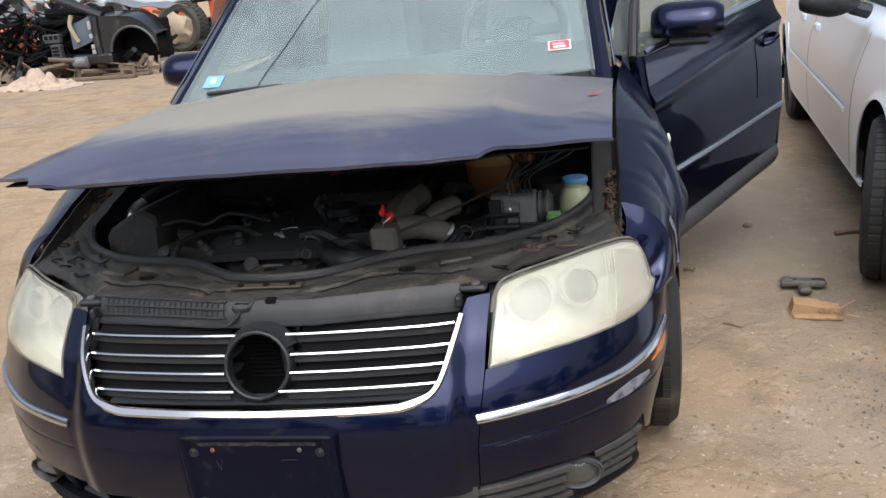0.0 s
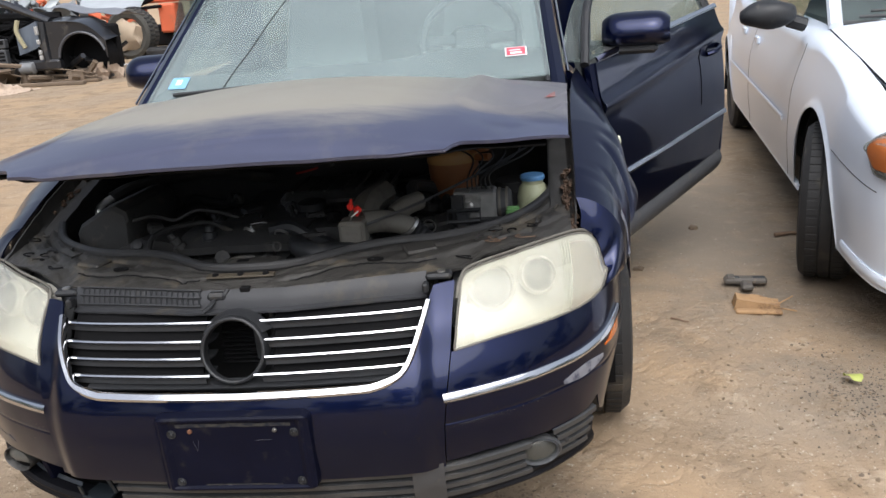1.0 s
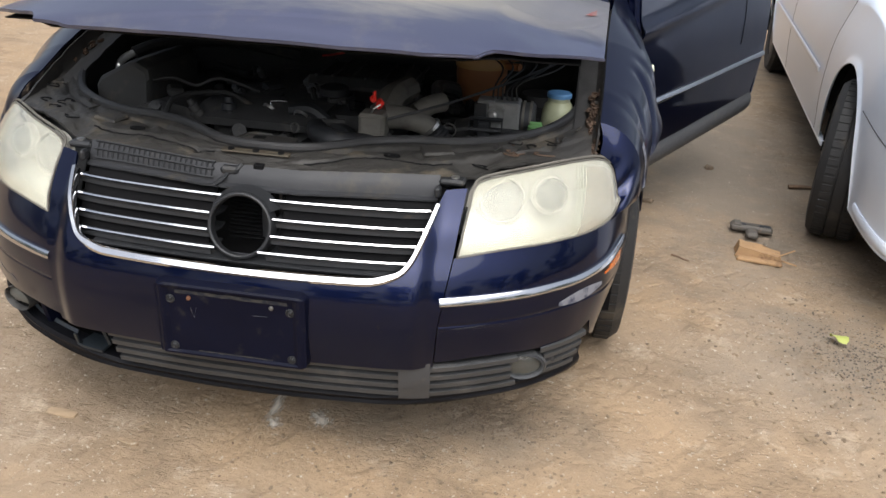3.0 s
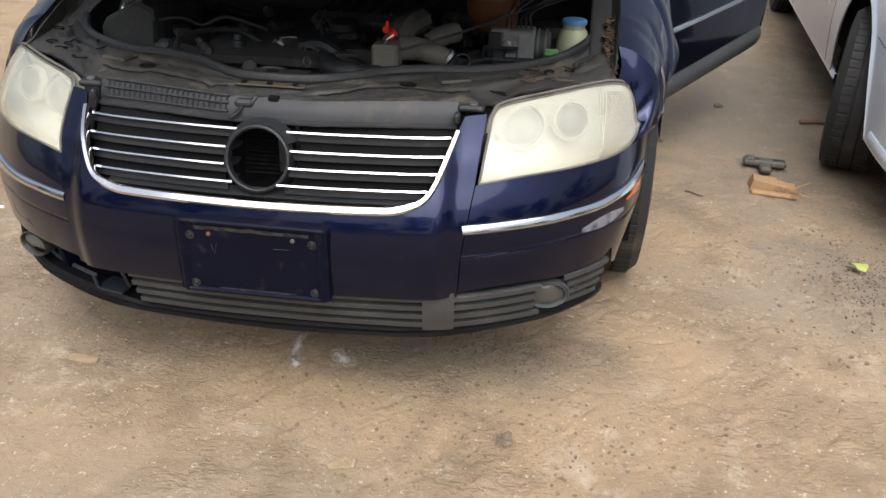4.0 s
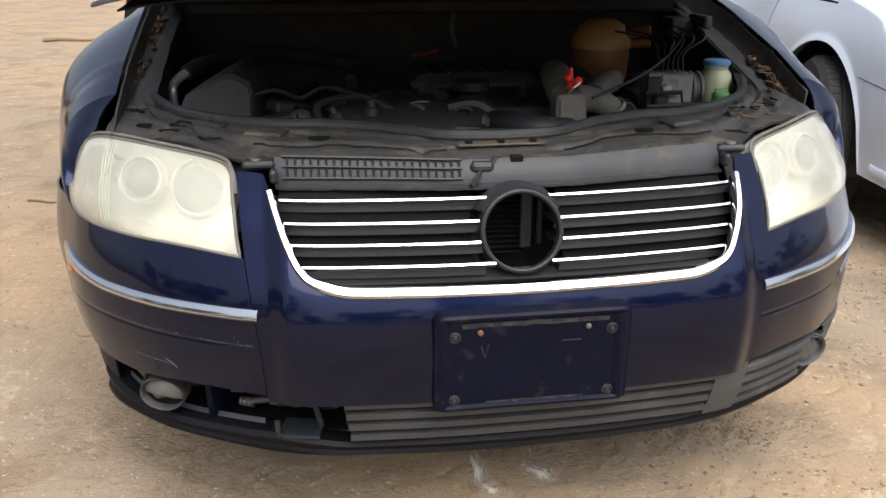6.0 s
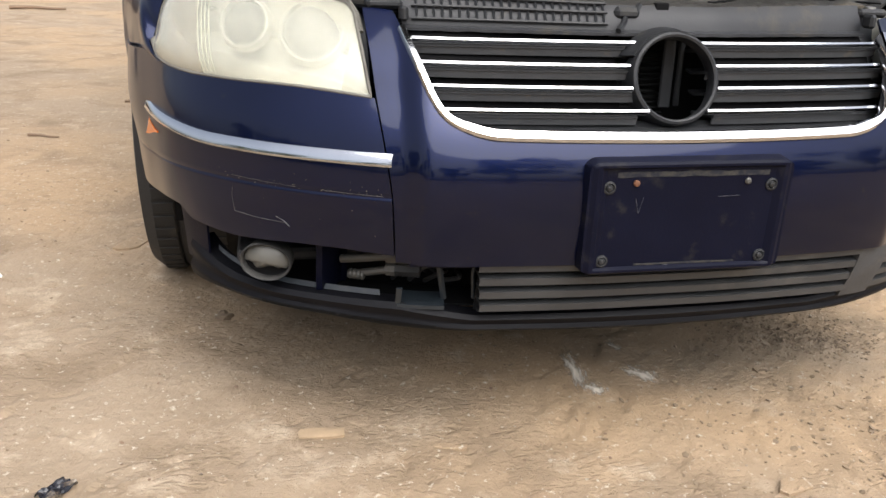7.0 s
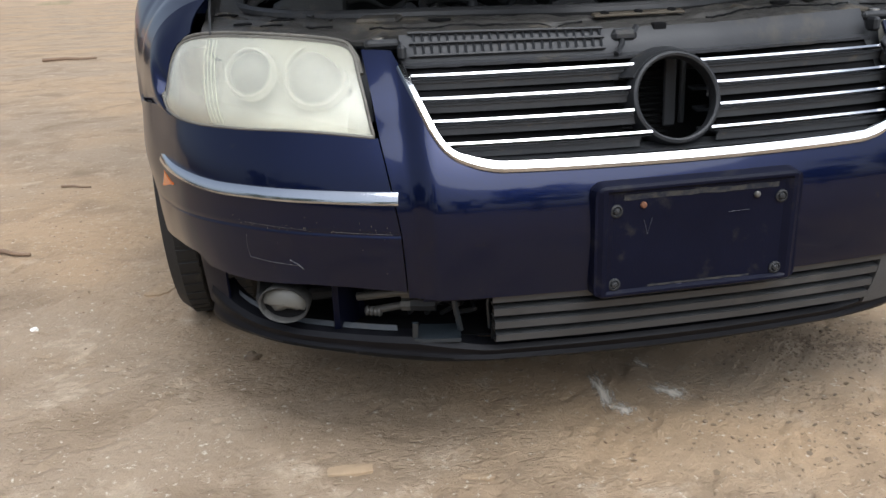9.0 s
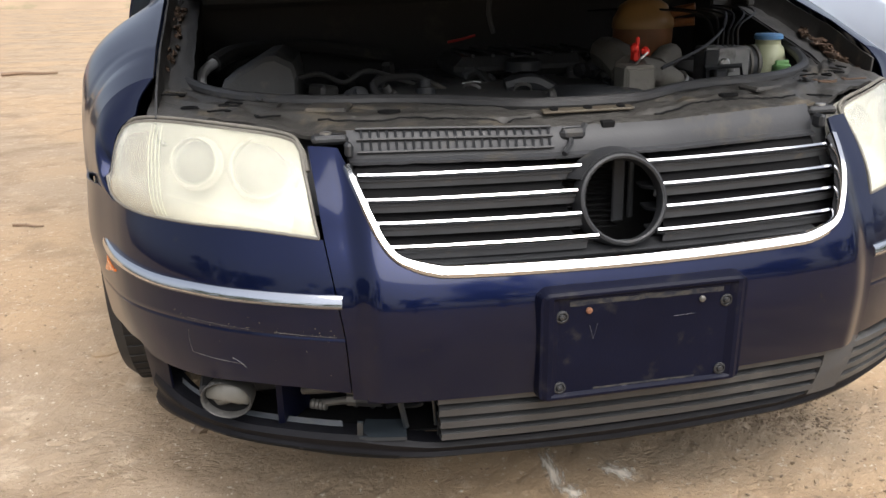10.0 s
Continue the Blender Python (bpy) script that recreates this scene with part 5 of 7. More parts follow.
tank = part("coolant_tank", lathe([(.0, -.085), (.045, -.08), (.062, -.05), (.066, -.01), (.066, .012)], 28, Matrix.Translation((.375, .86, .745)) @ Matrix.Diagonal((1.05, 1.0, 1.15, 1))), BROWNTANK, sedan, "browned plastic coolant tank", at=ENG)
part("tank_dome", lathe([(.068, .010), (.069, .016), (.066, .03), (.052, .055), (.03, .068), (0, .07)], 28, Matrix.Translation((.375, .86, .745)) @ Matrix.Diagonal((1.05, 1.0, 1.15, 1))), material("amber_tank_plastic", (.34, .20, .075), .4, 0, .25, 12, .05), tank)
part("latch_bracket", join(rbox((-.015, .290, .695), (.120, .050, .006), .002), tube(curve_pts([(-.08, .268, .697), (-.06, .318, .695), (-.02, .328, .691)], 8), .006, 6)), SLAM, carrier, "dirty metal latch bracket")
part("bracket_slot", rbox((-.035, .290, .6985), (.026, .016, .003), .001), DARK, carrier)
part("bright_clip", ring([(.010, -.003), (.012, -.003), (.012, .003), (.010, .003)], 16, Matrix.Translation((.0, .403, .676)) @ pose(0, 0, 0, 75, 0, 60)), DULLPIPE, engine)
part("bright_wire", tube([(-.125, .585, .682), (-.100, .590, .684), (-.085, .595, .682)], .0016, 5), SHINY, engine)
part("bright_wire", tube([(-.115, .558, .684), (-.108, .552, .676)], .003, 5), SHINY, engine)
part("strap", tube(curve_pts([(.017, .9, .838), (.013, .9, .80), (.024, .9, .754)], 8), .006, 6), GREYPL, engine)
part("red_lead", tube(curve_pts([(-.085, .9, .738), (-.05, .9, .744), (-.02, .9, .751)], 8), .003, 6), material("dull_red_lead", (.35, .02, .02), .5), engine, "thin red lead")
part("intake_hose", tube(curve_pts([(.03, .47, .66), (.06, .40, .668), (.11, .37, .665), (.16, .40, .655), (.18, .44, .64)], 22), .024, 12), BLACK, engine, "thick black hose")
part("tank_neck", join(tube([(.43, .83, .79), (.475, .80, .80)], .012, 10), tube([(.435, .84, .765), (.48, .81, .77)], .010, 10)), BROWNTANK, tank)
part("tank_hose", tube(curve_pts([(.375, .84, .66), (.40, .74, .66), (.415, .64, .64), (.41, .55, .60)], 20), .018, 10), RUBBER, tank)
UNIT = Matrix.Translation((-.032, -.031, .012))
absu = part("brake_unit", moved(join(rbox((.500, .665, .672), (.070, .07, .085), .005), rbox((.452, .655, .668), (.045, .05, .10), .004), rbox((.478, .628, .690), (.040, .006, .050), .002)), UNIT), material("grimy_cast_alloy", (0.23, 0.23, 0.225), 0.5, 0.3, 0.35, 30, 0.3, 300, (0.07, 0.06, 0.05), 0.35, 20), sedan, "grey metal brake hydraulic unit with thin pipes", at=ENG)
part("motor", lathe([(.034, 0), (.036, .006), (.036, .055), (.030, .06), (0, .06)], 22, UNIT @ Matrix.Translation((.512, .672, .675)) @ pose(0, 0, 0, 0, 90, 0)), GREYPL, absu)
for k in range(3):
    part("motor_rib", ring([(.036, -.003), (.040, -.003), (.040, .003), (.036, .003)], 20, UNIT @ Matrix.Translation((.525 + .018 * k, .672, .675)) @ pose(0, 0, 0, 0, 90, 0)), BEIGEPL, absu)
# black plate in place of the triangular shadow on the unit
part("shadow_plate", moved(rbox((.440, .622, .672), (.030, .008, .080), .002), UNIT), BLACK, absu)
part("bolt", lathe([(.011, 0), (.011, .007), (.007, .010), (0, .010)], 10, UNIT @ Matrix.Translation((.470, .624, .684)) @ pose(0, 0, 0, 90, 0, 0)), STEEL, absu)
part("unit_bracket", join(rbox((.475, .585, .655), (.13, .02, .022), .003), rbox((.42, .59, .66), (.03, .05, .05), .004)), BLACK, absu)
for k in range(6):
    x = .462 + .012 * k
    part("brake_pipe", tube(curve_pts([(x - .03, .635, .725), (x - .028, .64, .755 + .006 * (k % 3)), (x - .02 + .015 * k, .72, .79), (x + .04 * (k - 2.5), .86, .80), (x + .06 * (k - 2.5), 1.05, .79)], 22), .0024, 6), BLACK, absu)
part("unit_frame", tube([(.385, .565, .664), (.465, .562, .666), (.465, .572, .692), (.385, .575, .690)], .0055, 6, closed=True), BLACK, absu, "black bracket frame")
part("unit_plate", rbox((.47, .615, .625), (.16, .08, .012), .003), BLACK, absu)
jar = part("washer_bottle", lathe([(.030, -.10), (.038, -.095), (.042, -.05), (.040, .0), (.034, .022), (.027, .03), (.027, .04)], 28, Matrix.Translation((.594, .700, .702))), JARPL, sedan, "milky white fluid bottle with blue cap", at=Matrix.Translation((-.003, .016, -.012)))
part("cap", lathe([(.026, -.004), (.026, .002), (.031, .003), (.031, .011), (.028, .014), (.012, .0155), (0, .014)], 28, Matrix.Translation((.594, .700, .740))), BLUECAP, jar, "blue screw cap")
part("bottle_neck", lathe([(.012, 0), (.012, .05), (0, .05)], 12, Matrix.Translation((.635, .69, .68)) @ pose(0, 0, 0, 20, 35, 0)), JARPL, jar)
part("green_cap", join(lathe([(.019, 0), (.019, .018), (.015, .021), (0, .021)], 14, Matrix.Translation((.547, .553, .672))), rbox((.547, .553, .694), (.03, .008, .014), .002)), GREENCAP, sedan, "green plastic cap", at=ENG)
part("cable", tube(curve_pts([(.635, .98, .80), (.585, .86, .785), (.47, .66, .765), (.34, .50, .74), (.215, .42, .712)], 40), .0032, 6), BLACK, sedan, "thin black bonnet cable", at=ENG)
part("hinge_bracket", join(rbox((.60, .98, .79), (.06, .08, .05), .006), rbox((.635, .92, .81), (.02, .10, .03), .004)), DUSTY, sedan)
for sg in (-1, 1):
    part("strut_tower", lathe([(.13, 0), (.12, .02), (.06, .035), (.05, .06), (0, .06)], 26, Matrix.Translation((sg * .53, .98, .61))), BAYMAT, bay)
    part("hood_hinge", join(rbox((sg * .665, 1.10, .87), (.012, .16, .03), .004)), BLACK, sedan)
part("plenum", rbox((0, 1.12, .84), (1.26, .10, .04), .01), BAYMAT, bay)


# windscreen, pillars, roof and rest of the body
def screen(u, v):
    """u across -1..1, v up 0..1."""
    x = u * (.648 - .057 * v)
    y = 1.235 + .86 * v - .07 * (1 - u * u) * (1 - .3 * v)
    z = .928 + .47 * v
    return Vector((x, y, z - .002))


ws = part("windscreen", patch(screen, rng(-1, 1, 30), rng(0, 1, 16), .005), GLASS, sedan, "large tinted windscreen reflecting pale sky, with a crack", 60)
ws.visible_shadow = False
for sg in (-1, 1):
    pill = lambda t, k: (sg * (.664 - .064 * t + k), 1.25 + .88 * t, .915 + .485 * t)
    g = []
    for t in rng(-.08, 1.02, 14):
        a = Vector(pill(t, 0))
        g.append([a + Vector((sg * dx, dy, dz)) for dx, dy, dz in ((-.016, -.005, .004), (.004, -.008, .010), (.026, .012, .008), (.034, .05, -.004), (.02, .09, -.03), (-.02, .06, -.03))])
    vsx = [tuple(p) for r in g for p in r]
    fsx = [(i * 6 + j, i * 6 + (j + 1) % 6, (i + 1) * 6 + (j + 1) % 6, (i + 1) * 6 + j) for i in range(len(g) - 1) for j in range(6)]
    part("pillar", (vsx, fsx), PAINT, sedan, "dark blue windscreen pillar", 40)
    part("screen_gasket", tube([Vector(pill(t, -.024)) + Vector((0, -.006, .005)) for t in rng(-.03, 1, 14)], .008, 6), BLACK, ws)
    part("pillar_trim", tube([Vector(pill(t, .040)) + Vector((0, .03, .010)) for t in rng(0, 1, 12)], .004, 6), CHROME, sedan, "bright metal door trim")
part("cowl", patch(lambda u, v: screen(u * .9, 0) + Vector((0, -.10 + .11 * v, -.035 + .03 * v)), rng(-1, 1, 24), rng(0, 1, 4), .004), BLACK, sedan, "black cowl under the windscreen")
for x0, x1, t in ((-.56, -.30, 0.035), (-.02, .42, -0.03)):
    part("wiper", join(tube([screen(x / .66, t + .004 * k) + Vector((0, -.012, .008)) for k, x in enumerate(rng(x0, x1, 6))], .006, 6),
                       tube([screen(x / .66, t + .004 * k) + Vector((0, -.005, .003)) for k, x in enumerate(rng(x0, x1, 6))], .004, 6)), BLACK, sedan, "black wiper lying along the windscreen")
crack = [screen(u, v) + Vector((0, -.001, .002)) for u, v in curve_pts([(-.60, .06), (-.575, .16), (-.535, .28), (-.50, .42), (-.44, .60), (-.36, .8)], 30)]
part("crack", tube(crack, .0016, 5), BLACK, ws, "long dark crack in the glass")


def on_screen(u0, u1, v0, v1, off=.002):
    return patch(lambda u, v: screen(u, v) + Vector((0, -off, off * 1.4)), rng(u0, u1, 3), rng(v0, v1, 3), .0006)


stick = part("sticker", on_screen(-.915, -.815, .075, .137), PALELABEL, ws, "pale blue inspection sticker")
part("sticker_bar", on_screen(-.880, -.850, .095, .122, .003), WHITELABEL, stick)
stick = part("sticker", on_screen(.80, .905, .112, .160), WHITELABEL, ws, "red and white sticker")
part("sticker_field", on_screen(.807, .898, .116, .156, .003), REDLABEL, stick)
part("sticker_bar", on_screen(.825, .88, .120, .130, .004), WHITELABEL, stick)
part("sticker_bar", on_screen(.82, .875, .138, .142, .004), WHITELABEL, stick)

part("roof", patch(lambda u, v: Vector((u * (.598 + .01 * math.sin(math.pi * v)), 2.06 + 1.35 * v, 1.395 + .055 * math.sin(math.pi * (.12 + .70 * v)) - .045 * abs(u) ** 3)), rng(-1, 1, 24), rng(0, 1, 14), .02), PAINT, sedan, "dark blue roof", 60)
part("rear_screen", patch(lambda u, v: Vector((u * (.60 + .03 * v), 3.41 + .62 * v, 1.40 - .40 * v)), rng(-1, 1, 12), rng(0, 1, 8), .005), SIDEGLASS, sedan)
part("boot", patch(lambda u, v: Vector((u * .70, 4.0 + .50 * v, 1.0 - .06 * v * v - .06 * abs(u) ** 3)), rng(-1, 1, 16), rng(0, 1, 8), .02), PAINT, sedan)
part("rear_bumper", patch(lambda u, v: Vector((u * .80, 4.60 - .12 * u * u, .30 + .62 * v)), rng(-1, 1, 16), rng(0, 1, 6), .02), PAINT, sedan)


def flank(sg, y0, y1):
    def f(y, v):
        zt = lerp(y, [(1.42, .885), (2.5, .945), (3.6, .98), (4.6, .95)])
        arch = .31 + math.sqrt(max(0, .362 ** 2 - (y - 3.65) ** 2)) if abs(y - 3.65) < .362 else 0
        zb = max(.24, arch)
        z = zb + (zt - zb) * v
        x = .845 - .05 * smooth01(z, .75, .99) - .02 * (1 - smooth01(z, .24, .45)) - .03 * smooth01(y, 4.2, 4.6)
        if abs(z - .52) < .02:
            x += .006
        return Vector((sg * x, y, z))
    return patch(f, rng(y0, y1, 40), rng(0, 1, 26), .004 * sg)


part("body_side", flank(-1, 1.425, 4.58), PAINT, sedan, "dark blue closed side of the body", 50)
part("body_side", flank(1, 2.62, 4.58), PAINT, sedan, "dark blue rear side of the body", 50)
for sg in (-1, 1):
    part("sill", rbox((sg * .80, 2.3, .26), (.08, 2.0, .12), .02), PAINT, sedan)
    part("pillar_middle", rbox((sg * .755, 2.58, .85), (.16, .12, 1.05), .02), PAINT, sedan)
    part("roof_rail", tube(curve_pts([(sg * .625, 2.08, 1.39), (sg * .635, 2.6, 1.42), (sg * .62, 3.4, 1.39), (sg * .66, 4.0, 1.0)], 30), .035, 8), PAINT, sedan)
part("side_glass", patch(lambda y, v: Vector((.80 - .16 * v, y, .97 + .40 * v)), rng(2.64, 3.5, 8), rng(0, 1, 4), .004), SIDEGLASS, sedan)
part("window_frame", tube([(.80, 2.64, .97), (.64, 2.66, 1.38), (.64, 3.3, 1.36), (.79, 3.58, .99)], .02, 8, closed=True), BLACK, sedan)
part("hinge_pillar", patch(lambda y, v: Vector((.775 - .10 * smooth01(v, .8, 1), y, .25 + .72 * v)), rng(1.40, 1.62, 4), rng(0, 1, 14), .05), PAINT, sedan)
part("side_glass", patch(lambda y, v: Vector((-.80 + .16 * v, y, .95 + .42 * v)), rng(1.75, 3.5, 8), rng(0, 1, 4), .004), SIDEGLASS, sedan)

# cabin
cabin = part("cabin_floor", rbox((0, 2.6, .32), (1.5, 2.4, .04), .01), DASH, sedan)
part("dashboard", patch(lambda u, v: Vector((u * .66, 1.27 + .48 * v - .05 * (1 - u * u) * (1 - v), .915 + .055 * math.sin(math.pi * (.1 + .6 * v)) + (.03 * math.exp(-((u - .5) / .22) ** 2) * v) - .10 * smooth01(v, .85, 1))), rng(-1, 1, 26), rng(0, 1, 10), .05), DASH, sedan, "dark grey dashboard under the windscreen")


def build_seat(x):
    seat = part("seat", patch(lambda u, v: Vector((x + .24 * u, 2.12 + .48 * v, .62 + .03 * math.sin(math.pi * v) + .03 * u * u)), rng(-1, 1, 10), rng(0, 1, 10), .12), TRIMGREY, sedan, "grey cloth front seat")
    part("backrest", patch(lambda u, v: Vector((x + u * (.25 - .05 * v), 2.58 + .20 * v - .05 * u * u, .64 + .58 * v)), rng(-1, 1, 12), rng(0, 1, 12), -.12), TRIMGREY, seat)
    part("headrest", rbox((x, 2.80, 1.29), (.26, .10, .15), .04), TRIMGREY, seat)


build_seat(.36)
build_seat(-.36)
part("rear_bench", join(rbox((0, 3.25, .66), (1.25, .5, .16), .05), rbox((0, 3.55, .98), (1.25, .16, .50), .06)), TRIMGREY, sedan, "grey rear bench")
WM = Matrix.Translation((.36, 1.88, 1.00)) @ pose(0, 0, 0, 62, 0, 0)
wheel = part("steering_wheel", ring([(.180 + .014 * math.cos(a), .014 * math.sin(a)) for a in rng(0, 2 * math.pi, 11)[:-1]], 48, WM), DASH, sedan, "dark grey steering wheel")
part("wheel_hub", moved(join(rbox((0, 0, -.01), (.15, .12, .05), .03), rbox((.11, 0, 0), (.12, .04, .02), .006), rbox((-.11, 0, 0), (.12, .04, .02), .006), rbox((0, -.10, 0), (.04, .12, .02), .006)), WM), DASH, wheel)
part("mirror_inside", rbox((0, 1.86, 1.33), (.24, .03, .06), .015), DASH, sedan)


# door mirrors
def build_mirror(parent_ob, c, turn, sg):
    m = Matrix.Translation(c) @ pose(0, 0, 0, 0, 0, turn)
    def shell(u, v):
        a = math.pi * v
        x = sg * ((.235 if sg > 0 else .20) * u - .09)
        h = .070 * (1 - .42 * abs(2 * u - 1) ** 5)
        d = .085 * (1 - .50 * abs(2 * u - 1) ** 4)
        return m @ Vector((x, -d * math.sin(a), .018 - h * math.cos(a) * (1.0 if math.cos(a) < 0 else .7)))
    mir = part("door_mirror", patch(shell, rng(.02, .98, 22), rng(0, 1, 14), .004 * sg), PAINT, parent_ob, "dark blue door mirror with black foot", 60)
    part("mirror_glass", moved(rbox((sg * .022, .010, .022), (.215, .006, .085), .003), m), CHROME, mir)
    if sg > 0:
        part("mirror_foot", moved(rbox((sg * -.005, -.020, -.034), (.21, .080, .030), .012), m), BLACK, mir)
    part("mirror_arm", moved(rbox((-sg * .11, .015, -.020), (.10, .05, .035), .012), m), BLACK, mir)


# open front door, hinged at its front edge
DA = radians(28.5)
DH = Vector((.815, 1.44, 0))
dd, dn = Vector((math.sin(DA), math.cos(DA), 0)), Vector((math.cos(DA), -math.sin(DA), 0))
DLEN = 1.235


def door_p(l, z, off=0.0):
    b = .040 * (1 - ((z - .58) / .42) ** 2) + .018 * math.exp(-((z - .78 - .10 * l) / .022) ** 2) - .010 * smooth01(z, .93, 1.0)
    return DH + dd * l + dn * (b + off - .035) + Vector((0, 0, z))


door = part("door", patch(lambda l, v: door_p(l + .05 * smooth01(v, .30, .0) * (-1 if l > .6 else 0), (.345 + .045 * l / DLEN) + v * ((.925 + .075 * l / DLEN) - (.345 + .045 * l / DLEN))), rng(0, DLEN, 36), rng(0, 1, 34), .004), PAINT, sedan, "open dark blue front door with chrome strips", 60)
part("door_inner", patch(lambda l, v: door_p(l, .36 + .58 * v, -.06), rng(.01, DLEN - .01, 8), rng(0, 1, 6), .02), DASH, door)
part("door_edge", tube([door_p(DLEN - .01, z, -.03) for z in rng(.38, .99, 12)], .028, 8), PAINT, door)
part("door_edge", tube([door_p(.01, z, -.03) for z in rng(.34, .92, 12)], .025, 8), PAINT, door)
part("door_strip", strip([(door_p(l, .525 + .033 * l / DLEN, .001), dn) for l in rng(.02, DLEN - .005, 20)], .020, .009, (0, 0, 1), .3), CHROME, door, "bright chrome rub strip")
part("belt_trim", strip([(door_p(l, .935 + .075 * l / DLEN, .002), dn) for l in rng(.0, DLEN, 20)], .020, .008, (0, 0, 1), .5), CHROME, door, "bright window belt trim")
part("sill_trim", patch(lambda l, v: door_p(l, .236 + .05 * l / DLEN + .118 * v, .012 - .03 * abs(2 * v - 1) ** 2), rng(0.02, DLEN - .03, 16), rng(0, 1, 7), .02), GREYPL, door, "dull grey plastic sill moulding")
part("door_handle", join(tube(curve_pts([door_p(1.03, .825, .002), door_p(1.06, .833, .028), door_p(1.12, .845, .030), door_p(1.16, .85, .004)], 14), .011, 8), moved(lathe([(.05, 0), (.046, -.004), (0, -.006)], 20), Matrix.Translation(door_p(1.09, .838, .003)) @ dn.to_track_quat("Z", "Y").to_matrix().to_4x4() @ Matrix.Diagonal((1.2, .7, 1, 1)))), PAINT, door, "body-coloured door handle")
part("door_frame", join(tube(curve_pts([door_p(-.02, .92, -.03), door_p(.17, 1.10, -.06), door_p(.55, 1.30, -.10), door_p(.80, 1.385, -.12), door_p(1.20, 1.40, -.12)], 24), .015, 8), tube([door_p(DLEN - .02, .99, -.03), door_p(DLEN - .03, 1.40, -.12)], .022, 8)), BLACK, door, "black window frame")
dg = part("door_glass", patch(lambda l, v: door_p(-.01 + (DLEN - .03) * l, .93 + .065 * l + v * lerp((DLEN - .03) * l, [(0, .005), (.18, .16), (.55, .345), (.8, .41), (1.2, .40)]), -.035 - .085 * v), rng(0, 1, 16), rng(0, 1, 6), .004), SIDEGLASS, door, "tinted door glass")
dg.visible_shadow = False
build_mirror(door, Vector((.920, 1.66, .976)), -10, 1)
build_mirror(sedan, Vector((-.782, 1.66, .966)), 6, -1)
# thin dark line drawn down the door skin; no joint lies there
part("door_line", tube([door_p(.93 + .012 * math.sin(3 * k), .86 - .23 * k, .0012) for k in rng(0, 1, 8)], .0014, 4), DARK, door)


# ---- white sedan ----
WC = Matrix.Translation((1.655, 1.88, 0)) @ pose(0, 0, 0, 0, 0, -6.6)
white = thing("sedan", "white older sedan parked beside the blue one", "car", WC)
WPLAN = curve_pts([(.86, -.93), (.60, -.92), (.36, -.89), (.18, -.825), (.075, -.715), (.03, -.57), (.008, -.3), (0, 0.1), (0, .6), (0, 1.4), (.0, 2.4), (.0, 3.2), (.03, 3.6), (.10, 4.0)], 200)
WS = np.concatenate([[0], np.cumsum([math.dist(a, b) for a, b in zip(WPLAN, WPLAN[1:])])])


def wplan(s):
    return float(np.interp(s, WS, [a for a, _ in WPLAN])), float(np.interp(s, WS, [b for _, b in WPLAN]))


def ws_of(y):
    return float(np.interp(y, [b for _, b in WPLAN], WS))


def wtop(y):
    return lerp(y, [(-.95, .665), (-.6, .735), (-.3, .80), (0, .845), (.5, .905), (.7, .925), (3.6, .97)])


def wside(s, v):
    x, y = wplan(s)
    zt = wtop(y)
    zb = lerp(y, [(-.95, .20), (-.5, .22), (.35, .255), (2.6, .255), (4.0, .28)])
    for c in (.07, 3.3):
        if abs(y - c) < .365:
            zb = max(zb, .30 + math.sqrt(.365 ** 2 - (y - c) ** 2))
    z = zb + (zt - zb) * v
    w = (z - .27) / .65
    inset = .060 * smooth01(w, .45, 1.0) ** 1.5 + .022 * (1 - smooth01(w, -.1, .35)) + .085 * smooth01(v, .90, 1.0) ** 2
    x2, y2 = wplan(s + .01)
    tx, ty = x2 - x, y2 - y
    k = math.hypot(tx, ty) or 1
    nxx, nyy = ty / k, -tx / k
    edge = .010 * math.exp(-((z - zb) / .02) ** 2) if zb > .32 else 0
    return Vector((x + nxx * (inset - edge), y + nyy * (inset - edge), z))


w_all = rng(0, ws_of(-.40), 30) + rng(ws_of(-.39), ws_of(.40), 44) + rng(ws_of(.42), ws_of(2.58), 24) + rng(ws_of(2.6), ws_of(3.7), 40) + rng(ws_of(3.73), WS[-1], 6)
WSIDE = patch(wside, w_all, rng(0, 1, 26), -.004)
flip = lambda g: ([(1.72 - x, y, z) for x, y, z in g[0]], [tuple(reversed(f)) for f in g[1]])
part("body_side", WSIDE, WHITEP, white, "white painted side with wheel arch", 60)
part("body_side", flip(WSIDE), WHITEP, white, "", 60)
def wedge(v):
    return wplan(ws_of(-.86 + 1.45 * v))[0] + .138


part("hood", patch(lambda u, v: Vector((.86 + u * (.86 - wedge(v)), -.86 + 1.45 * v - .05 * (1 - u * u) * (1 - v), wtop(-.86 + 1.45 * v) + .040 * (1 - u ** 4) - .003)), rng(-1, 1, 24), rng(0, 1, 20), .01), WHITEP, white, "white hood", 60)
part("hood_gap", tube([Vector((wedge(v) + .001, -.86 + 1.45 * v, wtop(-.86 + 1.45 * v) - .001)) for v in rng(0, 1, 20)], .003, 5), DARK, white)
def wz(s, z):
    lo, hi = wside(s, 0).z, wside(s, 1).z
    return wside(s, (z - lo) / (hi - lo))


part("bumper_seam", tube([wz(ws_of(y), .555 + .10 * (y + .36)) for y in rng(-.66, -.235, 12)], .0016, 5), GREYPL, white)
part("bumper_strip", strip([(wside(s, .07), Vector((wplan(s)[0] - .4, -.5, 0))) for s in rng(0.05, ws_of(-.37), 24)], .035, .015, (0, 0, 1)), WHITEP, white, "white bumper lower edge")


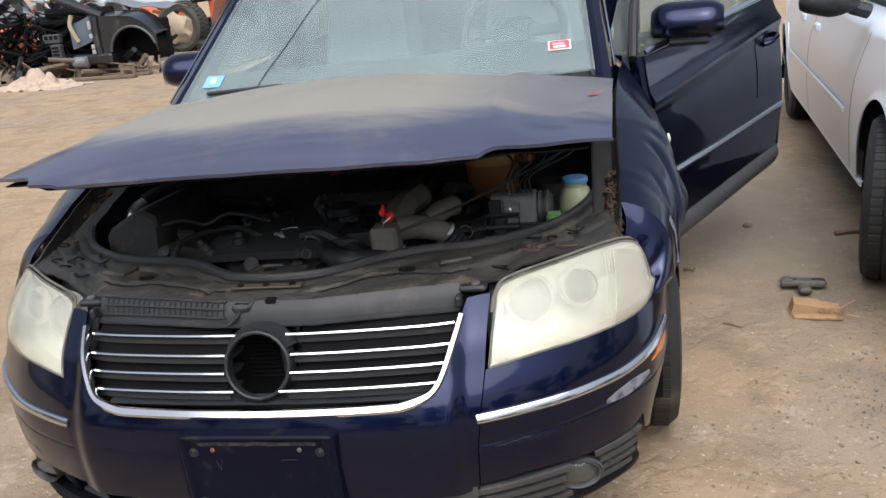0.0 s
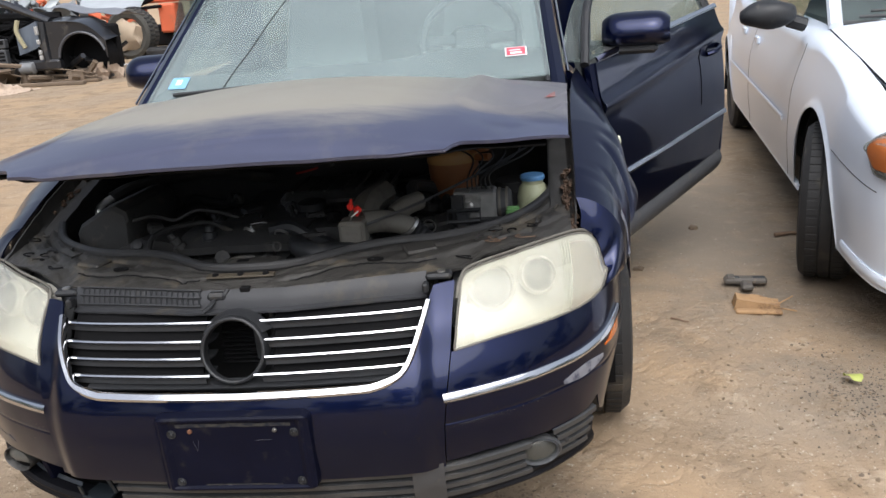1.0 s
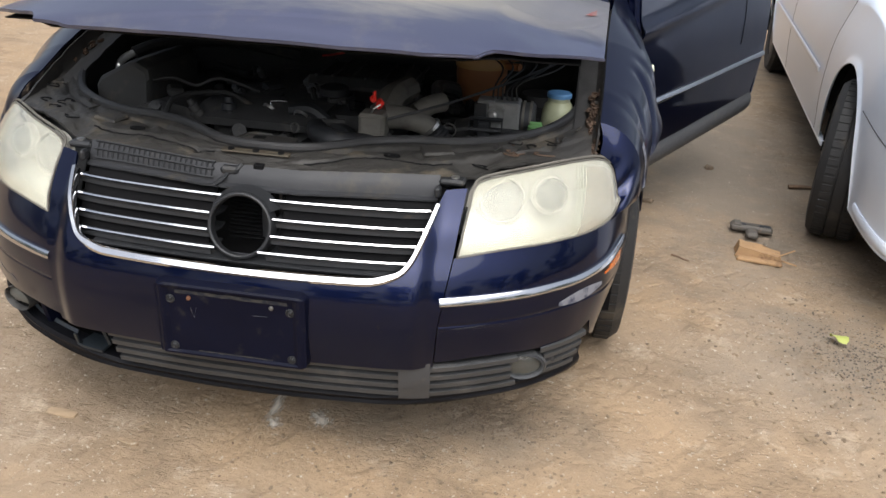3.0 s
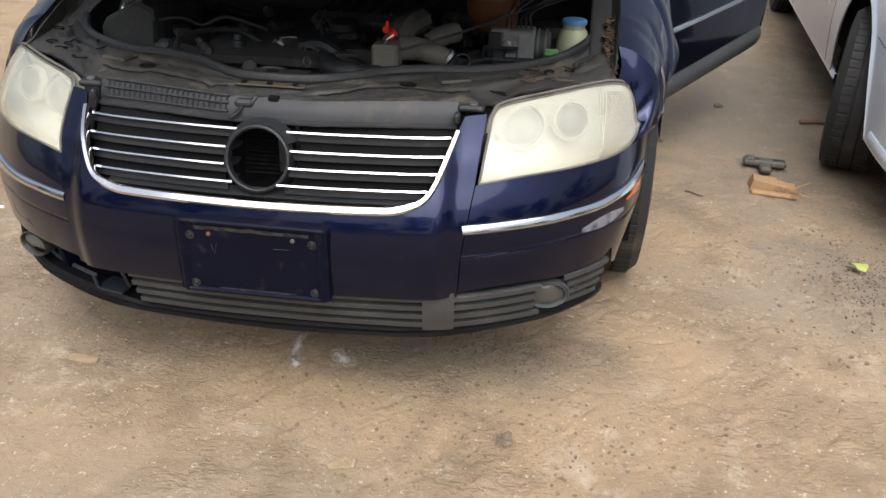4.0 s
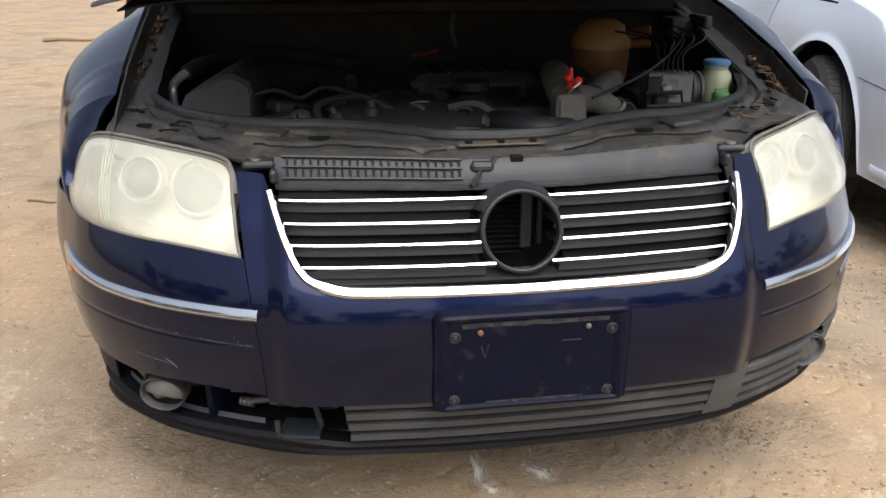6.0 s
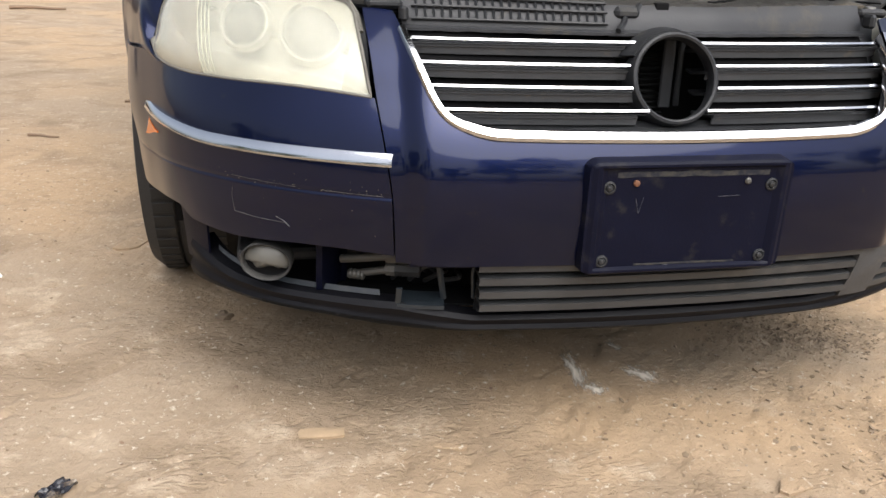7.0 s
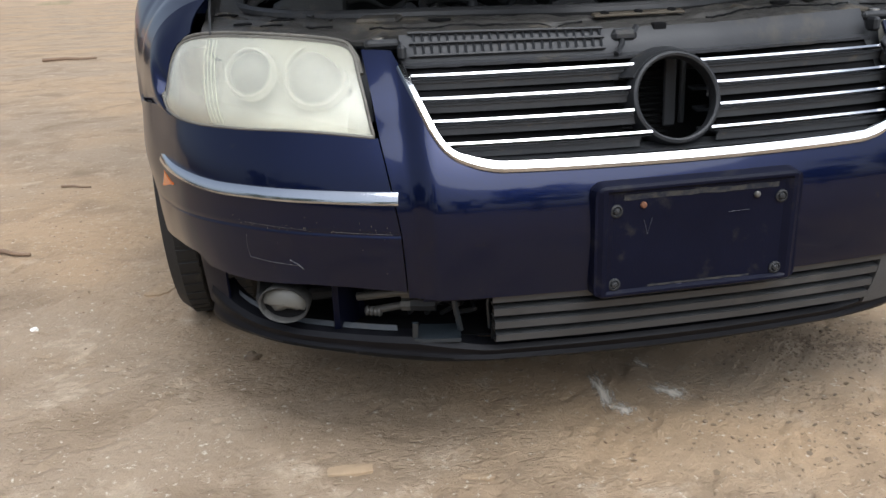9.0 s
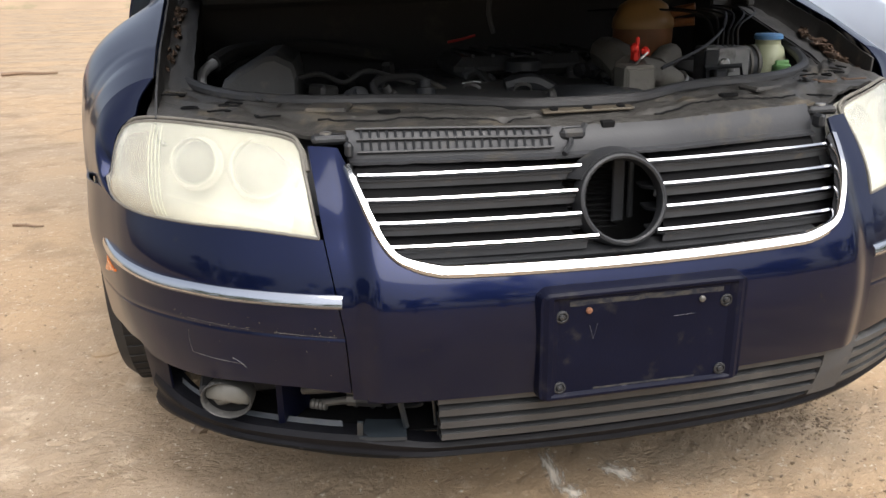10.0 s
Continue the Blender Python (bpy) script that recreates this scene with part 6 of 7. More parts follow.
def wlamp(u, v):
    s = ws_of(-.60) - .30 * (1 - u)
    h = .070
    z = .640 + .015 * u + (v - .5) * 2 * h * (1 - .9 * smooth01(u, .75, 1.0))
    x, y = wplan(s)
    p = wside(s, .8)
    zt, zb = wtop(y), lerp(y, [(-.95, .20), (-.5, .22)])
    p = wside(s, (z - zb) / (zt - zb))
    d = Vector((p.x - .6, p.y + .2, 0)).normalized()
    return p + d * (.008 + .010 * math.sin(math.pi * v))


lampw = part("headlight", patch(wlamp, rng(0, 1, 20), rng(0, 1, 10), .01), TURNGLASS, white, "clear headlight with orange turn lamp", 60)
part("turn_lens", patch(lambda u, v: wlamp(.50 + .42 * u, .16 + .68 * v) + Vector((-.004, -.003, 0)), rng(0, 1, 12), rng(0, 1, 8), .006), material("faded_amber", (.40, .12, .03), .3, 0, .2, 20, .05, coat=.3), lampw, "orange turn signal lens")
part("lamp_rim", tube([wlamp(u, 0) for u in rng(0, 1, 20)] + [wlamp(u, 1) for u in rng(1, 0, 20)], .005, 6), BLACK, lampw)
for y, x0 in ((.07, .105), (3.3, .115)):
    build_wheel(white, Matrix.Translation((x0 + (-.03 if y < 1 else .02), y, .302)) @ pose(0, 0, 0, 0, 0, -13 if y < 1 else 0) @ pose(0, 0, 0, 0, -90, 0), .302, .19, BLACK)
    build_wheel(white, Matrix.Translation((1.72 - x0, y, .302)) @ pose(0, 0, 0, 0, 90, 0), .302, .19, BLACK)
    part("wheel_liner", patch(lambda a, v, y=y: Vector((.03 + .26 * v, y - .372 * math.cos(a), .30 + .372 * math.sin(a))), rng(-.2, math.pi + .2, 26), rng(0, 1, 3), .004), DARK, white)
part("underbody", rbox((.86, 1.5, .34), (1.5, 3.9, .16), .03), DARK, white)
part("side_moulding", strip([(wside(ws_of(y), .39) + Vector((-.007, 0, 0)), Vector((-1, 0, 0))) for y in rng(.72, 3.0, 24)], .022, .006, (0, 0, 1)), WHITEP, white, "white door moulding")
# door gaps drawn as thin grey lines
for y, lean in ((.66, .10), (2.02, 0)):
    part("door_line", tube([wside(ws_of(y - lean * v), .02 + .97 * v) for v in rng(0, 1, 14)], .0014, 5), GREYPL, white)
for y in (1.85, 2.45):
    part("door_handle", rbox(tuple(wside(ws_of(y), .74) + Vector((-.008, 0, 0))), (.02, .12, .045), .008), WHITEP, white, "white door handle")
part("sill", tube([wside(ws_of(y), .0) + Vector((.012, 0, .004)) for y in rng(.44, 2.92, 20)], .014, 8), WHITEP, white)
part("windscreen", patch(lambda u, v: Vector((.86 + u * (.68 - .10 * v), .62 + .80 * v - .08 * (1 - u * u), .935 + .42 * v)), rng(-1, 1, 16), rng(0, 1, 10), .005), SIDEGLASS, white, "dark windscreen")
part("screen_frame", tube([(.86 + u * .70, .60 - .08 * (1 - u * u), .93) for u in rng(-1, 1, 16)], .012, 6), BLACK, white)
part("roof", patch(lambda u, v: Vector((.86 + u * .58, 1.42 + 1.3 * v, 1.355 + .03 * math.sin(math.pi * v) - .03 * abs(u) ** 3)), rng(-1, 1, 14), rng(0, 1, 10), .02), WHITEP, white)
for u in (-1, 1):
    part("pillar", tube([(.86 + u * .70, .56, .915), (.86 + u * .60, 1.38, 1.34)], .03, 8), WHITEP, white)
    part("rear_pillar", tube([(.86 + u * .58, 2.7, 1.35), (.86 + u * .66, 3.3, .98)], .05, 8), WHITEP, white)
    part("side_window", patch(lambda y, v: Vector((.86 + u * (.76 - .14 * v), .95 + 1.9 * y, .94 + .40 * v)), rng(0, 1, 6), rng(0, 1, 4), .004), SIDEGLASS, white)
part("rear_screen", patch(lambda u, v: Vector((.86 + u * .62, 2.72 + .5 * v, 1.34 - .36 * v)), rng(-1, 1, 8), rng(0, 1, 4), .005), SIDEGLASS, white)
part("boot", patch(lambda u, v: Vector((.86 + u * .72, 3.2 + .78 * v, .97 - .02 * v)), rng(-1, 1, 8), rng(0, 1, 4), .02), WHITEP, white)
part("rear_panel", rbox((.86, 3.98, .62), (1.56, .06, .70), .02), WHITEP, white)
part("cabin", rbox((.86, 1.9, .70), (1.4, 2.2, .45), .05), DASH, white)
wm = part("door_mirror", lump((-.11, .58, .985), (.115, .07, .060), 4, .12, 3), BLACK, white, "black door mirror")
part("mirror_foot", tube([(-.02, .62, .955), (.05, .63, .93)], .03, 8), BLACK, wm)
part("wiper", join(tube([(.25, .57, .955), (.55, .53, .958), (.80, .52, .958)], .008, 6), tube([(.30, .60, .975), (.62, .56, .975)], .006, 6)), BLACK, white, "black wiper")


# ---- things on the ground ----
def on_ground(x, y):
    return surface(x, y)


TANWOOD = material("split_wood", (0.34, 0.21, 0.105), 0.85, 0, 0.35, 14, 0.6, 120, (0.16, 0.09, 0.045), 0.4, 18)
BARK = material("dry_twig", (0.17, 0.11, 0.07), 0.9, 0, 0.3, 40, 0.4)
DARKGRIT = material("black_grit", (0.085, 0.068, 0.050), 0.95, 0, 0.5, 60, 0.4)
GRIT = material("dark_grit", (0.15, 0.110, 0.074), 0.95, 0, 0.5, 60, 0.4)
POWDER = material("white_powder", (0.72, 0.70, 0.66), 0.95, 0, 0.1, 40, 0.3)

wood = thing("wood_offcut", "split offcut of tan wood lying on dirt", "wood", Matrix.Translation((1.395, 1.60, -.002)) @ pose(0, 0, 0, 0, 0, -8))
part("block", patch(lambda u, v: Vector((-.075 + .15 * u, -.03 + .07 * v, .045 - .022 * u + .006 * noise.noise(Vector((u * 3, v * 4, 1))))), rng(0, 1, 8), rng(0, 1, 6), .045), TANWOOD, wood, "", 20)
part("splinter", join(rbox((.0, -.055, .008), (.16, .03, .014), .004), tube([(.06, -.02, .02), (.12, .0, .05)], .003, 5), tube([(.06, -.04, .02), (.13, -.05, .012)], .003, 5)), TANWOOD, wood)
brk = thing("plastic_bracket", "dark grey cross-shaped plastic bracket on dirt", "bracket", Matrix.Translation((1.405, 1.83, .0)) @ pose(0, 0, 0, 0, 0, -6))
BRKT = material("muddy_grey_plastic", (0.085, 0.075, 0.064), 0.7, 0, 0.3, 30, 0.3, 200, (0.20, 0.15, 0.10), 0.3, 25)
part("plate", join(rbox((0, 0, .022), (.160, .050, .026), .008), rbox((0, -.05, .018), (.045, .07, .024), .008), rbox((-.055, .0, .036), (.03, .044, .010), .004)), BRKT, brk)
for x in (-.045, .05):
    part("recess", rbox((x, -.004, .036), (.045, .020, .004), .001), BLACK, brk)


def twig(x, y, ang, length, r):
    g = tube(curve_pts([(-length / 2, 0, r), (-length * .1, length * .03, r * 1.3), (length * .2, -length * .02, r), (length / 2, length * .02, r)], 10), [r * (1 - .05 * k) for k in range(10)], 6)
    ob = part("twig", g, BARK, None, "", 40, Matrix.Translation((x, y, on_ground(x, y))) @ pose(0, 0, 0, 0, 0, ang))
    tagged(ob, "dry brown twig lying on dirt", "twig", "twigs on the ground")


for a in ((-1.39, 1.482, -28, .16, .008), (-1.52, 1.55, 12, .12, .006), (1.78, 2.45, 4, .20, .010), (-2.55, 8.1, 5, .5, .02), (-1.36, 2.3, -20, .12, .005), (1.1, 1.5, -35, .07, .004), (-.69, -.10, 40, .06, .003), (.9, 2.2, 15, .08, .004), (-3.3, 6.5, 30, .3, .012), (-1.12, 3.1, 8, .10, .006)):
    twig(*a)


def flat_piece(name, label, cat, x, y, sx, sy, h, ang, mt, seed, tilt=0.0, jag=.25):
    """A thin broken slab: uneven corners, chipped upper edge."""
    r = random.Random(seed)
    n = 9
    rim = [(math.copysign(abs(math.cos(a)) ** .6, math.cos(a)) * sx * (1 + jag * r.uniform(-1, .4)), math.copysign(abs(math.sin(a)) ** .6, math.sin(a)) * sy * (1 + jag * r.uniform(-1, .4))) for a in rng(.3, .3 + 2 * math.pi * (n - 1) / n, n)]
    vs = [(px, py, -.004) for px, py in rim] + [(px, py, h * r.uniform(.6, .9)) for px, py in rim] + [(px * .86, py * .82, h * r.uniform(.85, 1.1)) for px, py in rim] + [(0, 0, h * 1.1)]
    fs = [(k * n + i, k * n + (i + 1) % n, (k + 1) * n + (i + 1) % n, (k + 1) * n + i) for k in (0, 1) for i in range(n)] + [(2 * n + i, 2 * n + (i + 1) % n, 3 * n) for i in range(n)]
    ob = part(name, (vs, fs), mt, None, "", 25, Matrix.Translation((x, y, on_ground(x, y))) @ pose(0, 0, 0, tilt, 0, ang))
    tagged(ob, label, cat, "loose bits on the ground")


def pebble(label, x, y, sx, sy, h, mt, seed):
    ob = part("stone", lump((0, 0, h * .35), (sx, sy, h), seed, .6, 2), mt, None, "", 25, Matrix.Translation((x, y, on_ground(x, y))))
    tagged(ob, label, "stone", "loose bits on the ground")


CARD = material("dirty_cardboard", (0.31, 0.225, 0.14), 0.9, 0, 0.3, 40, 0.4, 160, (0.29, 0.21, 0.13), 0.5, 45)
flat_piece("cardboard_scrap", "flat tan scrap of cardboard on dirt", "scrap", -.522, .184, .042, .014, .006, -3, CARD, 1, 4, .10)
flat_piece("stone", "thin flat tan stone set in dirt", "stone", -.32, .119, .028, .009, .003, -12, DIRT, 2)
flat_piece("stone", "flat tan stone set in dirt", "stone", .193, -.071, .034, .019, .005, 20, DIRT, 5)
flat_piece("stone", "flat tan stone by the wheel", "stone", -.911, 1.077, .06, .03, .005, 60, DIRT, 8)
pebble("small grey stone on dirt", -1.10, .195, .018, .014, .012, GRIT, 3)
pebble("small dark stone under the bumper", -.685, .622, .016, .011, .011, GRIT, 4)
pebble("white chip of stone on dirt", -1.177, .887, .010, .007, .005, POWDER, 6)
pebble("white chip of stone on dirt", -1.24, .67, .009, .006, .005, POWDER, 7)
pebble("dark pebble on dirt", 1.35, 2.62, .022, .018, .016, GRIT, 9)
pebble("dark pebble on dirt", 1.02, 2.05, .022, .016, .014, GRIT, 10)


def crumpled(label, x, y, sx, sy, h, ang, seed, mt):
    """A creased scrap of foil or sheet plastic."""
    g = patch(lambda u, v: Vector(((u - .5) * 2 * sx * (1 - .35 * abs(v - .5) + .25 * noise.noise(Vector((v * 3, seed, 0)))), (v - .5) * 2 * sy * (1 + .3 * noise.noise(Vector((u * 3, 1, seed)))),
              .004 + h * abs(noise.noise(Vector((u * 1.8 + seed, v * 1.8, 0)))) * 2.0 + .3 * h * noise.noise(Vector((u * 8, v * 8, seed))))), rng(0, 1, 12), rng(0, 1, 12), .001)
    ob = part("crumpled_scrap", g, mt, None, "", 12, Matrix.Translation((x, y, on_ground(x, y))) @ pose(0, 0, 0, 0, 0, ang))
    tagged(ob, label, "scrap", "loose bits on the ground")


crumpled("crumpled shiny black plastic scrap on dirt", -.911, .085, .019, .026, .011, -35, 3, material("shiny_black_plastic", (.018, .018, .022), .2, 0, .3, 30, .1, 200, (.20, .15, .10), .35, 40))
# raised dark sheet that stands in for a hole-like dark spot
crumpled("crumpled dark sheet for a hole-like dark spot in dirt", .523, .06, .018, .020, .008, 10, 12, GRIT)

leaf = part("leaf", patch(lambda u, v: Vector(((u - .5) * .045 * math.sin(math.pi * min(.98, .06 + v)) * (1 + .35 * math.sin(9 * v)), (v - .5) * .06, .006 + .012 * math.sin(2.5 * v + u))), rng(0, 1, 6), rng(0, 1, 10), .0008), material("yellow_green_leaf", (.33, .36, .09), .6, 0, .15, 60, .1), None, "", 60, Matrix.Translation((1.523, 1.0, .006)) @ pose(0, 0, 0, 0, 0, 40))
tagged(leaf, "yellow-green fallen leaf on dark grit", "leaf")


def scatter(name, label, cat, spots, mt, size, seed, flat=.7):
    rnd = random.Random(seed)
    vs, fs = [], []
    base = [Vector((math.cos(a) * math.cos(b), math.sin(a) * math.cos(b), math.sin(b))) for b in (-.6, .35) for a in (0, 1.257, 2.513, 3.77, 5.027)] + [Vector((0, 0, 1))]
    tri = [(i, (i + 1) % 5, 5 + (i + 1) % 5, 5 + i) for i in range(5)] + [(5 + i, 5 + (i + 1) % 5, 10) for i in range(5)]
    for x, y in spots(rnd):
        s = size[0] + (size[1] - size[0]) * rnd.random() ** 3
        k = len(vs)
        q = Euler((rnd.uniform(-.5, .5), rnd.uniform(-.5, .5), rnd.uniform(0, 6.3))).to_matrix()
        sc = Vector((rnd.uniform(.7, 1.4), rnd.uniform(.7, 1.2), flat * rnd.uniform(.6, 1.1)))
        z = surface(x, y)
        for b in base:
            p = q @ Vector((b.x * sc.x, b.y * sc.y, b.z * sc.z)) * s
            vs.append((x + p.x, y + p.y, z + p.z + s * .2))
        fs += [tuple(k + i for i in f) for f in tri]
    ob = part(name, (vs, fs), mt, None, "", 30)
    tagged(ob, label, cat, kind="stuff")


PEB = material("tan_pebbles", (0.29, 0.225, 0.16), 0.95, 0, 0.5, 3.0, 0.3, 200, (0.46, 0.40, 0.32), 0.5, 4)
scatter("pebbles", "loose tan grit and pebbles on dirt", "pebbles", lambda r: [(r.uniform(-2.2, 2.4), r.uniform(-.8, 3.0)) for _ in range(3600)], PEB, (.0006, .0036), 1)
scatter("dark_crumbs", "dark bark crumbs scattered on dirt", "litter", lambda r: [(r.uniform(-2.2, 2.4), r.uniform(-.8, 3.5)) for _ in range(1800)], BARK, (.0007, .005), 2, .4)
CLOD = material("dark_clods", (0.19, 0.138, 0.088), 0.95, 0, 0.45, 20, 0.5, 160, (0.12, 0.09, 0.065), 0.4, 12)
scatter("dirt_clods", "small crumbled clods of earth", "clods", lambda r: [(r.gauss(.55, .28), r.gauss(.08, .17)) for _ in range(800)], CLOD, (.0010, .0070), 21, .5)
scatter("dirt_clods", "small crumbled clods of earth", "clods", lambda r: [(r.gauss(1.55, .30), r.gauss(.85, .30)) for _ in range(1300)], CLOD, (.0010, .0075), 22, .5)
scatter("dirt_clods", "small crumbled clods of earth", "clods", lambda r: [(r.uniform(-1.6, 2.1), r.uniform(-.7, 2.4)) for _ in range(1600)], CLOD, (.0008, .0055), 23, .5)
scatter("grit_patch", "dark loose grit below the bumper", "grit", lambda r: [(r.gauss(.50, .11), r.gauss(.41, .055)) for _ in range(1900)], GRIT, (.0006, .0046), 3)
scatter("grit_patch", "dark gravel patch with a leaf", "grit", lambda r: [(r.gauss(1.60, .12), r.gauss(.93, .13)) for _ in range(2400)], DARKGRIT, (.0006, .0042), 4)
scatter("grit_patch", "dark loose grit on dirt", "grit", lambda r: [(r.gauss(.38, .25), r.gauss(.07, .14)) for _ in range(900)], CLOD, (.0005, .0030), 5)


def powder_material():
    """Chalky dust that thins out to bare dirt in ragged streaks."""
    m = bpy.data.materials.new("smeared_powder")
    m.use_nodes = True
    n, l = m.node_tree.nodes, m.node_tree.links
    df, tr, mx = n.new("ShaderNodeBsdfDiffuse"), n.new("ShaderNodeBsdfTransparent"), n.new("ShaderNodeMixShader")
    df.inputs["Color"].default_value = (0.70, 0.64, 0.55, 1)
    tc, ln, ns = n.new("ShaderNodeTexCoord"), n.new("ShaderNodeVectorMath"), n.new("ShaderNodeTexNoise")
    flat = n.new("ShaderNodeVectorMath")
    flat.operation, flat.inputs[1].default_value = "MULTIPLY", (1, 1, 0)
    ln.operation = "LENGTH"
    ns.inputs["Scale"].default_value, ns.inputs["Detail"].default_value, ns.inputs["Roughness"].default_value = 1.6, 9, 0.72
    l.new(tc.outputs["Object"], flat.inputs[0])
    l.new(flat.outputs[0], ln.inputs[0])
    l.new(flat.outputs[0], ns.inputs["Vector"])
    sb, mr = n.new("ShaderNodeMath"), n.new("ShaderNodeMapRange")
    sb.operation, sb.inputs[1].default_value = "MULTIPLY_ADD", -0.30
    l.new(ln.outputs["Value"], sb.inputs[0])
    l.new(ns.outputs["Fac"], sb.inputs[2])
    mr.inputs["From Min"].default_value, mr.inputs["From Max"].default_value, mr.inputs["To Max"].default_value = 0.26, 0.50, 0.85
    l.new(sb.outputs[0], mr.inputs["Value"])
    l.new(mr.outputs["Result"], mx.inputs["Fac"])
    l.new(tr.outputs[0], mx.inputs[1])
    l.new(df.outputs[0], mx.inputs[2])
    l.new(mx.outputs[0], n["Material Output"].inputs["Surface"])
    return m


SMEAR = powder_material()
for cx, cy, sx, sy, a in ((-.022, .335, .022, .105, -8), (.100, .300, .034, .055, 20), (-.008, .262, .026, .035, 0), (.095, .415, .014, .035, 10)):
    m = Matrix.Translation((cx, cy, 0)) @ pose(0, 0, 0, 0, 0, a) @ Matrix.Diagonal((sx, sy, 1, 1))
    def drape(u, v, m=m):
        p = m @ Vector((u, v, 0))
        return Vector((u, v, surface(p.x, p.y) + .0018))
    ob = part("white_powder", patch(drape, rng(-1, 1, 22), rng(-1, 1, 26)), SMEAR, None, "", 180, m)
    tagged(ob, "smear of spilled white powder on dirt", "powder", kind="stuff")


# ---- scrap at the back ----
SCRAPBLK = material("scrap_black_paint", (0.010, 0.011, 0.014), 0.35, 0, 0.4, 3, 0.1, 60, (0.075, 0.065, 0.055), 0.28, 5, coat=0.55)
ORANGE = material("faded_orange_paint", (0.52, 0.11, 0.045), 0.55, 0, 0.25, 2, 0.2, 60, (0.24, 0.10, 0.05), 0.25, 2.5)
CLOTH = material("pale_rag", (0.40, 0.31, 0.235), 0.95, 0, 0.3, 9, 0.5, 90, (0.21, 0.155, 0.11), 0.4, 7)
OLDWOOD = material("grey_pallet_wood", (0.135, 0.10, 0.07), 0.9, 0, 0.35, 5, 0.5, 60)

WK = Matrix.Translation((-6.97, 12.2, 0)) @ pose(0, 0, 0, 0, 0, -4)


def wing_z(u):
    return .95 - .08 * u * u - 1.0 * max(0, u - .5) ** 2


wreck = thing("car_wreck", "cut-off black front half of a wrecked car", "wreck", WK)
part("fender", patch(lambda u, v: Vector((.15 + .95 * u, -.55 + .05 * math.sin(3 * u), wing_z(u) - v * (wing_z(u) - max(.22, .36 + math.sqrt(max(0, .40 ** 2 - (.95 * u - .54) ** 2)))))), rng(0, 1, 26), rng(0, 1, 10), .02), SCRAPBLK, wreck, "black front fender with wheel arch")
part("wing_top", patch(lambda u, v: Vector((.10 + 1.0 * u, -.55 + .50 * v, wing_z(u) + .05 * v)), rng(0, 1, 10), rng(0, 1, 6), .01), SCRAPBLK, wreck)
part("arch_liner", patch(lambda a, v: Vector((.69 - .40 * math.cos(a), -.50 + .30 * v, .36 + .40 * math.sin(a))), rng(-.3, math.pi + .3, 22), rng(0, 1, 3), .01), DARK, wreck)
part("inner_wing", rbox((.55, -.12, .50), (1.1, .12, .70), .03), DARK, wreck)
part("floor_pan", rbox((-.7, -.05, .28), (1.7, .5, .10), .03), DARK, wreck)
part("bulkhead", rbox((-.7, .25, .60), (1.8, .08, .80), .04), DARK, wreck)
part("arch_flange", tube([(.69 - .405 * math.cos(a), -.565, .36 + .405 * math.sin(a)) for a in rng(.1, math.pi - .3, 20)], .022, 6), material("worn_black_edge", (.06, .062, .068), .45, 0, .3, 8, .1), wreck)
part("hood_sheet", patch(lambda u, v: Vector((-.05 + 1.15 * u, -.05 + .9 * v, .98 + .16 * (1 - u) + .05 * math.sin(5 * v) + .06 * noise.noise(Vector((u * 3, v * 3, 0))))), rng(0, 1, 14), rng(0, 1, 10), .01), material("grey_sheet", (.20, .21, .23), .5, .3, .3, 4, .2, 60), wreck, "buckled grey sheet metal")
part("pale_sheet", patch(lambda u, v: Vector((-.2 + 1.2 * u, .9 + .5 * v, 1.05 + .35 * v + .05 * noise.noise(Vector((u * 4, v * 3, 2))))), rng(0, 1, 12), rng(0, 1, 8), .01), material("pale_panel", (.30, .32, .34), .4, 0, .15, 3, .1, 60), wreck, "pale bent panel")
part("door_post", join(tube([(.10, -.56, .25), (.07, -.56, .60), (.08, -.53, .95)], .07, 8), rbox((-.05, -.55, .30), (.70, .16, .16), .03)), SCRAPBLK, wreck)
for z in (.42, .50, .66, .80, .86):
    part("hinge", rbox((.03, -.645, z), (.05, .05, .07), .01), ALLOY, wreck, "bare metal hinge remains")
part("screen_pillar", tube(curve_pts([(.20, -.50, .95), (-.35, -.45, 1.17), (-.85, -.40, 1.36)], 14), .06, 8), SCRAPBLK, wreck)
part("cross_beam", join(tube([(-.95, -.3, 1.05), (.05, .05, 1.0)], .08, 8), rbox((-.55, -.15, .90), (1.2, .3, .12), .04)), DARK, wreck)
tagged(part("dash_frame", join(*[tube(curve_pts([(random.uniform(-1.5, -.2), random.uniform(-.45, .1), random.uniform(.3, 1.0)) for _ in range(4)], 14), random.uniform(.012, .035), 6) for _ in range(26)]), DARK, wreck, "tangled dark dashboard frame"), kind="stuff")
part("console", join(rbox((-.78, -.50, .66), (.30, .10, .14), .01), rbox((-.72, -.52, .40), (.18, .10, .34), .01)), GREYPL, wreck, "grey centre console")
for k in range(5):
    part("console_slot", rbox((-.72, -.575, .30 + .055 * k), (.13, .01, .03), .003), DARK, wreck)
for k in range(3):
    part("console_slot", rbox((-.86 + .09 * k, -.555, .68), (.06, .01, .06), .003), DARK, wreck)
part("steering_wheel", ring([(.17 + .018 * math.cos(a), .018 * math.sin(a)) for a in rng(0, 2 * math.pi, 9)[:-1]], 30, Matrix.Translation((-1.05, -.55, .72)) @ pose(0, 0, 0, 70, 0, 20)), DARK, wreck)
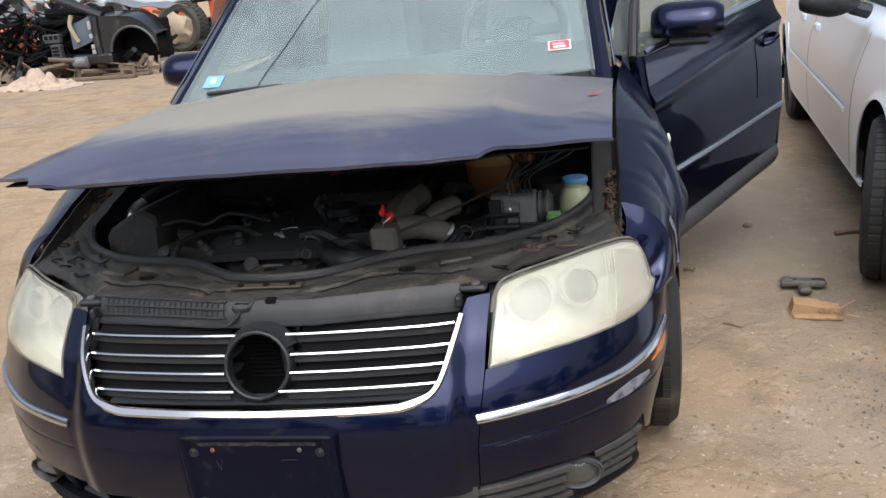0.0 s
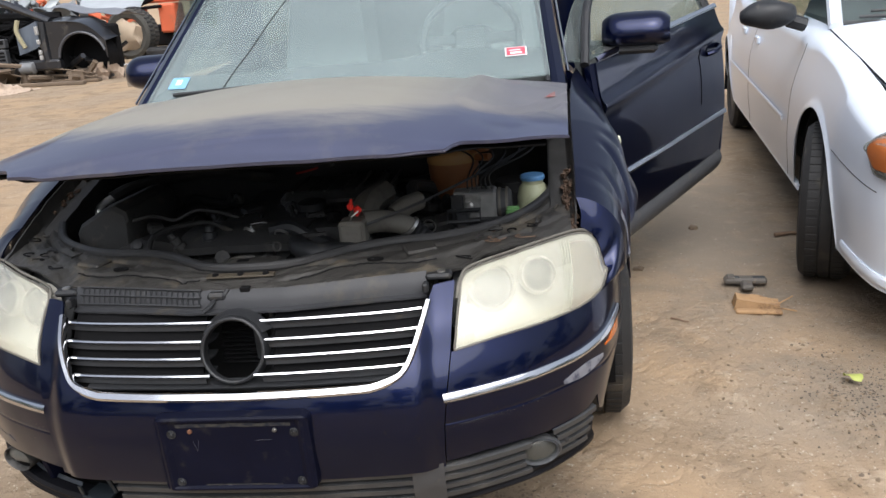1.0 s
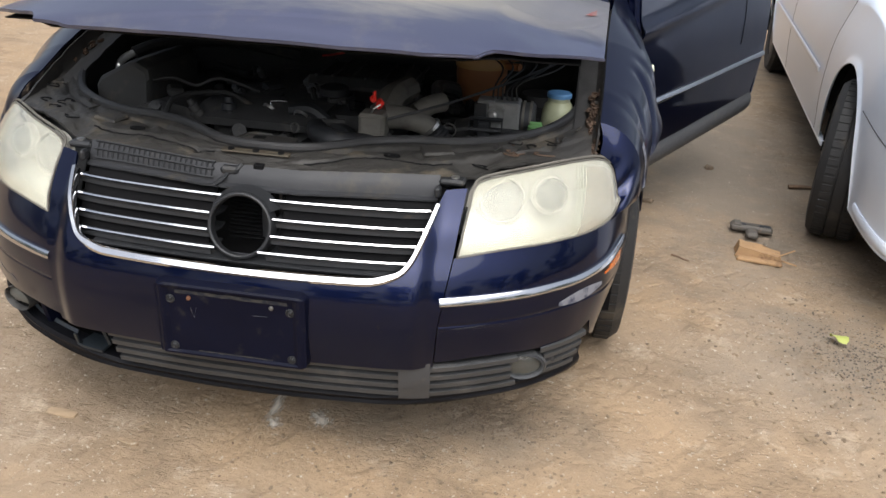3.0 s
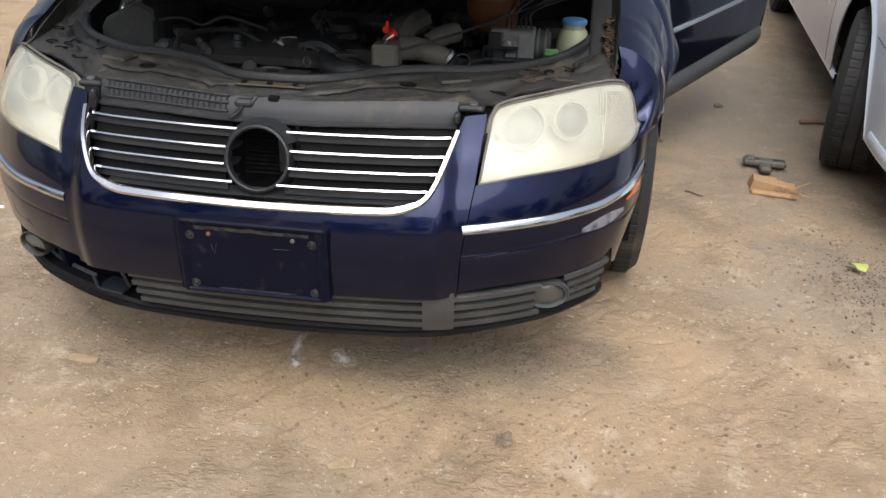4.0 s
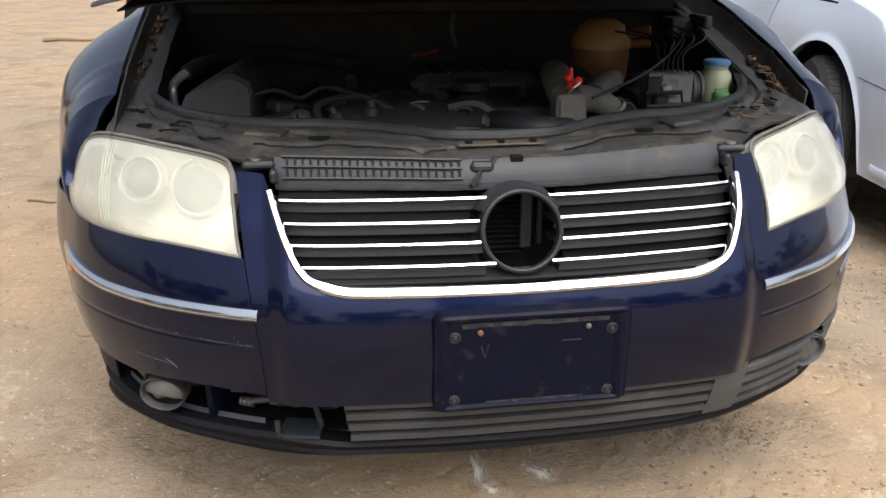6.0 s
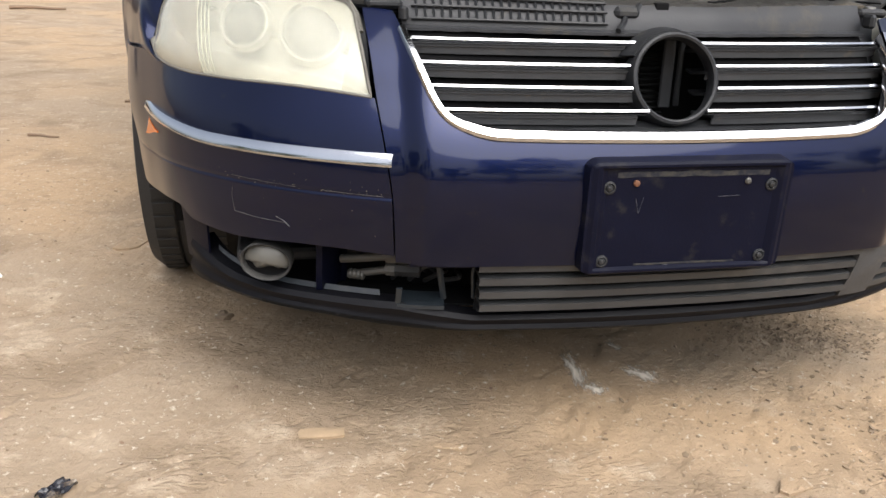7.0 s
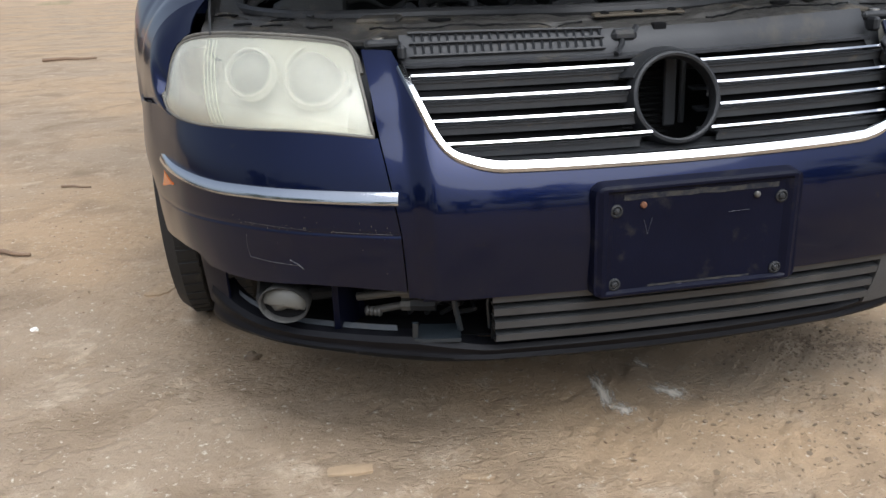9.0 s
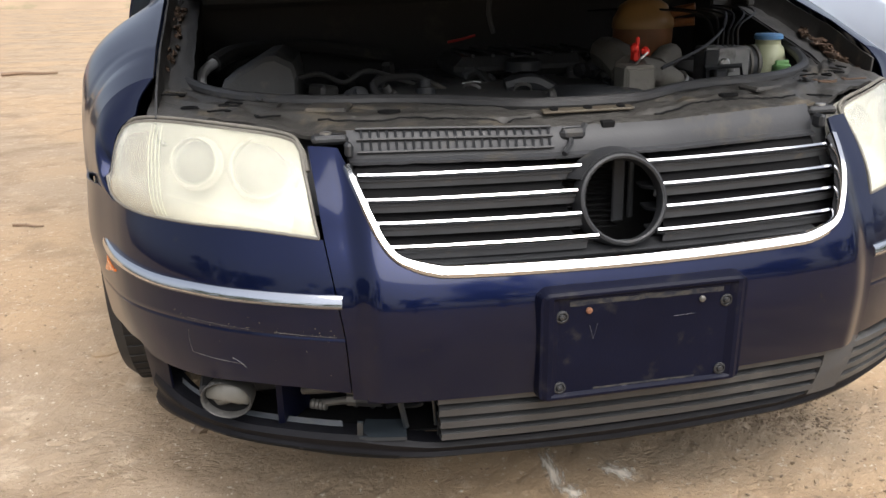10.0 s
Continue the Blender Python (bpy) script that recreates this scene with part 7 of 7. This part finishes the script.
part("seat_shell", patch(lambda u, v: Vector((-.42 + .42 * u, -.50 + .06 * math.sin(3 * u), .85 - .38 * v + .12 * u)), rng(0, 1, 8), rng(0, 1, 8), .06), material("blue_grey_panel", (.10, .12, .15), .5, 0, .2, 5, .1), wreck, "blue-grey inner panel")
part("sill_end", lathe([(.09, 0), (.09, .22), (.06, .24), (0, .24)], 14, Matrix.Translation((-.36, -.63, .27)) @ pose(0, 0, 0, 0, 90, 0)), material("dented_grey_sill", (.20, .205, .21), .4, .3, .3, 8, .2), wreck, "dented grey sill end")
part("foam_strip", tube(curve_pts([(-.30, -.58, 1.0), (-.34, -.60, .85), (-.30, -.60, .70), (-.24, -.60, .58)], 14), .035, 7), material("dirty_foam", (.30, .27, .17), .95, 0, .3, 12, .4), wreck)
tagged(part("torn_wiring", join(*[tube(curve_pts([(random.uniform(-2.4, -1.3), random.uniform(-.5, .2), random.uniform(.15, 1.1)) for _ in range(4)], 12), random.uniform(.01, .03), 6) for _ in range(20)]), DARK, wreck), kind="stuff")
for c, s in (((-.35, -.50, .11), (.10, .3, .22)), ((.55, -.45, .10), (.2, .3, .20)), ((-1.3, -.5, .08), (.1, .25, .16))):
    part("support_block", rbox(c, s, .01), OLDWOOD, wreck)

for x, y, a, ln, w in ((-7.4, 11.4, -6, 2.4, .10), (-8.0, 11.9, 4, 1.6, .14), (-8.3, 11.2, 12, 1.2, .09), (-6.9, 11.75, -12, 1.6, .12), (-8.9, 12.1, -20, 1.3, .12)):
    ob = part("plank", rbox((0, 0, .03), (ln, w, .05), .008), OLDWOOD, None, "", 20, Matrix.Translation((x, y, 0)) @ pose(0, 0, 0, 0, 0, a))
    tagged(ob, "weathered plank lying on dirt", "plank", "planks by the wreck")


def scrap_heap(name, label, n, seed, mt, x0, x1, y0, y1, top):
    """Tangled sheet metal, pipes and panels too far off to pick apart."""
    r = random.Random(seed)
    g = []
    for _ in range(n):
        x, y = r.uniform(x0, x1), r.uniform(y0, y1)
        z = r.uniform(.05, top)
        k = r.random()
        m = Matrix.Translation((x, y, z)) @ pose(0, 0, 0, r.uniform(-50, 50), r.uniform(-50, 50), r.uniform(0, 180))
        if k < .35:
            g.append(tube(curve_pts([tuple(m @ Vector((r.uniform(-.6, .6), r.uniform(-.2, .2), r.uniform(-.15, .15)))) for _ in range(3)], 8), r.uniform(.012, .045), 6))
        elif k < .75:
            w, h, b = r.uniform(.2, .7), r.uniform(.15, .5), r.uniform(.02, .15)
            g.append(moved(patch(lambda u, v: Vector(((u - .5) * w, (v - .5) * h, b * math.sin(3 * u + 2 * v))), rng(0, 1, 5), rng(0, 1, 4), .012), m))
        else:
            g.append(moved(rbox((0, 0, 0), (r.uniform(.08, .4), r.uniform(.06, .3), r.uniform(.05, .25)), .02), m))
    g = [([(p[0], p[1], max(.0, p[2])) for p in v], f) for v, f in g]
    tagged(part(name, join(*g), mt, None, "", 30), label, "scrap", kind="stuff")


GREYSCRAP = material("dull_grey_scrap", (.25, .27, .28), .45, .3, .6, 1.5, .2, 30, (.22, .15, .10), .3, 1.2)
scrap_heap("scrap_heap", "tangled heap of dark car parts", 170, 1, SCRAPBLK, -12.0, -7.5, 12.9, 15.0, 1.15)
scrap_heap("scrap_heap", "heap of dull grey sheet metal scrap", 110, 2, GREYSCRAP, -12.0, -7.6, 13.2, 15.2, 1.35)
scrap_heap("scrap_heap", "rusty orange scrap pieces", 30, 3, ORANGE, -12.0, -8.6, 15.4, 18.0, 1.2)
scrap_heap("scrap_heap", "low litter of dark scrap round the wreck", 60, 4, SCRAPBLK, -9.6, -6.1, 11.7, 12.6, .25)
scrap_heap("scrap_heap", "splintered wood litter under the wreck", 34, 5, OLDWOOD, -9.4, -6.2, 11.6, 12.4, .12)

rag = part("rag", patch(lambda u, v: Vector(((u - .5) * 1.5, (v - .5) * .7, max(.005, .20 * math.exp(-((u - .45) / .28) ** 2 - ((v - .6) / .35) ** 2) * (1 + 1.5 * noise.noise(Vector((u * 7, v * 5, 0)))) + .06 * noise.noise(Vector((u * 13, v * 8, 4)))))), rng(0, 1, 40), rng(0, 1, 22), .02), CLOTH, None, "", 60, Matrix.Translation((-7.55, 10.75, 0)) @ pose(0, 0, 0, 0, 0, -8))
tagged(rag, "crumpled pale pinkish rag heap on dirt", "rag")
for k, (x, y) in enumerate(((-6.25, 11.85), (-6.05, 12.0), (-6.35, 12.05))):
    ob = part("wood_chunk", lump((0, 0, .12), (.16, .12, .15), 20 + k, .7, 2), CLOTH, None, "", 20, Matrix.Translation((x, y, 0)))
    tagged(ob, "torn pale scrap of packaging", "scrap")

ld = thing("loader", "faded orange machine chassis among scrap", "machine", Matrix.Translation((-7.8, 17.6, 0)) @ pose(0, 0, 0, 0, 0, -6))
part("frame", join(rbox((-.55, 0, .80), (.80, .5, .28), .03), rbox((.55, .0, .72), (.38, .5, .62), .04), rbox((.10, .1, 1.25), (2.2, .5, .40), .04), rbox((-1.2, 0, 1.5), (.7, .5, .9), .05)), ORANGE, ld, "faded orange steel plates", 25)
part("hydraulic_arm", join(tube([(-.9, -.3, .95), (-.2, -.3, 1.0), (.3, -.3, 1.15)], .06, 8), tube([(-.2, -.32, .95), (.5, -.32, .98)], .035, 8)), DARK, ld)
part("grey_panel", join(rbox((-.25, -.28, 1.18), (.25, .03, .34), .01), rbox((1.4, .1, 1.0), (.7, .4, .7), .04)), material("grey_brown_plate", (.25, .23, .20), .7, .2, .3, 5, .2), ld)
part("underframe", rbox((0, .2, .35), (2.4, .6, .45), .05), DARK, ld)
LD = Matrix.Translation((-7.8, 17.6, 0)) @ pose(0, 0, 0, 0, 0, -6)
TM = LD.inverted() @ Matrix.Translation((-7.50, 16.0, .50)) @ Matrix.Scale(1.08, 4) @ pose(0, 0, 0, 90, 0, -8)
OLDTYRE = material("dusty_old_tyre", (.052, .050, .043), .9, 0, .3, 9, .3, 80, (.11, .095, .07), .3, 6)
wheel_ob = part("wheel", moved(ring([(.30, -.16), (.40, -.20), (.455, -.17), (.47, -.10), (.47, .10), (.455, .17), (.40, .20), (.30, .16), (.27, 0)], 48), TM), OLDTYRE, ld, "large worn dusty tyre")
tagged(part("tread", join(*[moved(rbox((.468, 0, sg * .075), (.02, .035, .13), .004), TM @ pose(0, 0, 0, 0, 0, 10 * k + 5 * (sg > 0))) for k in range(36) for sg in (-1, 1)]), RUBBER, wheel_ob, "", 0), kind="stuff")
part("sack", moved(lump((-.02, -.02, .14), (.32, .31, .14), 5, .45, 3), TM), material("tan_sack", (.36, .285, .205), .9, 0, .2, 6, .3, 60), wheel_ob, "tan crumpled sack")
part("wheel", moved(ring([(.26, -.16), (.36, -.20), (.42, -.17), (.43, 0), (.42, .17), (.36, .20), (.26, .16)], 40), LD.inverted() @ Matrix.Translation((-6.35, 17.2, .42)) @ pose(0, 0, 0, 90, 0, 25)), RUBBER, ld)
part("wheel", moved(ring([(.18, -.10), (.28, -.11), (.33, -.06), (.33, .06), (.28, .11), (.18, .10)], 36), LD.inverted() @ Matrix.Translation((-6.75, 15.6, .11))), RUBBER, ld)

orr = thing("loader", "rusty orange machine part behind the wreck", "machine", Matrix.Translation((-9.4, 12.9, 0)))
part("body", join(rbox((0, 0, .45), (.8, .6, .9), .08), tube([(.3, -.35, .2), (.35, -.35, .9)], .08, 8)), ORANGE, orr, "", 25)


# ---- trees and bank that close the yard ----
LEAF = material("dark_foliage", (0.055, 0.085, 0.03), 0.7, 0, 0.5, 1.2, 0.2, 20, (0.09, 0.10, 0.04), 0.4, 0.6)
TRUNK = material("grey_bark", (0.13, 0.10, 0.075), 0.9, 0, 0.3, 4, 0.5, 40)
SOIL = material("earth_bank", (0.26, 0.19, 0.125), 0.95, 0, 0.35, 0.6, 0.5, 12, (0.10, 0.11, 0.05), 0.4, 0.35)


def build_tree(x, y, h, seed):
    rnd = random.Random(seed)
    t = thing("tree", "leafy broad tree at the edge of the yard", "tree", Matrix.Translation((x, y, 0)), "trees round the yard")
    limbs = [tube(curve_pts([(0, 0, -.2), (.1, .05, h * .3), (-.05, .1, h * .75)], 10), [.24 - .018 * k for k in range(10)], 8)]
    for k in range(7):
        a, z = rnd.uniform(0, 6.28), h * rnd.uniform(.3, .65)
        ln = h * rnd.uniform(.2, .36)
        limbs.append(tube(curve_pts([(0, 0, z), (math.cos(a) * ln * .5, math.sin(a) * ln * .5, z + ln * .35), (math.cos(a) * ln, math.sin(a) * ln, z + ln * .6)], 8), [.10 - .011 * j for j in range(8)], 6))
    part("trunk", join(*limbs), TRUNK, t)
    vs, fs = [], []
    cl = [(rnd.gauss(0, h * .17), rnd.gauss(0, h * .17), h * rnd.uniform(.40, .98), h * rnd.uniform(.07, .14)) for _ in range(34)]
    for _ in range(2600):
        cx, cy, cz, cr = rnd.choice(cl)
        d = Vector((rnd.gauss(0, 1), rnd.gauss(0, 1), rnd.gauss(0, .8))).normalized() * cr * rnd.uniform(.5, 1.1)
        q = Euler((rnd.uniform(0, 6.3), rnd.uniform(0, 6.3), rnd.uniform(0, 6.3))).to_matrix()
        s = rnd.uniform(.10, .22)
        k = len(vs)
        for a, b in ((-1, 0), (0, -.55), (1, 0), (0, .55)):
            p = q @ Vector((a * s, b * s, .15 * s * abs(a)))
            vs.append((cx + d.x + p.x, cy + d.y + p.y, cz + d.z + p.z))
        fs.append((k, k + 1, k + 2, k + 3))
    part("crown", (vs, fs), LEAF, t, "dark green leaves", 0)


for k in range(16):
    a = math.pi * (1.05 + .90 * k / 15)
    r = 26 + 5 * math.sin(k * 2.3)
    build_tree(r * math.cos(a), r * math.sin(a) * .9, 6.0 + 2.2 * math.sin(k * 1.7), k)
bank = part("earth_bank", patch(lambda u, v: Vector((-70 + 140 * u, 27 + 6 * v + 3 * math.sin(5 * u), -.2 + 4.2 * smooth01(v, 0, 1) * (1 + .3 * noise.noise(Vector((u * 9, v * 2, 0)))))), rng(0, 1, 70), rng(0, 1, 12), .3), SOIL, None, "", 60)
tagged(bank, "brown earth bank behind the scrap", "earth bank", kind="structure")
